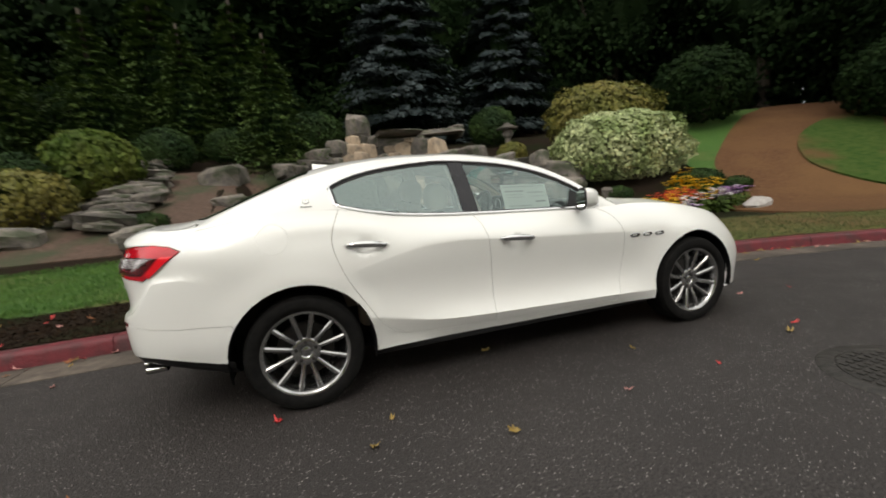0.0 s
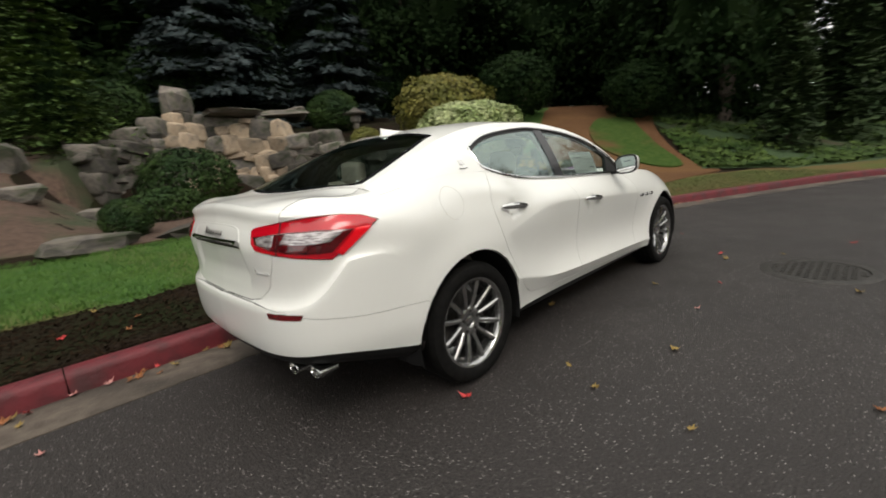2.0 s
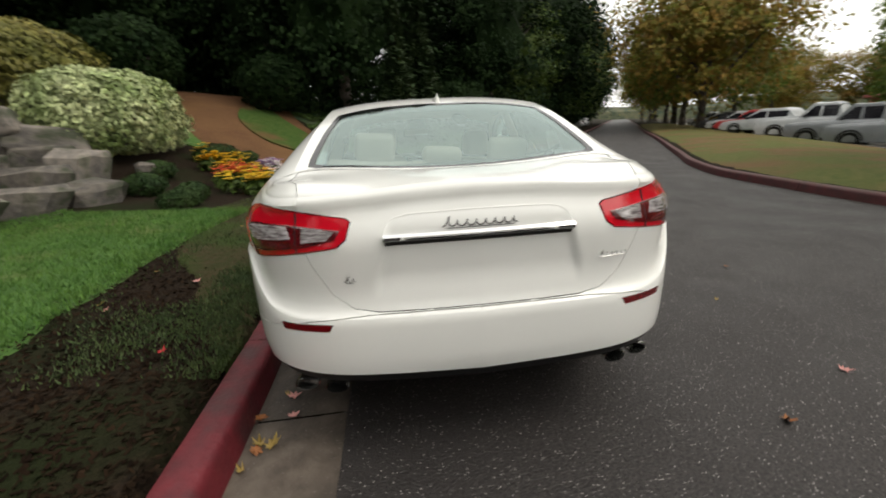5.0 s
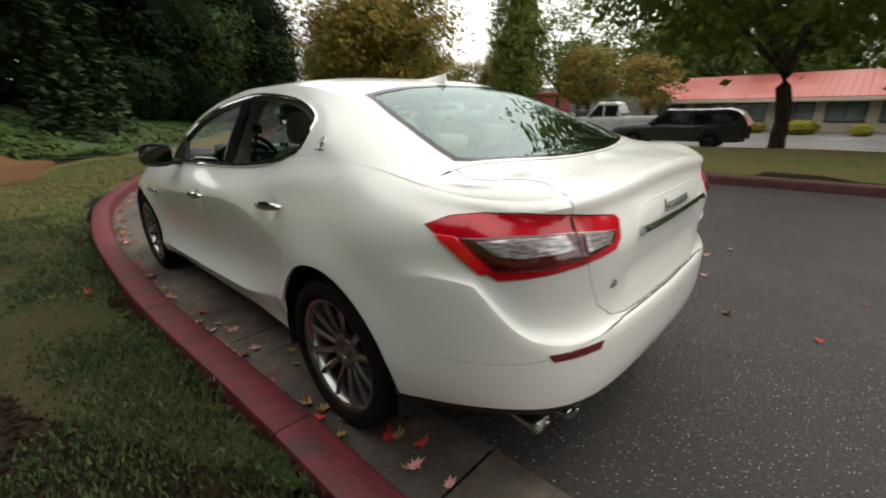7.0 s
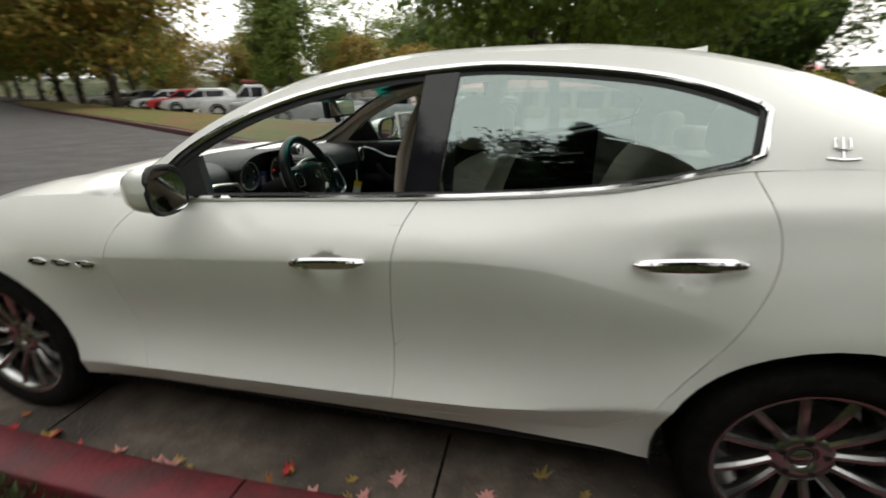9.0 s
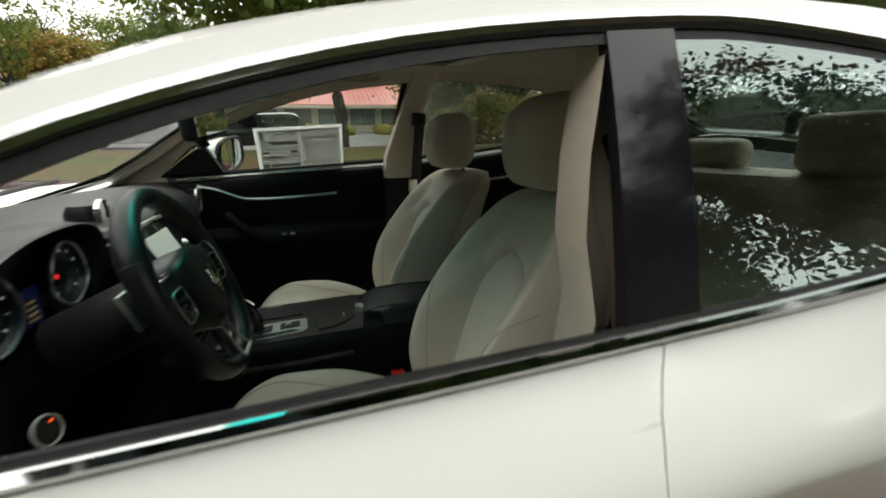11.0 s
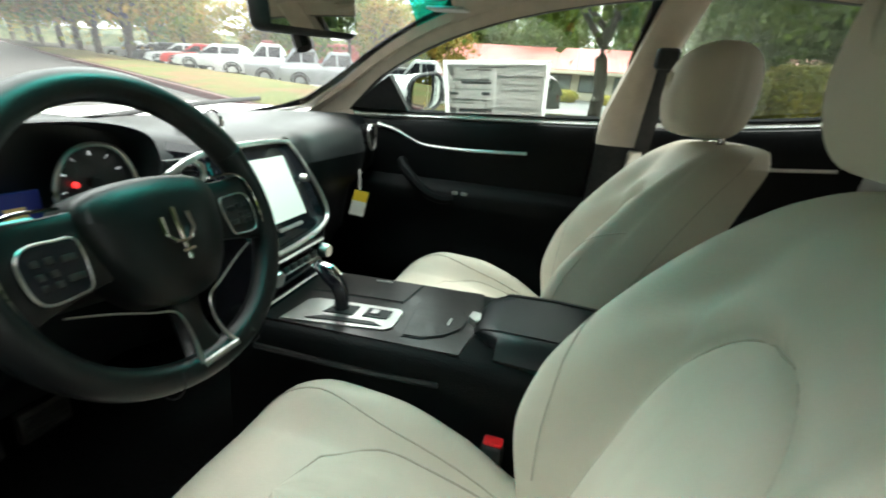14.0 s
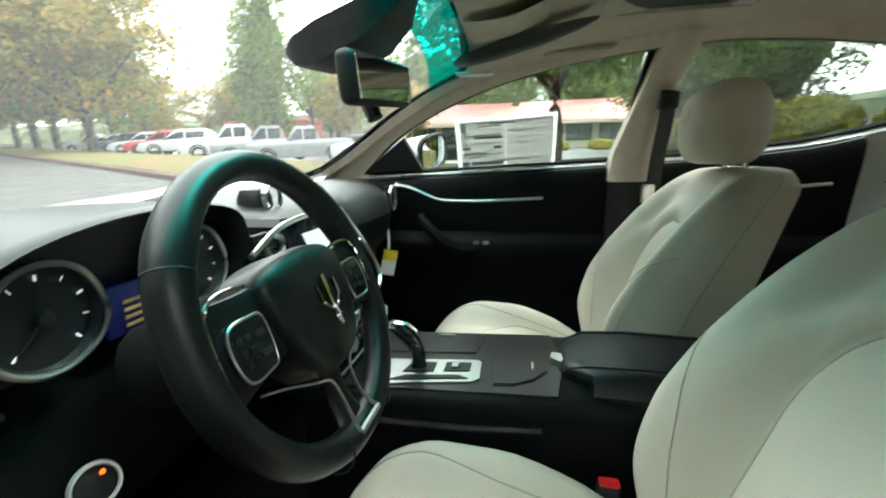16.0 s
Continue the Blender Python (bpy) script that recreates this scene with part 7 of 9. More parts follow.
b.faces.new(vs[0])
b.faces.new(vs[-1])
tube(b, [(0.275, 0.05, 1.215), (0.30, 0.04, 1.27)], 0.014, 8)
bmesh.ops.recalc_face_normals(b, faces=b.faces)
mirror_mount = part("mirror_mount", b, BLACK, rv, "black sensor housing")
b = bmesh.new()
rows = []
for x, w, z in ((0.20, 0.05, 0), (0.17, 0.10, 0.012), (0.08, 0.115, 0.022), (-0.02, 0.10, 0.022), (-0.10, 0.06, 0.014), (-0.14, 0.02, 0.004)):
    rows.append([roof_at(-x, (0.35 - 0.25 * (0.1 - x) - 0.6 * w * q) / YR(x)) + Vector((0, 0, -0.062 - z * (1 - abs(q) ** 3))) for q in (-1, -0.8, -0.4, 0, 0.4, 0.8, 1)])
skin(b, rows)
bmesh.ops.recalc_face_normals(b, faces=b.faces)
oc = part("overhead_console", b, BLACK, car, "black overhead console")
b = bmesh.new()
box(b, (0.10, -0.40, 1.318), (0.19, -0.33, 1.325), 0.003)
part("reading_lamp", b, SATIN, oc, "satin lamp surround")
b = bmesh.new()
box(b, (-0.44, -0.41, 1.4485), (-0.155, 0.41, 1.4525), 0.002)
part("sunroof_blind", b, BLACK, car, "dark sunroof panel")
b = bmesh.new()
box(b, (-0.492, -0.40, 1.440), (-0.442, 0.40, 1.450), 0.004)
part("sunroof_edge", b, SATIN, car, "pale metal edge of the sunroof")
b = bmesh.new()
tube(b, [(-0.155, 0.415, 1.447), (-0.155, -0.415, 1.447), (-0.497, -0.415, 1.447), (-0.497, 0.415, 1.447)], 0.009, 6, closed=True)
part("sunroof_frame", b, LINER, car)
for sg in (1, -1):
    b = bmesh.new()
    rows = []
    for y in [0.10 + 0.42 * i / 10 for i in range(11)]:
        rows.append([roof_at(-x, y / YR(x)) + Vector((0, 0, -0.046 - 0.014 * math.sin(math.pi * k / 6))) for k, x in enumerate([0.14 - 0.17 * i / 6 for i in range(7)])])
    skin(b, [[Vector((p.x, p.y * sg, p.z)) for p in r] for r in rows])
    bmesh.ops.recalc_face_normals(b, faces=b.faces)
    part("sun_visor", b, LINER, car, "beige sun visor")
    b = bmesh.new()
    p0 = [green_at(u, 1.40) for u in (0.02, 0.06, 0.20, 0.24)]
    tube(b, catmull([Vector((p.x, sg * (p.y - d), 1.40 - 0.01 + (0.012 if i in (0, 3) else 0))) for i, (p, d) in enumerate(zip(p0, (0.035, 0.06, 0.06, 0.035)))], 4), 0.011, 6)
    part("ceiling_grip", b, LINER, car, "beige ceiling grip")

# Teal shade band along the windscreen's top, inside the glass.
band = [[roof_at(-0.13 - 0.085 * v * v - f * 0.125, v) + Vector((0, 0, -0.007)) for v in [0.965 - 1.93 * i / 24 for i in range(25)]] for f in (0, 0.33, 0.67, 1)]
b = bmesh.new()
skin(b, band)
part("sun_band", b, TEALBAND, car, "teal shade band of the windscreen")

# Price sheet on the passenger window, and the tag on the glove box.
sheet_thing = thing("window_sticker", "white printed price sheet stuck inside the passenger window", "sticker")


def pane_pt(x, z, off):
    p = green_at(-x, z)
    return Vector((p.x, -(p.y - off), p.z))


def on_sheet(name, a0, a1, b0, b1, off, material, label=""):
    """A patch of the sheet: a runs from front to back, b from the bottom up."""
    b = bmesh.new()
    rows = []
    for i in range(7):
        a = a0 + (a1 - a0) * i / 6
        x = 0.262 - 0.352 * a
        row = []
        for j in range(5):
            q = b0 + (b1 - b0) * j / 4
            row.append(pane_pt(x, 1.030 + 0.016 * a + 0.182 * q, off))
        rows.append(row)
    skin(b, rows[::-1])
    bmesh.ops.solidify(b, geom=b.faces[:], thickness=0.0006)
    return part(name, b, material, sheet_thing, label)


on_sheet("sheet", 0, 1, 0, 1, 0.012, PAPER)
on_sheet("pale_panel", 0.04, 0.50, 0.05, 0.94, 0.0135, mat("sheet_grey", (0.58, 0.58, 0.57), (0.55, 0.55, 0.54), rough=0.7, scale=20))
thin(bpy.data.materials["sheet_grey"], 0.5)
on_sheet("pale_panel", 0.51, 0.97, 0.05, 0.94, 0.0135, bpy.data.materials["sheet_grey"])
for a0, a1, b0, b1, m_ in ((0.22, 0.46, 0.83, 0.855, PRINT), (0.34, 0.60, 0.875, 0.895, PRINT), (0.18, 0.47, 0.60, 0.645, PRINT), (0.18, 0.47, 0.66, 0.68, PRINTPALE), (0.06, 0.48, 0.50, 0.512, PRINTPALE), (0.06, 0.14, 0.40, 0.45, PRINT), (0.38, 0.46, 0.40, 0.46, PRINT), (0.06, 0.48, 0.30, 0.315, PRINTPALE), (0.06, 0.30, 0.24, 0.26, PRINTPALE), (0.15, 0.48, 0.08, 0.15, PRINT), (0.06, 0.10, 0.74, 0.90, PRINTPALE), (0.05, 0.12, 0.06, 0.16, PRINT)):
    on_sheet("print_bar", a0, a1, b0, b1, 0.0148, m_)
for a0, a1, b0, b1, m_ in ((0.04, 0.96, 0.90, 0.93, PRINTPALE), (0.52, 0.94, 0.72, 0.76, PRINT), (0.55, 0.94, 0.60, 0.62, PRINTPALE), (0.55, 0.90, 0.50, 0.52, PRINTPALE), (0.08, 0.45, 0.66, 0.70, PRINTPALE), (0.08, 0.40, 0.52, 0.54, PRINTPALE), (0.08, 0.30, 0.30, 0.36, PRINT), (0.40, 0.92, 0.16, 0.20, PRINTPALE)):
    on_sheet("print_bar", a0, a1, b0, b1, 0.0098, m_)
tag = thing("hanging_tag", "small yellow and white card tag on a white strap", "tag")
b = bmesh.new()
TM = Matrix.Translation((0.453, -0.526, 0.735)) @ Matrix.Rotation(radians(-62), 4, "Z") @ Matrix.Rotation(radians(12), 4, "X")
box(b, (-0.001, -0.024, 0.0), (0.001, 0.024, 0.036), 0.0, m=TM)
part("yellow_half", b, YELLOW, tag)
b = bmesh.new()
box(b, (-0.001, -0.024, -0.05), (0.001, 0.024, 0.0), 0.0, m=TM)
part("white_half", b, PAPER, tag)
b = bmesh.new()
tube(b, [(0.453, -0.527, 0.775), (0.450, -0.520, 0.81), (0.45, -0.512, 0.845)], 0.004, 5, flat=0.5)
part("strap", b, PAPER, tag, "white strap")


# The cabin furniture is tilted to fit the camera's view through the driver's window.
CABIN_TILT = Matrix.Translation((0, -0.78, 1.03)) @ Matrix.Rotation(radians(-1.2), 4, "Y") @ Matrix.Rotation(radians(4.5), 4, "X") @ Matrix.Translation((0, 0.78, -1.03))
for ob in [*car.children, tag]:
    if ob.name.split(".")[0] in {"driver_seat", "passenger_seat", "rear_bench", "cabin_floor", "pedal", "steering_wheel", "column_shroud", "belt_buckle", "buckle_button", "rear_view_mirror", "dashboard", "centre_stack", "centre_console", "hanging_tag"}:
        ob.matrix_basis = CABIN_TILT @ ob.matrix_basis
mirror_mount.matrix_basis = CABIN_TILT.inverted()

# ---- trees and shrubs ----
def leaf_mat(name, a, b, var=0.35, rough=0.55, thin=0.0, spec=0.2):
    m = mat(name, a, b, rough=rough, scale=0.9, per_island=var, spec=spec)
    if thin:
        nt, n = m.node_tree, m.node_tree.nodes
        p = n["Principled BSDF"]
        tl, mx = n.new("ShaderNodeBsdfTranslucent"), n.new("ShaderNodeMixShader")
        out = [k for k in n if k.bl_idname == "ShaderNodeOutputMaterial"][0]
        mx.inputs[0].default_value = thin
        nt.links.new(p.inputs["Base Color"].links[0].from_socket, tl.inputs[0])
        nt.links.new(p.outputs[0], mx.inputs[1])
        nt.links.new(tl.outputs[0], mx.inputs[2])
        nt.links.new(mx.outputs[0], out.inputs["Surface"])
    return m


BARK = mat("bark", (0.035, 0.027, 0.02), (0.07, 0.055, 0.042), rough=0.9, scale=14, bump=0.8, bump_scale=22, stretch=(1, 1, 0.25))
# Dark foliage, taken near black to put the wood's own shade into it.
LEAF_DARK = leaf_mat("shaded_forest_leaves", (0.0050, 0.0125, 0.0036), (0.0125, 0.0245, 0.0068), rough=0.75, spec=0.06)
LEAF_MID = leaf_mat("mid_green_leaves", (0.045, 0.082, 0.013), (0.085, 0.118, 0.022), thin=0.25)
LEAF_WEEP = leaf_mat("grey_green_needles", (0.026, 0.046, 0.018), (0.048, 0.072, 0.028))
LEAF_LIGHT = leaf_mat("light_green_leaves", (0.08, 0.135, 0.022), (0.145, 0.17, 0.034), thin=0.45)
LEAF_AUTUMN = leaf_mat("autumn_leaves", (0.14, 0.165, 0.025), (0.27, 0.155, 0.035), 0.4, thin=0.4)
LEAF_SPRUCE = leaf_mat("blue_spruce_needles", (0.0105, 0.0165, 0.0165), (0.036, 0.050, 0.052))
LEAF_SHADE = leaf_mat("shade_tree_leaves", (0.085, 0.135, 0.022), (0.15, 0.19, 0.036), thin=0.5)
LEAF_FIR = leaf_mat("fir_needles", (0.032, 0.062, 0.014), (0.075, 0.115, 0.026))
LEAF_YEW = leaf_mat("dark_evergreen_leaves", (0.013, 0.030, 0.0085), (0.036, 0.062, 0.016), spec=0.1)
LEAF_VARIEG = leaf_mat("variegated_leaves", (0.16, 0.22, 0.07), (0.42, 0.45, 0.24), 0.4)
LEAF_YELLOW = leaf_mat("yellow_green_leaves", (0.20, 0.20, 0.02), (0.34, 0.28, 0.03), 0.4, thin=0.35)
LEAF_OLIVE = leaf_mat("olive_leaves", (0.09, 0.10, 0.02), (0.15, 0.13, 0.03))


def leaf(bm, p, n, size, rnd, long=1.6):
    """One pointed leaf, folded along its rib."""
    n = n.normalized()
    t = n.orthogonal().normalized()
    t.rotate(Matrix.Rotation(rnd.random() * math.tau, 3, n))
    s = n.cross(t)
    a, b = p - t * size * long * 0.5, p + t * size * long * 0.5
    l, r = p + s * size * 0.5 - n * size * 0.12, p - s * size * 0.5 - n * size * 0.12
    v = [bm.verts.new(q) for q in (a, l, b, r)]
    bm.faces.new(v)


def crown(rnd, centre, radii, clumps, leaves, size, drop=0.0, shell=0.55):
    """Many leaves in uneven clumps round a centre, with gaps between them."""
    bm = bmesh.new()
    c, r = Vector(centre), Vector(radii)
    for _ in range(clumps):
        d = Vector((rnd.gauss(0, 1), rnd.gauss(0, 1), rnd.gauss(0, 1) + 0.15)).normalized()
        k = shell + (1.05 - shell) * rnd.random() ** 0.7
        q = c + Vector((d.x * r.x, d.y * r.y, d.z * r.z)) * k
        cr = 0.24 * (r.x + r.y + r.z) / 3 * (0.5 + rnd.random())
        for _ in range(leaves):
            e = Vector((rnd.gauss(0, 0.5), rnd.gauss(0, 0.5), rnd.gauss(0, 0.32)))
            p = q + e * cr - Vector((0, 0, drop * rnd.random() * cr))
            leaf(bm, p, (d * 0.6 + Vector((rnd.gauss(0, 0.6), rnd.gauss(0, 0.6), 0.7))), size * (0.6 + 0.8 * rnd.random()), rnd)
    return bm


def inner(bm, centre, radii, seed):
    """A solid lumpy blob behind a crown's leaves: blocks sky gaps and stands in for inner shade."""
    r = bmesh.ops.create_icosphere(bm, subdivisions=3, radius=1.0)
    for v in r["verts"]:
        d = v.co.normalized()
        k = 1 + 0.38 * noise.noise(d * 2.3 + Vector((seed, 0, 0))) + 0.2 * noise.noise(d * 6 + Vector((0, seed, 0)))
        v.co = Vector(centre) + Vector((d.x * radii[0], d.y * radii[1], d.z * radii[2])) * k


def limbs(rnd, height, radius, fork, count, spread, lean=0.05):
    bm = bmesh.new()
    top = [Vector((0, 0, -0.3))]
    for i in range(1, 7):
        top.append(Vector((rnd.gauss(0, lean) * i, rnd.gauss(0, lean) * i, height * i / 6)))
    pts = catmull(top, 3)
    tube(bm, pts, lambda k: radius * (1.25 - k * 1.1) + (0.35 * radius if k < 0.04 else 0), 9)
    for _ in range(count):
        k = fork + (0.9 - fork) * rnd.random()
        o = pts[int(k * (len(pts) - 1))]
        a = rnd.random() * math.tau
        d = Vector((math.cos(a), math.sin(a), 0.5 + 0.6 * rnd.random()))
        l = spread * (0.6 + 0.5 * rnd.random()) * (1.15 - 0.6 * k)
        r0 = radius * (1.1 - k) * 0.6 + 0.015
        tube(bm, catmull([o, o + d * l * 0.4, o + d * l * 0.75 + Vector((0, 0, 0.1 * l)), o + d * l + Vector((rnd.gauss(0, 0.1), rnd.gauss(0, 0.1), 0.05 * l))], 3), lambda q, r0=r0: r0 * (1 - 0.8 * q), 6)
    return bm


def broad_tree(name, seed, height, radius, crown_r, crown_c, material, clumps, leaves, size, label, fork=0.3, arms=9, spread=None, dense=0.0):
    rnd = random.Random(seed)
    t = thing(name, label, "tree")
    part("trunk", limbs(rnd, height * 0.8, radius, fork, arms, spread or crown_r[0] * 0.9), BARK, t)
    bc = crown(rnd, crown_c, crown_r, clumps, leaves, size)
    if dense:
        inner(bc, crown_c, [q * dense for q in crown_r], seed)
    part("crown", bc, material, t, smooth=False)
    return t


def conifer(name, seed, height, base_r, material, label, tiers=16, sprays=11, size=0.16, droop=0.25, first=0.06, needles=16, flat=1.0):
    """A tiered conifer: drooping boughs, each hung with flat sprays of needles."""
    rnd = random.Random(seed)
    t = thing(name, label, "conifer tree")
    bt = bmesh.new()
    tube(bt, [(0, 0, -0.3), (0, 0, height * 0.5), (0, 0, height)], lambda k: 0.05 + 0.018 * height * (1 - k), 8)
    bc = bmesh.new()
    for i in range(tiers):
        k = first + (1 - first) * (i / tiers) ** 0.9
        z, r = height * k, base_r * (1 - k) ** 0.8 + 0.05
        n = max(4, int(sprays * (1 - 0.55 * k)))
        for j in range(n):
            a = math.tau * (j + rnd.random() * 0.7) / n + i
            l = r * (0.75 + 0.4 * rnd.random())
            d = Vector((math.cos(a), math.sin(a), 0))
            z = height * k + rnd.gauss(0, 0.28 * height / tiers) * (1 - flat)
            s = Vector((-d.y, d.x, 0))
            for q in range(needles):
                f = (q + 0.7 + rnd.random() * 0.6) / needles
                wid = 0.34 * l * (1 - f * 0.75)
                p = Vector((0, 0, z)) + d * l * f - Vector((0, 0, droop * l * f * f * 1.6 - 0.10 * l * f))
                for w in (-1, 0, 1):
                    off = s * (w * wid * (0.4 + 0.5 * rnd.random())) - Vector((0, 0, abs(w) * 0.05 * l))
                    leaf(bc, p + off + Vector((0, 0, rnd.gauss(0, 0.03 * l * flat))), Vector((rnd.gauss(0, 0.35), rnd.gauss(0, 0.35), 1)) + d * (1.1 * (1 - flat)), size * (0.7 + 0.6 * rnd.random()), rnd, 2.6)
    # Solid dark blob that puts the crown's inner shade into colour.
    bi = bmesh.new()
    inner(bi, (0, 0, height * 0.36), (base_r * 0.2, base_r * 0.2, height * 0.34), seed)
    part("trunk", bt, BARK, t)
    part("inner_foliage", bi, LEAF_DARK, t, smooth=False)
    part("crown", bc, material, t, smooth=False)
    return t


def shrub(name, seed, radii, material, leaves, size, label, boxy=0.0, core=True):
    """A clipped or loose bush: stems, a dark inside, and a skin of single leaves."""
    rnd = random.Random(seed)
    t = thing(name, label, "bush")
    r = Vector(radii)
    bs = bmesh.new()
    for _ in range(7):
        a = rnd.random() * math.tau
        tube(bs, [(0.1 * math.cos(a), 0.1 * math.sin(a), -0.1), (0.45 * r.x * math.cos(a), 0.45 * r.y * math.sin(a), r.z * 0.9), (0.7 * r.x * math.cos(a), 0.7 * r.y * math.sin(a), r.z * 1.4)], lambda k: 0.03 * (1.1 - k), 5)
    part("woody_stem", bs, BARK, t)
    b = bmesh.new()
    for _ in range(leaves):
        d = Vector((rnd.gauss(0, 1), rnd.gauss(0, 1), rnd.gauss(0, 1) + 0.25)).normalized()
        if boxy:
            m = max(abs(d.x), abs(d.y), abs(d.z))
            d = d.lerp(d / m * 0.86, boxy)
        k = 1 + 0.13 * noise.noise(d * 3.1 + Vector((seed, 0, 0))) + 0.06 * noise.noise(d * 9 + Vector((seed, 4, 0)))
        k *= 1 - 0.22 * rnd.random() ** 2
        p = Vector((d.x * r.x, d.y * r.y, d.z * r.z)) * k + Vector((0, 0, r.z * 0.92))
        if p.z < 0.02:
            continue
        leaf(b, p, d + Vector((rnd.gauss(0, 0.45), rnd.gauss(0, 0.45), rnd.gauss(0, 0.4) + 0.2)), size * (0.6 + 0.8 * rnd.random()), rnd)
    part("foliage", b, material, t, smooth=False)
    return t


def put(ob, x, y, turn=0.0, scale=1.0, sink=0.05):
    ob.matrix_world = pose(x, y, ground_z(x, y) - sink, 0, 0, turn) @ Matrix.Diagonal((scale, scale, scale, 1))
    return ob


def again(ob, x, y, turn, scale, sink=0.05):
    c = copy_thing(ob, Matrix())
    return put(c, x, y, turn, scale, sink)


rnd = random.Random(11)
hedge = put(shrub("variegated_hedge", 3, (2.1, 1.35, 1.02), LEAF_VARIEG, 10000, 0.075, "clipped pale green variegated hedge on the bank", boxy=0.3), 7.45, 6.7)
olive = put(shrub("olive_bush", 4, (2.2, 1.5, 1.25), LEAF_OLIVE, 9000, 0.085, "rounded olive and bronze bush behind the hedge", boxy=0.15), 9.1, 9.4)
spruce = put(conifer("blue_spruce", 5, 11.5, 4.4, LEAF_SPRUCE, "large blue-grey spruce with drooping tiers", tiers=13, sprays=20, size=0.15, needles=30, droop=0.15, flat=0.35), 4.2, 19.0)
put(conifer("blue_spruce", 6, 12.5, 3.0, LEAF_SPRUCE, "tall dark blue spruce behind the wall", tiers=15, sprays=16, size=0.14, needles=24, droop=0.15, flat=0.35), 9.4, 17.5)
fir = put(conifer("garden_fir", 7, 4.6, 1.9, LEAF_FIR, "young green fir beside the waterfall", tiers=17, sprays=13, size=0.075, droop=0.18, first=0.02, needles=15), -2.0, 12.9)
put(shrub("rhododendron", 8, (1.15, 1.1, 0.95), LEAF_LIGHT, 4500, 0.10, "light green rhododendron beside the cascade"), -6.6, 10.6)
shrub_a = put(shrub("bronze_shrub", 9, (1.2, 1.0, 0.7), LEAF_OLIVE, 3500, 0.08, "low bronze green shrub on the bank"), -7.3, 8.2)
weeper = put(shrub("weeping_shrub", 10, (1.2, 0.9, 0.85), LEAF_YEW, 6000, 0.06, "dark green weeping shrub before the waterfall"), 0.1, 10.2)
low_yew = put(shrub("low_yew", 12, (0.8, 0.6, 0.4), LEAF_YEW, 2500, 0.05, "low spreading evergreen on the bank"), -0.9, 8.6)
put(shrub("golden_shrub", 13, (0.55, 0.5, 0.42), LEAF_OLIVE, 2200, 0.06, "small golden shrub on top of the stone wall"), 5.9, 10.4)
for i, (x, y, k) in enumerate(((-0.6, 15.4, 1.1), (-10.5, 11.5, 1.5), (6.8, 13.8, 1.0), (-5.6, 13.6, 0.9), (-3.6, 14.6, 0.8))):
    again(weeper, x, y, 50 * i, k)
for i, (x, y, k) in enumerate(((-5.2, 16.4, 1.15), (-8.0, 15.6, 1.2), (-10.6, 14.4, 1.25), (-6.6, 18.8, 1.7), (-3.4, 18.6, 1.5), (-12, 16.5, 1.5))):
    again(fir, x, y, 70 * i, k)

for i, (x, y, k) in enumerate(((-4.6, 7.4, 0.5), (-8.9, 9.9, 0.5), (-1.9, 6.9, 0.45), (0.9, 7.6, 0.5), (-9.6, 8.4, 0.5), (-7.9, 9.6, 0.9), (1.8, 9.6, 0.6))):
    again((low_yew, shrub_a, weeper)[i % 3], x, y, 47 * i, k)

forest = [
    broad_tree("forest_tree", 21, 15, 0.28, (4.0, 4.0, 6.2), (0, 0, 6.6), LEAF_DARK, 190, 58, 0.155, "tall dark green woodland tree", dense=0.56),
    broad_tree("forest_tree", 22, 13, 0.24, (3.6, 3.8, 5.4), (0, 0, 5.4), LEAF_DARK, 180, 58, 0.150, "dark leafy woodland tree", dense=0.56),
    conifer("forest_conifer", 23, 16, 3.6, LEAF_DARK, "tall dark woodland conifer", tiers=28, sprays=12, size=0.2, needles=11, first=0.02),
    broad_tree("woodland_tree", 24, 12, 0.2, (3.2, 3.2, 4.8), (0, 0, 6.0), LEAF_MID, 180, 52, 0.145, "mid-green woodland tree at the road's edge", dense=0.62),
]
spots = []
for i in range(15):
    spots.append((-22 + 4.2 * i + rnd.uniform(-1, 1), 24 + rnd.uniform(-2.0, 2.0), i % 3))
for i in range(14):
    spots.append((-28 + 5.0 * i + rnd.uniform(-1, 1), 31 + rnd.uniform(-3, 3), (i + 1) % 3))
# Lighter leaves from the fifth tree on put the wood's lit side into colour.
for i in range(22):
    x = 15 + 4.2 * i
    spots.append((x + rnd.uniform(-1, 1), KL(x) + 7.0 + 0.55 * max(0, 26 - x) + rnd.uniform(-1.2, 1.2), 3 if i >= 4 and i % 4 != 1 else i % 3))
for i in range(16):
    x = 20 + 6 * i
    spots.append((x + rnd.uniform(-2, 2), KL(x) + 15 + rnd.uniform(-2, 2), i % 3))
# Trees behind the car, out of view, added for reflections.
for i in range(7):
    spots.append((-16 - 6 * i, 8 + rnd.uniform(0, 3), i % 3))
used = set()
spots = [q for q in spots if not within(GARDEN_PATH, q[0], q[1])]
for i, (x, y, k) in enumerate(spots):
    if k in used:
        again(forest[k], x, y, rnd.uniform(0, 360), rnd.uniform(0.85, 1.25) * (1.45 if i < 29 else 1.0))
    else:
        used.add(k)
        put(forest[k], x, y, rnd.uniform(0, 360), 1.0)
for i, (x, y, s_) in enumerate(((22, 13, 1.15), (26.5, 17, 1.3), (18, 19.5, 1.3), (31, 12, 1.2), (14.5, 22, 1.35), (36, 17, 1.3), (23, 22, 1.5))):
    again(forest[i % 2], x, y, 83 * i, s_, 1.2)
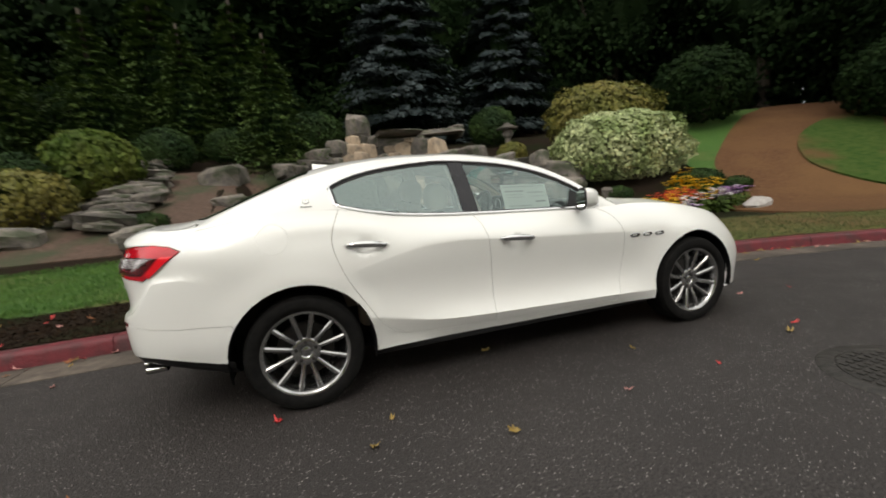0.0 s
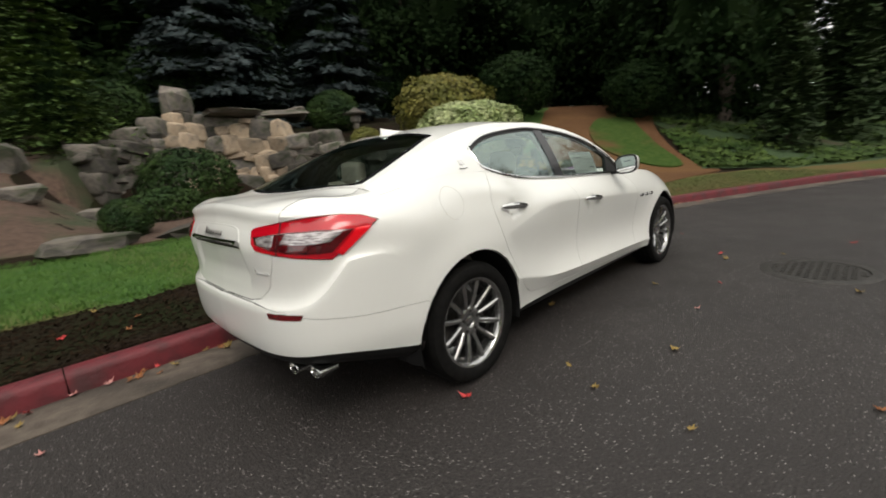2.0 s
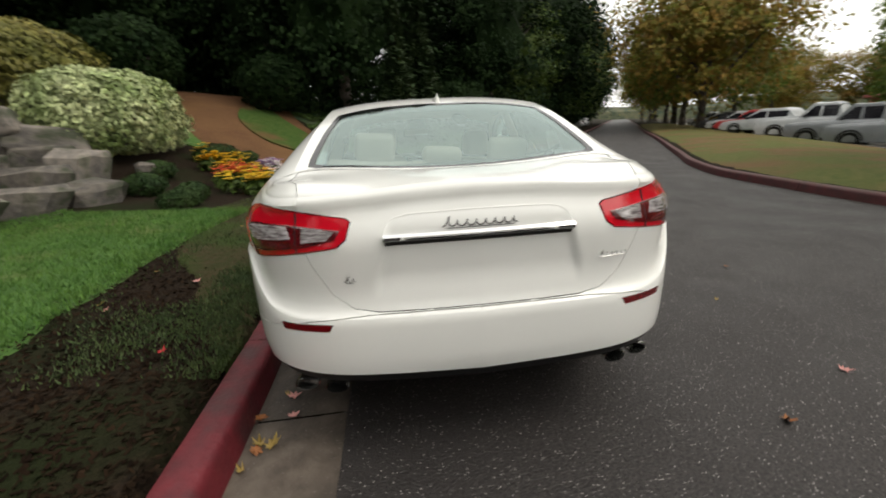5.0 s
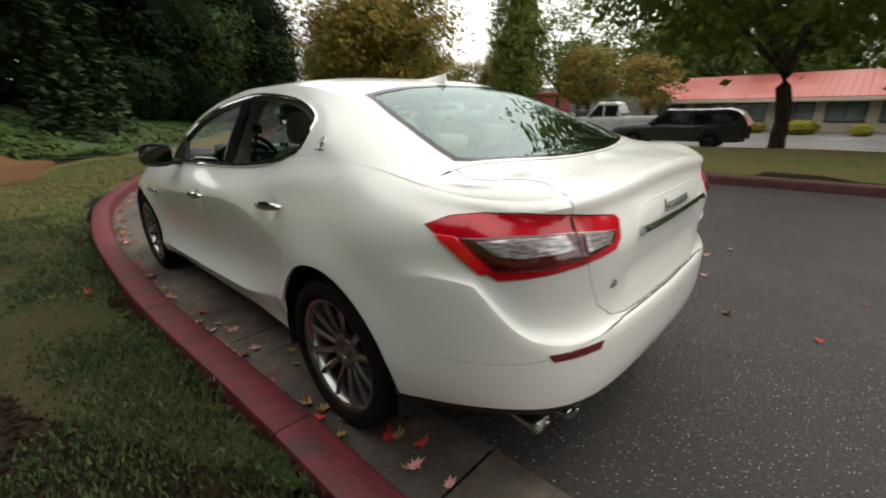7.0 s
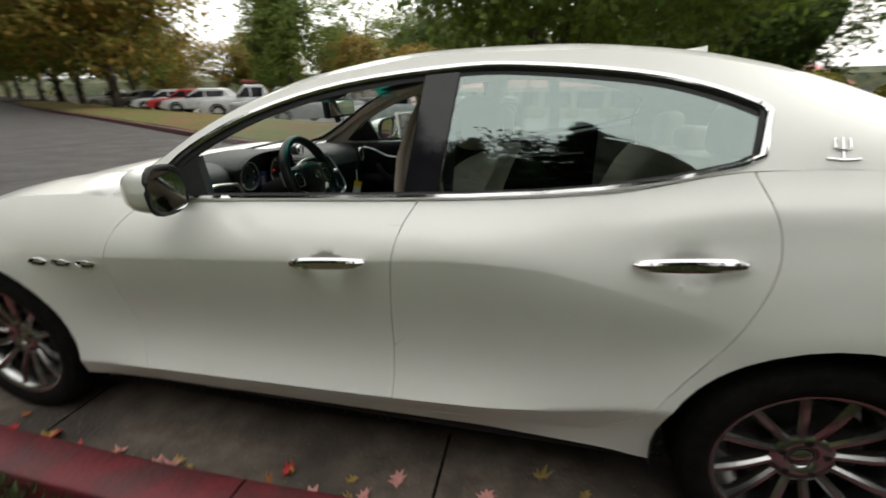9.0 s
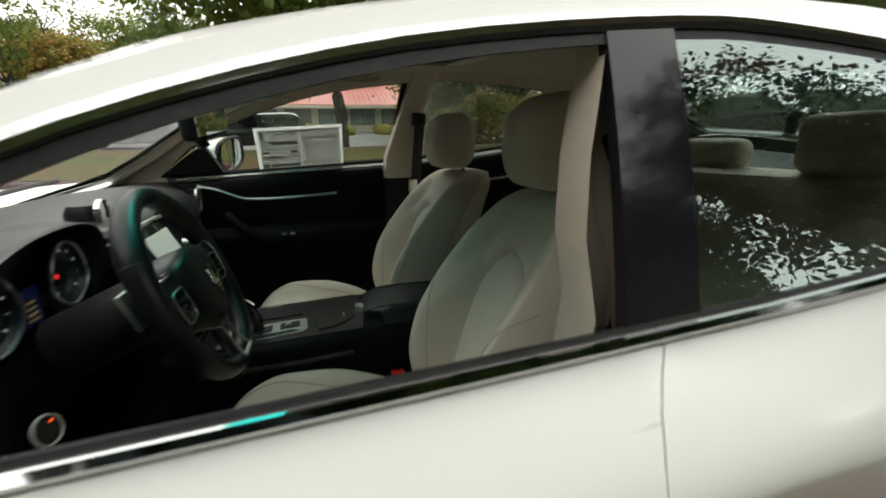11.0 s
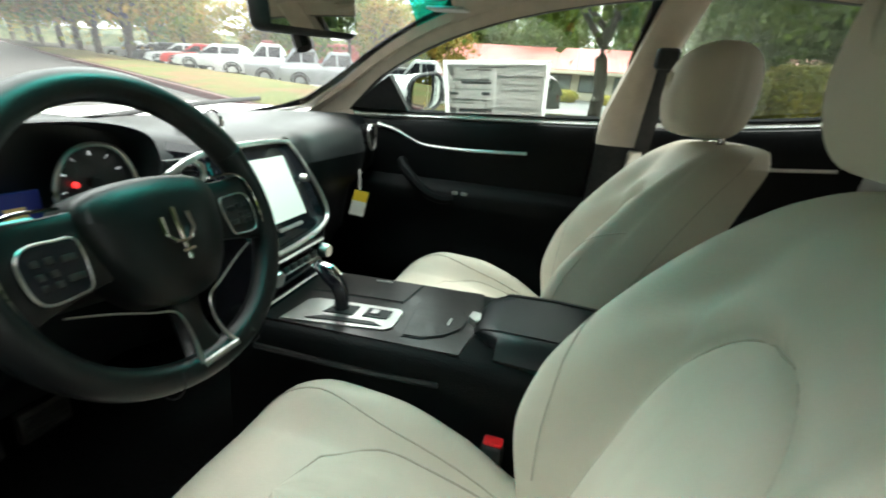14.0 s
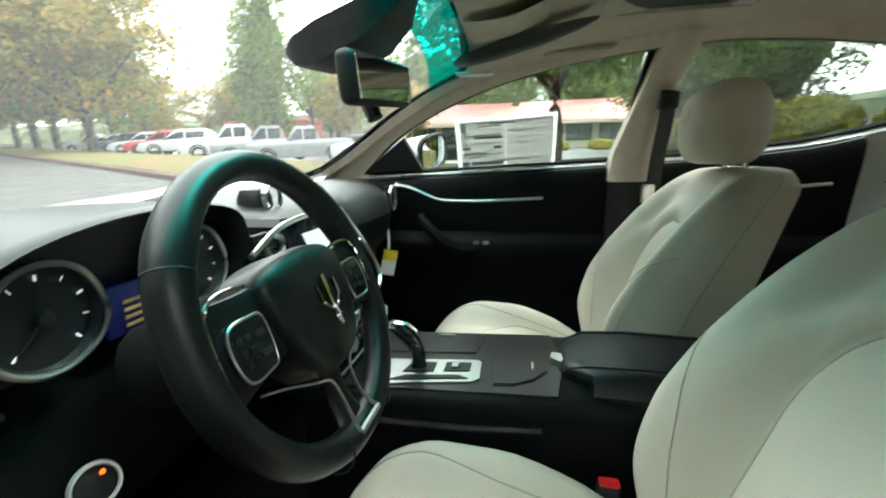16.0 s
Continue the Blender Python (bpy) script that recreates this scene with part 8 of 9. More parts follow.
for i in range(12):
    x = 42 + 5.2 * i
    again(forest[3 if i % 3 else 0], x, KL(x) + 4.6 + (i % 2), 61 * i, 1.35 + 0.04 * i, 0.4)
for i in range(13):
    again(forest[i % 2], -26 + 8 * i, 40 - 1.2 * max(0, i - 6), 71 * i, 1.8, 0.6)
for i, (x, y, k) in enumerate(((30.5, 7.0, 1.1), (35.5, 10.0, 1.2), (45, 12.0, 1.35), (27.0, 8.6, 1.1))):
    again(forest[i % 2], x, y, 59 * i, k, 0.8)
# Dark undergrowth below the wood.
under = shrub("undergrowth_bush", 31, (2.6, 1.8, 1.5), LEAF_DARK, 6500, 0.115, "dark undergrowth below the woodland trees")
put(under, -18, 21.5)
for i in range(13):
    again(under, -14 + 4.0 * i + rnd.uniform(-0.6, 0.6), 21.3 + rnd.uniform(-0.8, 0.8), rnd.uniform(0, 360), rnd.uniform(0.9, 1.3))
for i in range(26):
    x = 13.5 + 3.4 * i
    again(under, x, KL(x) + 5.4 + 0.6 * max(0, 27 - x) + rnd.uniform(-0.5, 0.5), rnd.uniform(0, 360), rnd.uniform(0.7, 1.15))
weeping = conifer("weeping_conifer", 33, 6.2, 1.3, LEAF_WEEP, "weeping grey-green conifer at the wood's edge", tiers=20, sprays=9, size=0.13, droop=1.1, needles=10, first=0.05)
put(weeping, 15.6, -0.2)
again(weeping, 18.3, -1.4, 80, 1.15)

# Trees across the road.
shade = broad_tree("shade_tree", 41, 8.5, 0.2, (7.0, 6.0, 3.0), (-1.1, 0, 5.9), LEAF_SHADE, 430, 46, 0.175, "spreading green shade tree on the berm", fork=0.35, arms=14, spread=4.2)
put(shade, -1.0, -15.0)
autumn = broad_tree("autumn_tree", 42, 14, 0.34, (7.2, 7.0, 6.0), (0, 0, 8.6), LEAF_AUTUMN, 330, 46, 0.24, "large tree turning orange and green", dense=0.5, fork=0.25, arms=14, spread=6)
put(autumn, 33, -27.5)
poplar = broad_tree("poplar_tree", 43, 15, 0.24, (2.3, 2.3, 7.0), (0, 0, 8.2), LEAF_LIGHT, 170, 42, 0.19, "slender light green poplar beyond the cars", dense=0.5, fork=0.15, arms=12, spread=2)
put(poplar, 20.5, -33)
maple = broad_tree("small_maple", 44, 6.5, 0.14, (2.8, 2.6, 2.1), (0, 0, 4.3), LEAF_AUTUMN, 120, 38, 0.15, "small orange maple behind the parked trucks", fork=0.3)
put(maple, 14.5, -34)
airy = broad_tree("airy_tree", 45, 11, 0.18, (3.4, 3.2, 3.8), (0, 0, 7.4), LEAF_LIGHT, 70, 34, 0.16, "thin airy tree with sparse leaves", fork=0.3, arms=16, spread=3.4)
put(airy, 16.8, -37)
green = broad_tree("avenue_tree", 46, 13, 0.3, (5.6, 5.4, 5.0), (0, 0, 8.0), LEAF_LIGHT, 260, 41, 0.225, "broad green avenue tree beside the road", dense=0.55, fork=0.25, arms=12, spread=5)
put(green, 44, -33.5)
for i, (x, y, k) in enumerate(((58, -42, 1.1), (72, -50, 1.15), (88, -58, 1.2), (106, -68, 1.2), (50, -45, 1.0), (130, -80, 1.3))):
    again(green if i % 3 else autumn, x, y, 60 * i, k)
again(poplar, 27.5, -41, 30, 0.95)
again(maple, 9.5, -33.5, 120, 0.85)
again(airy, 23, -44, 200, 1.2)
for i, (x, y, k) in enumerate(((-11.5, -23, 0.95), (-17, -18, 1.0), (-24, -24, 1.1), (-9, -31, 1.0))):
    again(green if i % 2 else forest[3], x, y, 90 * i, (0.72 if i % 2 else 0.95) * k)
# The two past x = -25 are unseen, added for reflections.
for i, (x, y, k) in enumerate(((-8, -24.5, 0.8), (-14, -15.5, 0.8), (-20, -13, 0.95), (-30, -14, 1.1), (-38, -17, 1.1), (3, -47, 1.0), (-6, -49, 1.1), (12, -50, 1.1), (-15, -47, 1.0))):
    again(forest[3], x, y, 77 * i, k)
for i in range(7):
    again(green, -24 + 8.5 * i, -57 - 2.5 * (i % 2), 43 * i, 0.8 + 0.05 * (i % 3))
gold = shrub("golden_bush", 48, (1.5, 1.2, 1.05), LEAF_YELLOW, 4500, 0.10, "yellow-green bush beside the car park")
put(gold, -7.4, -16.6, 0, 1.15)
for x, y, k in ((-10.6, -18.2, 1.2), (-6.6, -19.6, 0.9), (-13.2, -17.2, 1.0)):
    again(gold, x, y, 40 * k, k)
hedge_b = shrub("low_hedge", 49, (1.3, 0.6, 0.45), LEAF_YELLOW, 1800, 0.09, "low yellow-green shrub below the office windows")
put(hedge_b, 8.5, -34.6)
for i in range(7):
    again(hedge_b, 6.0 - 2.9 * i, -34.7 + 0.3 * (i % 2), 30 * i, 0.9 + 0.1 * (i % 3))
for i, (x, y, k) in enumerate(((30, -66, 0.8), (42, -62, 0.75), (52, -70, 0.85), (18, -70, 0.8), (62, -64, 0.8), (76, -76, 0.9), (5, -68, 0.75))):
    again((green, autumn, poplar)[i % 3], x, y, 50 * i, k)
for i, (x, y, k) in enumerate(((26, -58, 1.3), (36, -56, 1.2), (47, -58, 1.4), (14, -60, 1.2), (57, -57, 1.3))):
    again(maple, x, y, 64 * i, k)
again(gold, 22.5, -31.5, 10, 0.9)
again(gold, 24.5, -33.5, 80, 1.1)

# ---- rocks ----
STONE = mat("garden_rock", (0.085, 0.078, 0.072), (0.185, 0.162, 0.138), rough=0.85, scale=3.5, bump=0.9, bump_scale=9, per_object=0.6, spec=0.25, c=(0.050, 0.056, 0.036), c_scale=1.6, c_lo=0.48, c_hi=0.62)
STONEWARM = mat("warm_rock", (0.27, 0.205, 0.145), (0.38, 0.30, 0.215), rough=0.85, scale=3.5, bump=0.9, bump_scale=9, per_object=0.35, c=(0.16, 0.13, 0.10), c_scale=1.8, c_lo=0.5, c_hi=0.65)


def rock_mesh(name, seed, material, flatness=1.0):
    """A broken block: bevelled, with skewed faces and chipped edges."""
    r = random.Random(seed)
    b = bmesh.new()
    bmesh.ops.create_cube(b, size=1.0)
    for v in b.verts:
        v.co += Vector((r.uniform(-0.2, 0.2), r.uniform(-0.2, 0.2), r.uniform(-0.2, 0.2) * flatness))
    bmesh.ops.bevel(b, geom=b.edges[:], offset=0.2, segments=1, profile=0.5, affect="EDGES")
    bmesh.ops.triangulate(b, faces=[f for f in b.faces if len(f.verts) > 4])
    for v in b.verts:
        v.co += 0.06 * Vector((r.uniform(-1, 1), r.uniform(-1, 1), r.uniform(-1, 1)))
    me = bpy.data.meshes.new(name)
    b.to_mesh(me)
    b.free()
    me.materials.append(material)
    return me


def block_mesh(name, seed, material):
    """A wall stone: a rounded rubble block with skewed corners and a split face."""
    r = random.Random(seed)
    b = bmesh.new()
    bmesh.ops.create_cube(b, size=1.08)
    for v in b.verts:
        v.co += Vector((r.uniform(-0.19, 0.19), r.uniform(-0.08, 0.08), r.uniform(-0.20, 0.20)))
    bmesh.ops.bevel(b, geom=b.edges[:], offset=0.20, segments=3, profile=0.55, affect="EDGES")
    bmesh.ops.triangulate(b, faces=[f for f in b.faces if len(f.verts) > 4])
    for v in b.verts:
        v.co += 0.022 * Vector((r.uniform(-1, 1), r.uniform(-1, 1), r.uniform(-1, 1)))
    for f in b.faces:
        f.smooth = r.random() < 0.7
    me = bpy.data.meshes.new(name)
    b.to_mesh(me)
    b.free()
    me.materials.append(material)
    return me


ROCKS = [rock_mesh("rock", 60 + i, STONE) for i in range(7)]
BLOCKS = [block_mesh("rock", 100 + i, STONE) for i in range(12)]
WARMBLOCKS = [block_mesh("rock", 120 + i, STONEWARM) for i in range(6)]


def stone(parent, x, y, z, sx_, sy_, sz_, turn, r, warm=False, tilt=8, laid=False):
    o = new("stone", r.choice((WARMBLOCKS if warm else BLOCKS) if laid else ROCKS))
    o.matrix_world = pose(x, y, z, r.uniform(-tilt, tilt), r.uniform(-tilt, tilt), turn) @ Matrix.Diagonal((sx_, sy_, sz_, 1))
    o.parent = parent
    return o


wall = thing("stone_wall", "dry-laid garden wall of grey and tan boulders", "stone wall")
r = random.Random(77)
curve = catmull([(-1.9, 11.6, 0), (-0.6, 12.5, 0), (0.6, 13.2, 0), (1.8, 13.5, 0), (3.0, 13.2, 0), (3.9, 12.2, 0), (4.5, 10.9, 0), (4.9, 9.5, 0), (5.3, 8.2, 0), (5.75, 7.0, 0)], 12)
cum = [0]
for p, q in zip(curve, curve[1:]):
    cum.append(cum[-1] + (q - p).length)


def along(t):
    t *= cum[-1]
    i = max(0, min(len(cum) - 2, int(np.searchsorted(cum, t)) - 1))
    k = (t - cum[i]) / max(1e-6, cum[i + 1] - cum[i])
    p = curve[i].lerp(curve[i + 1], k)
    d = (curve[i + 1] - curve[i]).normalized()
    return p, d


top_of = spline([(0, 2.3), (0.12, 2.6), (0.25, 3.3), (0.45, 3.3), (0.52, 2.75), (0.7, 2.35), (0.85, 2.0), (1.0, 1.55)])
base_of = spline([(0, 0.9), (0.3, 0.5), (0.8, 0.35), (1.0, 0.5)])
# A dark core behind the joints, then courses of close-fitting stones.
b = bmesh.new()
rows = []
for k in range(41):
    p, d = along(min(k / 40, 0.999))
    n = Vector((d.y, -d.x, 0))
    rows.append([p + n * (0.30 - q) + Vector((0, 0, z)) for q, z in ((0.0, base_of(k / 40) - 0.3), (0.22, top_of(k / 40) - 0.15), (0.9, top_of(k / 40) - 0.1))])
skin(b, rows)
part("wall_core", b, EARTH, wall, "dark soil behind the stones")
z_off = 0.0
for row in range(12):
    t = r.uniform(-0.02, 0.01)
    hgt = r.choice((0.26, 0.31, 0.36, 0.42))
    while t < 1:
        w = r.choice((0.34, 0.45, 0.55, 0.7, 0.95)) * r.uniform(0.9, 1.1)
        tc = min(max(t + 0.5 * w / cum[-1], 0), 0.999)
        p, d = along(tc)
        z = base_of(tc) + z_off + 0.5 * hgt
        if z < top_of(tc) + r.uniform(-0.05, 0.12):
            n = Vector((d.y, -d.x, 0))
            q = p + n * (0.30 - 0.09 * z + r.uniform(-0.06, 0.06))
            warm = 0.20 < tc < 0.60 and r.random() < (0.85 if z < 2.2 else 0.5)
            two = hgt > 0.3 and w < 0.5 and r.random() < 0.35
            yaw = math.degrees(math.atan2(d.y, d.x))
            for k in range(2 if two else 1):
                hh = hgt / 2 if two else hgt
                stone(wall, q.x, q.y, z + (k - 0.5) * hh if two else z, w * r.uniform(1.05, 1.3), r.uniform(0.5, 0.75), hh * r.uniform(1.1, 1.55), yaw + r.uniform(-12, 12), r, warm, 11, True)
        t += w / cum[-1]
    z_off += hgt * 0.97
for x, y, z, a, b_, c_, t in ((2.6, 13.1, 3.42, 1.7, 1.1, 0.2, 4), (4.2, 13.0, 3.40, 1.6, 1.0, 0.2, -14), (1.0, 13.6, 3.75, 0.75, 0.7, 0.95, 20), (4.95, 13.4, 3.45, 0.6, 0.6, 0.5, 30)):
    stone(wall, x, y, z, a, b_, c_, t, r, False, 4)
cascade = thing("rock_cascade", "stepped dry cascade of flat grey slabs", "rock cascade")
for i in range(46):
    k = i / 45
    x, y = -5.2 - 0.9 * k + r.uniform(-0.55, 0.55), 6.9 + 6.6 * k + r.uniform(-0.2, 0.2)
    stone(cascade, x, y, ground_z(x, y) + 0.08 + 0.25 * r.random(), r.uniform(0.5, 1.0), r.uniform(0.4, 0.7), r.uniform(0.18, 0.32), r.uniform(-30, 30), r)
boulder_bed = [(-2.6, 5.85, 1.2, 0.7, 0.3), (-1.0, 5.95, 1.3, 0.7, 0.3), (0.6, 5.9, 1.2, 0.7, 0.4), (1.9, 5.9, 1.2, 0.8, 0.45), (3.1, 5.8, 1.1, 0.8, 0.5), (4.1, 5.5, 0.9, 0.7, 0.5), (-4.2, 6.1, 1.1, 0.7, 0.4), (-3.2, 9.0, 0.8, 0.5, 0.35), (-2.0, 9.2, 0.8, 0.5, 0.4), (-3.6, 11.3, 1.3, 0.9, 0.7), (-1.4, 10.6, 0.7, 0.5, 0.4), (4.6, 6.6, 0.9, 0.8, 0.7), (5.3, 6.3, 1.0, 0.8, 0.8), (6.2, 5.6, 0.7, 0.5, 0.35), (-6.9, 7.0, 0.9, 0.7, 0.5), (-8.2, 6.3, 1.0, 0.8, 0.4)]
for x, y, a, b_, c_ in boulder_bed:
    o = new("boulder", r.choice(ROCKS))
    o.matrix_world = pose(x, y, ground_z(x, y) + 0.22 * c_, r.uniform(-6, 6), r.uniform(-6, 6), r.uniform(-25, 25)) @ Matrix.Diagonal((a, b_, c_, 1))
    tagged(o, "weathered grey garden boulder beside the lawn", "boulder", "garden boulders")
pale = new("pale_rock", rock_mesh("rock", 95, mat("pale_rock", (0.42, 0.40, 0.38), (0.32, 0.30, 0.28), rough=0.85, scale=6, bump=0.6, bump_scale=12)))
pale.matrix_world = pose(7.6, 2.95, ground_z(7.6, 2.95) + 0.05, 4, -5, 20) @ Matrix.Diagonal((0.6, 0.4, 0.26, 1))
tagged(pale, "pale flat rock lying in the grass", "rock")
# Stone lantern on the bank.
lantern = thing("stone_lantern", "small dark stone lantern on the garden bank", "stone lantern", pose(6.4, 11.6, ground_z(6.4, 11.6)))
for nm, prof in (("post", [(0.001, 0), (0.2, 0), (0.16, 0.1), (0.11, 0.2), (0.11, 0.62), (0.2, 0.7)]), ("lamp_box", [(0.2, 0.7), (0.2, 0.95), (0.001, 0.95)]), ("cap", [(0.001, 0.94), (0.42, 0.95), (0.44, 1.0), (0.2, 1.1), (0.05, 1.2), (0.001, 1.22)])):
    b = bmesh.new()
    lathe(b, prof, 8, axis="Z")
    part(nm, b, STONE, lantern, sharp=20)

# ---- flower bed, tufts, leaves, manhole ----
PETALS = [mat("yellow_petals", (0.80, 0.56, 0.02), (0.7, 0.45, 0.02), rough=0.6, scale=20), mat("red_petals", (0.55, 0.03, 0.015), (0.65, 0.10, 0.02), rough=0.6, scale=20), mat("white_petals", (0.75, 0.72, 0.70), (0.65, 0.62, 0.62), rough=0.6, scale=20), mat("purple_petals", (0.28, 0.16, 0.36), (0.36, 0.2, 0.4), rough=0.6, scale=20)]


def flower(seed, material):
    """A small plant: stalks with leaves and several open heads."""
    r = random.Random(seed)
    t = thing("flower_plant", "low garden flower in full bloom", "flower", group="flowers of the bed")
    bl = bmesh.new()
    for _ in range(60):
        a, d = r.random() * math.tau, r.random() * 0.2
        leaf(bl, Vector((d * math.cos(a), d * math.sin(a), r.uniform(0.02, 0.24))), Vector((math.cos(a), math.sin(a), 0.8)), 0.05, r, 2.0)
    part("leaves", bl, LEAF_MID, t, smooth=False)
    for _ in range(9):
        bp = bmesh.new()
        a, d = r.random() * math.tau, r.random() * 0.2
        c = Vector((d * math.cos(a), d * math.sin(a), r.uniform(0.24, 0.38)))
        for k in range(7):
            b_ = math.tau * k / 7
            n = Vector((math.cos(b_) * 0.5, math.sin(b_) * 0.5, 1))
            s = Vector((-math.sin(b_), math.cos(b_), 0)) * 0.024
            e = Vector((math.cos(b_), math.sin(b_), 0.25)) * 0.07
            bp.faces.new([bp.verts.new(p) for p in (c, c + e * 0.5 + s, c + e, c + e * 0.5 - s)])
        bmesh.ops.remove_doubles(bp, verts=bp.verts, dist=1e-5)
        part("blossom", bp, material, t, smooth=False)
    return t


kinds = [flower(200 + i, m_) for i, m_ in enumerate(PETALS)]
labels = ("yellow garden flower in full bloom in the bed", "red garden flower in full bloom in the bed", "white garden flower at the bed's edge", "purple garden flower at the bed's edge")
for f, l in zip(kinds, labels):
    f["label"] = l
r = random.Random(5)
first_used = set()
for i in range(80):
    a, c_ = r.random(), r.random()
    x, y = 4.85 + 3.3 * a, 2.3 + 1.25 * a + 1.9 * c_ * (0.6 + 0.4 * a)
    k = (2 if r.random() < 0.4 else 3) if c_ < 0.16 else (0 if (a > 0.72 or a < 0.22) else (1 if r.random() < 0.75 else 0))
    if k in first_used:
        o = copy_thing(kinds[k], Matrix())
    else:
        first_used.add(k)
        o = kinds[k]
    o.matrix_world = pose(x, y, ground_z(x, y), 0, 0, r.uniform(0, 360)) @ Matrix.Diagonal((1.1, 1.1, r.uniform(0.9, 1.4), 1))
for i, (x, y, k) in enumerate(((4.4, 4.0, 0.5), (5.0, 5.1, 0.6), (8.3, 4.9, 0.7), (8.8, 4.3, 0.5), (6.2, 5.4, 0.55), (3.7, 3.9, 0.45))):
    again(low_yew, x, y, 60 * i, k)

# Grass blades on the lawn and the verge, clover at the kerb.
def blades(name, count, area, h, material, label, seed, broad=0.006):
    r = random.Random(seed)
    verts, faces = [], []
    for _ in range(count):
        x, y = area(r)
        z = ground_z(x, y) + 0.02
        a = r.random() * math.tau
        hh = h * (0.5 + r.random())
        dx, dy = math.cos(a) * broad, math.sin(a) * broad
        lx, ly = r.gauss(0, 0.35) * hh, r.gauss(0, 0.35) * hh
        n = len(verts)
        verts += [(x - dx, y - dy, z), (x + dx, y + dy, z), (x + lx, y + ly, z + hh)]
        faces.append((n, n + 1, n + 2))
    me = bpy.data.meshes.new(name)
    me.from_pydata(verts, [], faces)
    me.materials.append(material)
    return tagged(new(name, me), label, "grass", kind="stuff")


def lawn_area(r):
    x = r.uniform(-7, 3.2)
    return x, KL(x) + r.uniform(1.55, 4.5)


def verge_area(r):
    x = 3.0 + 8 * r.random() ** 1.3
    return x, KL(x) + r.uniform(0.25, 2.2)


def kerb_area(r):
    while True:
        x = r.uniform(-1.9, 4.2)
        d = abs(r.gauss(0, 0.55))
        if noise.noise(Vector((x * 1.3, d * 2, 7))) + r.gauss(0, 0.22) > 0.12 and d < 1.7:
            return x, KL(x) + 0.21 + d


blades("lawn_grass", 65000, lawn_area, 0.045, GRASSBLADE, "short bright green lawn grass", 301)
blades("verge_grass", 16000, verge_area, 0.03, mat("dry_blades", (0.05, 0.075, 0.018), (0.085, 0.09, 0.03), rough=0.8, scale=3, per_island=0.35), "short patchy verge grass", 302)
blades("kerb_grass", 13000, kerb_area, 0.024, mat("thin_dark_grass", (0.024, 0.046, 0.009), (0.048, 0.070, 0.016), rough=0.8, scale=3, per_island=0.35), "sparse grass growing along the kerb", 303, 0.007)
# Ivy leaves over the bank between the path and the trees.
LEAF_IVY = leaf_mat("ivy_leaves", (0.022, 0.045, 0.010), (0.055, 0.085, 0.020), spec=0.1)
r = random.Random(304)
b = bmesh.new()
count = 0
while count < 11000:
    x = 11.7 + 18 * r.random() ** 1.5
    lo, hi = IVY_NEAR(x), IVY_FAR(x)
    y = KL(x) + 0.2 + lo + (hi - lo) * r.random()
    if noise.noise(Vector((x * 0.8, y * 0.8, 3))) < -0.25 or within(GARDEN_PATH, x, y):
        continue
    hump = 0.05 + 0.22 * max(0.0, noise.noise(Vector((x * 0.9, y * 0.9, 11))) + 0.25)
    leaf(b, Vector((x, y, ground_z(x, y) + 0.05 + hump * r.random())), Vector((r.gauss(-0.3, 0.5), r.gauss(-0.3, 0.5), 0.9)), r.uniform(0.09, 0.17), r, 1.1)
    count += 1
tagged(part("ivy_leaves", b, LEAF_IVY, smooth=False), "dark green ivy leaves covering the bank", "ivy", kind="stuff")
LITTER = mat("bark_chips", (0.0095, 0.0056, 0.0034), (0.020, 0.0122, 0.0068), rough=0.95, scale=8, per_island=0.5, spec=0.05)


def chip_area(r):
    x = r.uniform(-6, 4)
    return x, KL(x) + 0.22 + 1.5 * r.random()


r = random.Random(9)
verts, faces = [], []
for _ in range(14000):
    x, y = chip_area(r)
    z = ground_z(x, y) + 0.006
    a, s, w = r.random() * math.tau, r.uniform(0.008, 0.025), r.uniform(0.004, 0.009)
    d, e = Vector((math.cos(a), math.sin(a), r.gauss(0, 0.3))) * s, Vector((-math.sin(a), math.cos(a), r.gauss(0, 0.3))) * w
    c_ = Vector((x, y, z))
    n = len(verts)
    verts += [tuple(c_ - d - e), tuple(c_ + d - e), tuple(c_ + d + e), tuple(c_ - d + e)]
    faces.append((n, n + 1, n + 2, n + 3))
me = bpy.data.meshes.new("bark_litter")
me.from_pydata(verts, [], faces)
me.materials.append(LITTER)
tagged(new("bark_litter", me), "loose bark chips and twigs on the soil", "bark chips", kind="stuff")

LEAVES = [mat("fallen_leaf_orange", (0.30, 0.11, 0.03), (0.20, 0.075, 0.025), rough=0.6, scale=30), mat("fallen_leaf_red", (0.48, 0.03, 0.03), (0.35, 0.03, 0.03), rough=0.6, scale=30), mat("fallen_leaf_pink", (0.55, 0.28, 0.25), (0.45, 0.2, 0.18), rough=0.6, scale=30), mat("fallen_leaf_yellow", (0.30, 0.21, 0.05), (0.21, 0.14, 0.04), rough=0.6, scale=30)]


def leaf_mesh(seed, material):
    """A curled, lobed autumn leaf."""
    r = random.Random(seed)
    b = bmesh.new()
    c_ = b.verts.new((0, 0, 0.004))
    ring = []
    for k in range(14):
        a = math.tau * k / 14
        d = (0.034 if k % 2 else 0.021) * (1 + 0.5 * max(0, math.cos(a))) * r.uniform(0.85, 1.15)
        ring.append(b.verts.new((d * math.cos(a), d * math.sin(a) * 0.8, 0.002 + 0.016 * r.random() * (d / 0.03) ** 2)))
    for k in range(14):
        b.faces.new((c_, ring[k], ring[(k + 1) % 14]))
    me = bpy.data.meshes.new("leaf")
    b.to_mesh(me)
    b.free()
    me.materials.append(material)
    return me


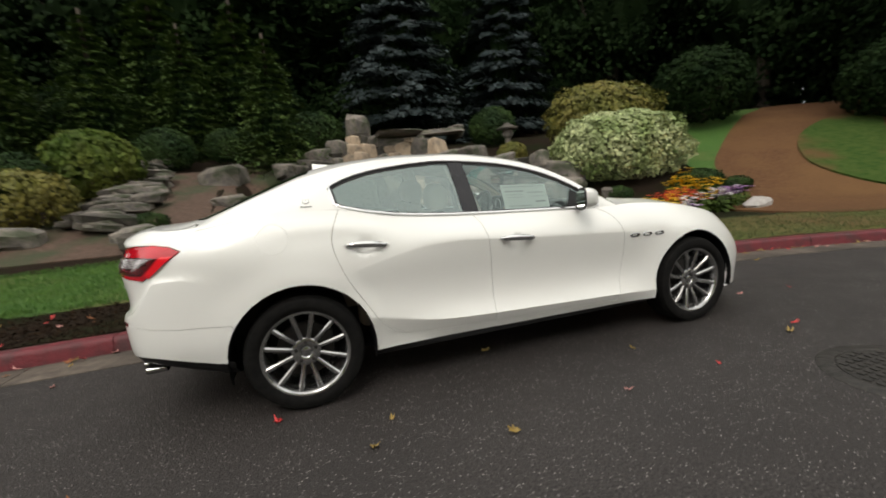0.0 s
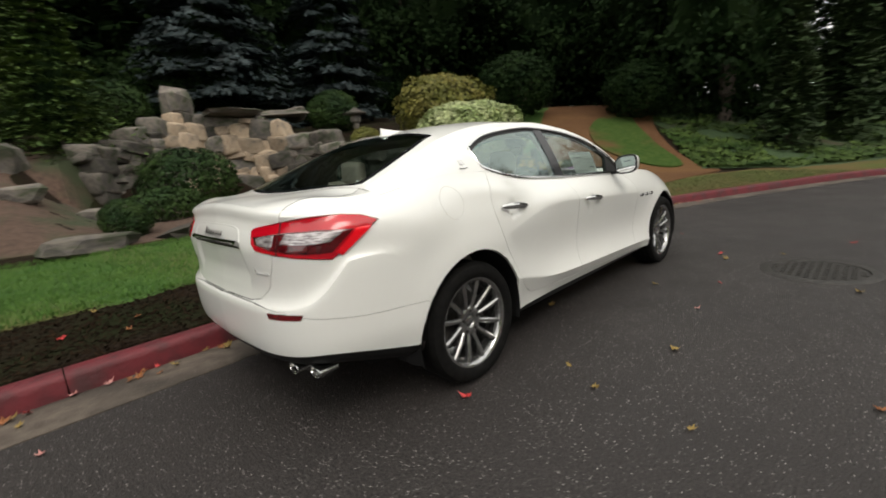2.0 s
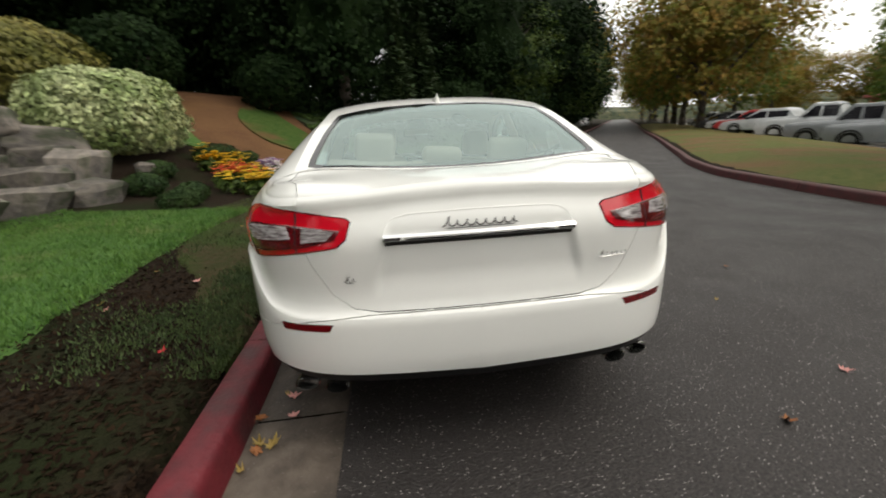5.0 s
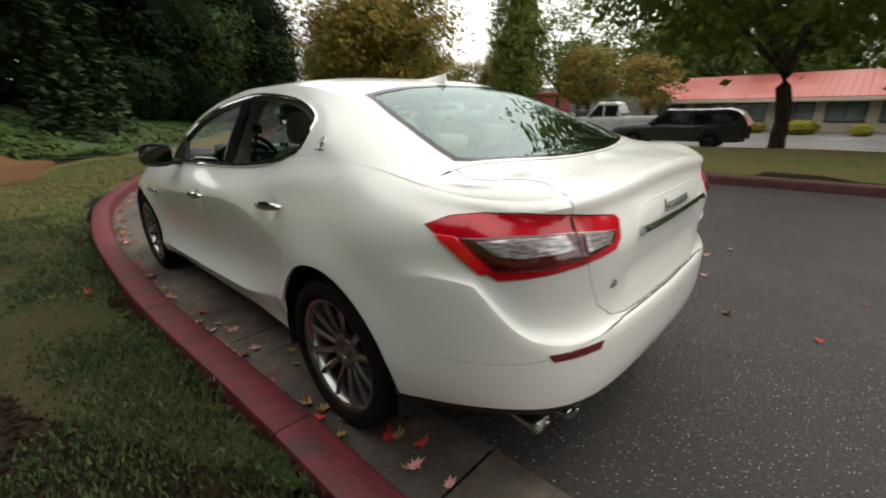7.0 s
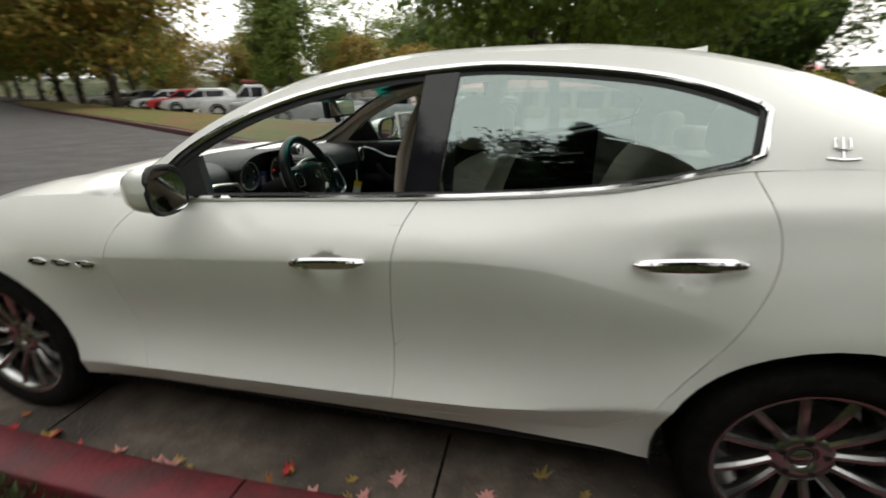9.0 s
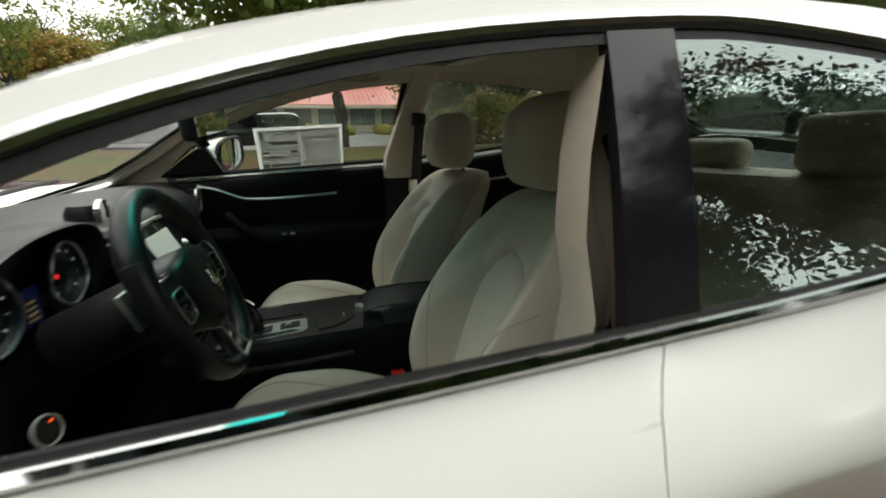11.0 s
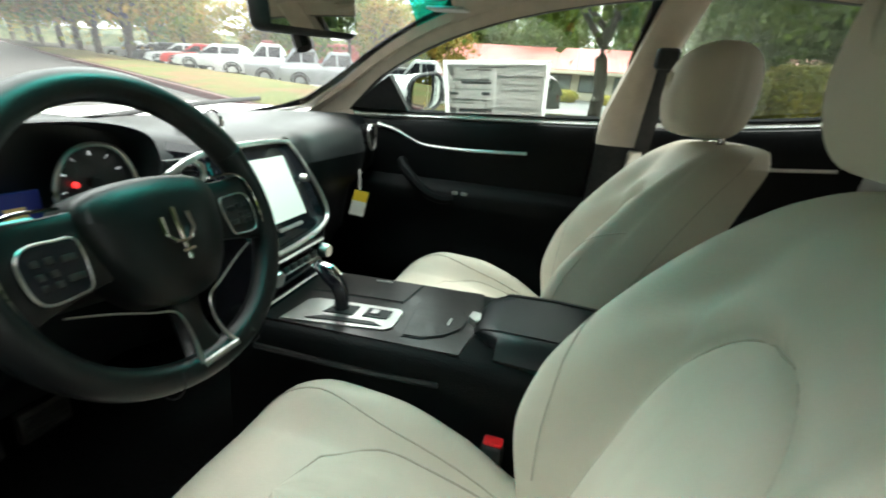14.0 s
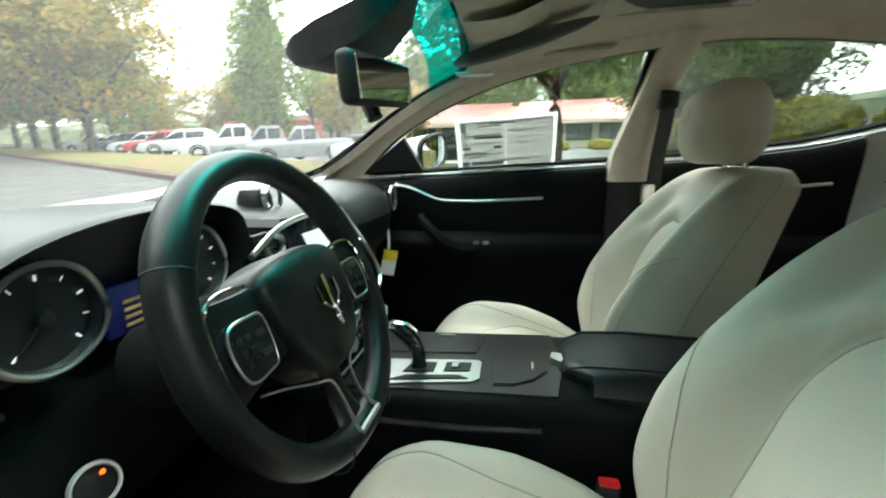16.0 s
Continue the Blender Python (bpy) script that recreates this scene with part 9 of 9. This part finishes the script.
LM = [leaf_mesh(400 + i, LEAVES[i % 4]) for i in range(8)]
names = ("orange", "red", "faded pink", "yellow")
r = random.Random(15)
for i in range(190):
    if i < 120:
        x = r.uniform(-4.4, 7)
        y, z = KL(x) - 0.02 - abs(r.gauss(0, 0.10)), 0.012
    elif i < 150:
        x = r.uniform(-5, 4)
        y = KL(x) + 0.25 + r.random() * 1.2
        z = ground_z(x, y) + 0.008
    else:
        x, y, z = r.uniform(-4.2, 4), r.uniform(-3.2, 0.6), 0.006
        if -2.5 < x < 2.3 and y > -0.9:
            y -= 1.2
    k = r.randrange(8)
    o = new("fallen_leaf", LM[k])
    s = r.uniform(0.5, 1.0)
    o.matrix_world = pose(x, y, z, r.uniform(-14, 14), r.uniform(-14, 14), r.uniform(0, 360)) @ Matrix.Diagonal((s, s, s, 1))
    tagged(o, f"dry {names[k % 4]} autumn leaf lying on the " + ("gutter beside the kerb" if i < 120 else "soil behind the kerb" if i < 150 else "road"), "leaf", "fallen leaves")
IRON = mat("cast_iron", (0.035, 0.033, 0.031), (0.06, 0.055, 0.05), rough=0.55, metal=0.6, scale=20, bump=0.4, bump_scale=40)
mh = thing("manhole_cover", "dark cast iron manhole cover set in the road", "manhole cover", pose(1.69, -2.15, 0.002))
b = bmesh.new()
lathe(b, [(0.42, 0.0), (0.40, 0.012), (0.335, 0.012), (0.33, 0.004)], 40, axis="Z")
part("ring", b, IRON, mh)
b = bmesh.new()
lathe(b, [(0.001, 0.008), (0.322, 0.008), (0.325, 0.0)], 40, axis="Z")
for i in range(-5, 6):
    for j in range(-5, 6):
        if math.hypot(i, j) < 5.2:
            box(b, (i * 0.058 - 0.018, j * 0.058 - 0.018, 0.006), (i * 0.058 + 0.018, j * 0.058 + 0.018, 0.014))
part("cover", b, IRON, mh)

# ---- parked vehicles and the office across the road ----
def vehicle(name, label, paint, kind="truck"):
    """A parked vehicle, front along +x, about real size, on its wheels."""
    v = thing(name, label, "car" if kind != "truck" else "truck", group="parked vehicles")
    if kind == "truck":
        L, W, hood, roof, belt, x_ws, x_wr, x_cab, tail = 5.5, 1.95, 1.12, 1.85, 1.20, 0.75, 0.25, -0.95, 1.15
        wx, R = (1.75, -1.75), 0.39
    elif kind == "wagon":
        L, W, hood, roof, belt, x_ws, x_wr, x_cab, tail = 4.7, 1.78, 0.88, 1.46, 0.92, 1.0, 0.35, -2.2, 0.95
        wx, R = (1.4, -1.35), 0.32
    else:
        L, W, hood, roof, belt, x_ws, x_wr, x_cab, tail = 4.5, 1.75, 0.86, 1.42, 0.92, 0.95, 0.2, -1.5, 0.98
        wx, R = (1.35, -1.3), 0.32
    h = L / 2
    prof = catmull([(h, 0, 0.45), (h - 0.02, 0, hood - 0.18), (h - 0.25, 0, hood - 0.05), (x_ws + 0.1, 0, hood + 0.04), (x_cab, 0, tail + 0.02), (-h + 0.1, 0, tail), (-h, 0, tail - 0.2), (-h + 0.02, 0, 0.5)], 5)
    b = bmesh.new()
    rows = []
    for p in prof:
        tp = 0.10 * max(0, (abs(p.x) - (h - 0.5)) / 0.5) ** 2
        w = W / 2 - tp
        rows.append([Vector((p.x, w, 0.34)), Vector((p.x, w + 0.01, 0.55 if p.z > 0.6 else 0.45)), Vector((p.x, w, max(0.46, p.z - 0.12))), Vector((p.x, w - 0.06, p.z)), Vector((p.x, 0, p.z + 0.02)), Vector((p.x, -w + 0.06, p.z)), Vector((p.x, -w, max(0.46, p.z - 0.12))), Vector((p.x, -w - 0.01, 0.55 if p.z > 0.6 else 0.45)), Vector((p.x, -w, 0.34))])
    skin(b, rows)
    box(b, (-h + 0.1, -W / 2 + 0.1, 0.3), (h - 0.1, W / 2 - 0.1, 0.5), 0.04)
    bmesh.ops.recalc_face_normals(b, faces=b.faces)
    part("body", b, paint, v, sharp=40)
    cab = [(x_ws, belt - 0.08), (x_wr, roof - 0.03), (x_wr - 0.25, roof), ((x_wr + x_cab) / 2, roof), (x_cab + 0.15, roof - 0.03), (x_cab - 0.12 if kind == "truck" else x_cab - 0.3, belt - 0.02)]
    b = bmesh.new()
    rows = []
    for x, z in [(p.x, p.z) for p in catmull([(x, 0, z) for x, z in cab], 4)]:
        t = (z - belt) / (roof - belt)
        w = W / 2 - 0.07 - 0.14 * max(0, t)
        rows.append([Vector((x, w, z)), Vector((x, w * 0.9, z + 0.02 * max(0, t))), Vector((x, 0, z + 0.05 * max(0, t))), Vector((x, -w * 0.9, z + 0.02 * max(0, t))), Vector((x, -w, z))])
    skin(b, rows)
    mid = (belt + roof) / 2
    for sg in (1, -1):
        low = [Vector((r_[0].x, sg * (W / 2 - 0.07), belt - 0.08)) for r_ in rows]
        skin(b, [[Vector((r_[0].x, sg * r_[0].y, r_[0].z)) for r_ in rows], low])
    bmesh.ops.recalc_face_normals(b, faces=b.faces)
    part("cabin", b, paint, v, sharp=40)
    for sg in (1, -1):
        xa, xb_ = x_ws - 0.16, x_cab + 0.12
        xm = (xa + xb_) / 2 - 0.05
        for p, q in ((xa, xm + 0.05), (xm - 0.05, xb_)):
            top_l = x_wr if p == xa else p
            b = bmesh.new()
            ys = lambda z: sg * (W / 2 - 0.07 - 0.14 * (z - belt) / (roof - belt) + 0.008)
            zt = roof - 0.10
            pts = [(p, belt + 0.02), (q, belt + 0.02), (q - (0.05 if q == xb_ else 0), zt), (min(p, top_l + 0.0) - (0.12 if p == xa else 0), zt)]
            vs = [b.verts.new((x, ys(z), z)) for x, z in pts] + [b.verts.new((x, ys(z) - sg * 0.012, z)) for x, z in pts]
            b.faces.new(vs[:4])
            for i in range(4):
                b.faces.new((vs[i], vs[(i + 1) % 4], vs[4 + (i + 1) % 4], vs[4 + i]))
            bmesh.ops.recalc_face_normals(b, faces=b.faces)
            part("side_window", b, GLOSSBLACK, v, "dark side window", smooth=False)
    for xa, xb_, nm in ((x_ws - 0.02, x_wr + 0.04, "windscreen"), (x_cab - (0.1 if kind == "truck" else 0.26), x_cab + 0.12, "rear_window")):
        b = bmesh.new()
        za, zb = belt + 0.0, roof - 0.06
        o = 0.02 if nm == "windscreen" else -0.02
        vs = [b.verts.new(p) for p in ((xa + o, W / 2 - 0.14, za), (xa + o, -W / 2 + 0.14, za), (xb_ + o, -W / 2 + 0.26, zb), (xb_ + o, W / 2 - 0.26, zb))]
        b.faces.new(vs)
        bmesh.ops.solidify(b, geom=b.faces[:], thickness=0.01)
        part(nm, b, mat("far_glass", (0.10, 0.13, 0.13), (0.2, 0.23, 0.23), rough=0.08, coat=0.8, scale=1) if "far_glass" not in bpy.data.materials else bpy.data.materials["far_glass"], v, "glass window", smooth=False)
    for x in wx:
        for sg in (1, -1):
            b = bmesh.new()
            lathe(b, [(R * 0.62, -0.11), (R * 0.95, -0.11), (R, -0.07), (R, 0.07), (R * 0.95, 0.11), (R * 0.62, 0.115)], 24, centre=(x, sg * (W / 2 - 0.10), R))
            wh = part("tyre", b, RUBBER, v)
            b = bmesh.new()
            lathe(b, [(0.001, sg * 0.10), (R * 0.2, sg * 0.10), (R * 0.25, sg * 0.07), (R * 0.58, sg * 0.08), (R * 0.63, sg * 0.105)], 20, centre=(x, sg * (W / 2 - 0.10), R))
            part("rim", b, DARKMETAL, wh)
            b = bmesh.new()
            tube(b, [(x + (R + 0.06) * math.cos(a), sg * (W / 2 + 0.004), R + (R + 0.06) * math.sin(a)) for a in [math.pi * i / 12 for i in range(13)]], 0.045, 5)
            part("wheel_arch", b, BLACK, v)
    for sg in (1, -1):
        b = bmesh.new()
        box(b, (h - 0.10, sg * W * 0.36 - 0.14, hood - 0.28), (h + 0.012, sg * W * 0.36 + 0.14, hood - 0.14), 0.02)
        part("headlamp", b, CLEARLENS, v, "clear headlamp")
        b = bmesh.new()
        box(b, (-h - 0.01, sg * (W / 2 - 0.14) - 0.08, tail - 0.35), (-h + 0.05, sg * (W / 2 - 0.14) + 0.08, tail - 0.08), 0.02)
        part("tail_light", b, DARKRED, v, "red tail light")
        b = bmesh.new()
        box(b, (x_ws - 0.35, sg * (W / 2 + 0.02) - 0.08, belt - 0.02), (x_ws - 0.23, sg * (W / 2 + 0.02) + 0.08, belt + 0.13), 0.03)
        part("door_mirror", b, BLACK, v)
    b = bmesh.new()
    box(b, (h - 0.05, -W * 0.22, 0.58), (h + 0.016, W * 0.22, hood - 0.16), 0.02)
    part("grille", b, BLACK, v, "dark grille")
    b = bmesh.new()
    box(b, (h - 0.08, -W / 2 + 0.05, 0.38), (h + 0.07, W / 2 - 0.05, 0.55), 0.05)
    part("bumper", b, DARKMETAL if kind == "truck" else paint, v)
    return v


SILVER = mat("silver_paint", (0.26, 0.27, 0.28), (0.21, 0.22, 0.23), rough=0.3, metal=0.3, coat=0.5, scale=3)
CHARCOAL = mat("charcoal_paint", (0.035, 0.037, 0.036), (0.05, 0.05, 0.05), rough=0.3, coat=0.6, scale=3)
REDPAINT = mat("red_paint", (0.42, 0.03, 0.03), (0.36, 0.025, 0.025), rough=0.3, coat=0.6, scale=3)
# White darkened in its colour to offset the bright cabin exposure.
DULLWHITE = mat("dimmed_white_paint", (0.50, 0.51, 0.51), (0.40, 0.41, 0.42), rough=0.3, coat=0.5, scale=3)
truck = vehicle("pickup_truck", "white pickup truck parked on the wet car park", DULLWHITE)
silver = vehicle("pickup_truck", "silver pickup truck parked in the row", SILVER)
wagon = vehicle("station_wagon", "dark charcoal estate car parked beside the berm", CHARCOAL, "wagon")
redcar = vehicle("small_car", "red saloon car parked below the trees", REDPAINT, "car")
whitecar = vehicle("small_car", "white saloon car parked below the trees", DULLWHITE, "car")


def park(ob, x, y, turn):
    ob.matrix_world = pose(x, y, ground_z(x, y) + 0.035, 0, 0, turn)


park(wagon, 2.7, -17.9, 4)
park(truck, 7.4, -21.6, 8)
park(silver, 12.4, -21.8, 28)
park(redcar, 23.4, -24.3, 20)
park(whitecar, 20.0, -22.0, 20)
for ob, x, y, a in ((silver, 14.6, -21.9, 28), (truck, 17.2, -22.6, 28), (whitecar, 26.5, -26.0, 20), (wagon, 30.0, -28.1, 20), (whitecar, 33, -29.8, 20), (whitecar, 40, -35.0, 20), (truck, 48, -40.5, 20), (wagon, 11.5, -27.5, 10)):
    park(copy_thing(ob, Matrix()), x, y, a)
far_row = [(62, -28.6), (68, -31.8), (75, -35.6)]
for i, (x, y) in enumerate(far_row):
    o = copy_thing((whitecar, silver, wagon)[i], Matrix())
    o.matrix_world = pose(x, y, 0.002, 0, 0, -29)

ROOFRED = mat("red_metal_roof", (0.37, 0.085, 0.075), (0.31, 0.07, 0.065), rough=0.5, scale=4, c=(0.40, 0.12, 0.10), c_scale=0.3)
CREAMWALL = mat("cream_render", (0.52, 0.47, 0.36), (0.46, 0.42, 0.32), rough=0.85, scale=5, bump=0.2, bump_scale=30)
BRICKRED = mat("red_render", (0.34, 0.09, 0.07), (0.28, 0.07, 0.06), rough=0.8, scale=5)
office = thing("office_building", "long low cream office with a red metal roof", "office building", pose(0, 0, -1.3))
for x0, x1, y0, y1, wallm in ((-22, 10.5, -52, -38.6, CREAMWALL),):
    b = bmesh.new()
    box(b, (x0, y0, 0), (x1, y1, 2.5), 0.02)
    wl = part("wall", b, wallm, office)
    b = bmesh.new()
    rows = [[Vector((x, y, z)) for x in (x0 - 0.9, x1 + 0.9)] for y, z in ((y1 + 1.1, 2.18), (y1 + 1.1, 2.42), (y1 - 5.5, 4.2), (y1 - 6.5, 4.25), (y0 - 1.0, 2.4), (y0 - 1.0, 2.2))]
    skin(b, rows)
    bmesh.ops.recalc_face_normals(b, faces=b.faces)
    roof_o = part("roof", b, ROOFRED, office, "red standing-seam metal roof")
    for i in range(80):
        x = x0 - 0.8 + (x1 - x0 + 1.6) * i / 79
        b = bmesh.new()
        tube(b, [(x, y1 + 1.1, 2.43), (x, y1 - 5.5, 4.21)], 0.025, 4)
        part("seam", b, ROOFRED, roof_o)
    b = bmesh.new()
    box(b, (x0 - 0.9, y1 + 1.08, 2.12), (x1 + 0.9, y1 + 1.2, 2.36), 0.01)
    part("gutter", b, CREAMWALL, office, "cream eaves gutter")
    for i in range(12):
        x = x0 + 1.3 + (x1 - x0 - 2.6) * i / 11
        b = bmesh.new()
        for lo, hi in (((x - 1.05, y1, 0.75), (x - 0.98, y1 + 0.06, 2.02)), ((x + 0.98, y1, 0.75), (x + 1.05, y1 + 0.06, 2.02)), ((x - 1.05, y1, 1.96), (x + 1.05, y1 + 0.06, 2.03)), ((x - 1.05, y1, 0.72), (x + 1.05, y1 + 0.08, 0.80)), ((x - 0.03, y1, 0.8), (x + 0.03, y1 + 0.05, 1.96))):
            box(b, lo, hi)
        w = part("window_frame", b, BLACK, office, "dark window frame")
        for a in (-0.98, 0.03):
            b = bmesh.new()
            box(b, (x + a, y1 + 0.012, 0.80), (x + a + 0.95, y1 + 0.024, 1.96))
            part("pane", b, bpy.data.materials["far_glass"], w)
annex = thing("red_annex", "small red walled annexe behind the trucks", "building", pose(31, -50, -1.3, 0, 0, -20))
b = bmesh.new()
box(b, (-5, -3, 0), (5, 3, 3.4), 0.03)
part("wall", b, BRICKRED, annex)
b = bmesh.new()
box(b, (-5.4, -3.4, 3.3), (5.4, 3.4, 3.6), 0.05)
part("roof", b, ROOFRED, annex)
# Low wooded hill far off.
b = bmesh.new()
rows = []
for i in range(60):
    a = radians(-175 + 175 * i / 59)
    hgt = 9 + 4 * noise.noise(Vector((i * 0.22, 0, 0))) + 2.5 * noise.noise(Vector((i * 1.1, 5, 0)))
    rows.append([Vector((320 * math.cos(a), 320 * math.sin(a), -6)), Vector((326 * math.cos(a), 326 * math.sin(a), hgt * 0.6)), Vector((336 * math.cos(a), 336 * math.sin(a), hgt))])
skin(b, rows)
tagged(part("backdrop", b, mat("far_woods", (0.03, 0.045, 0.025), (0.09, 0.09, 0.05), rough=1.0, scale=0.25, bump=0.5, bump_scale=0.5)), "distant wooded hillside", "hill", kind="structure")
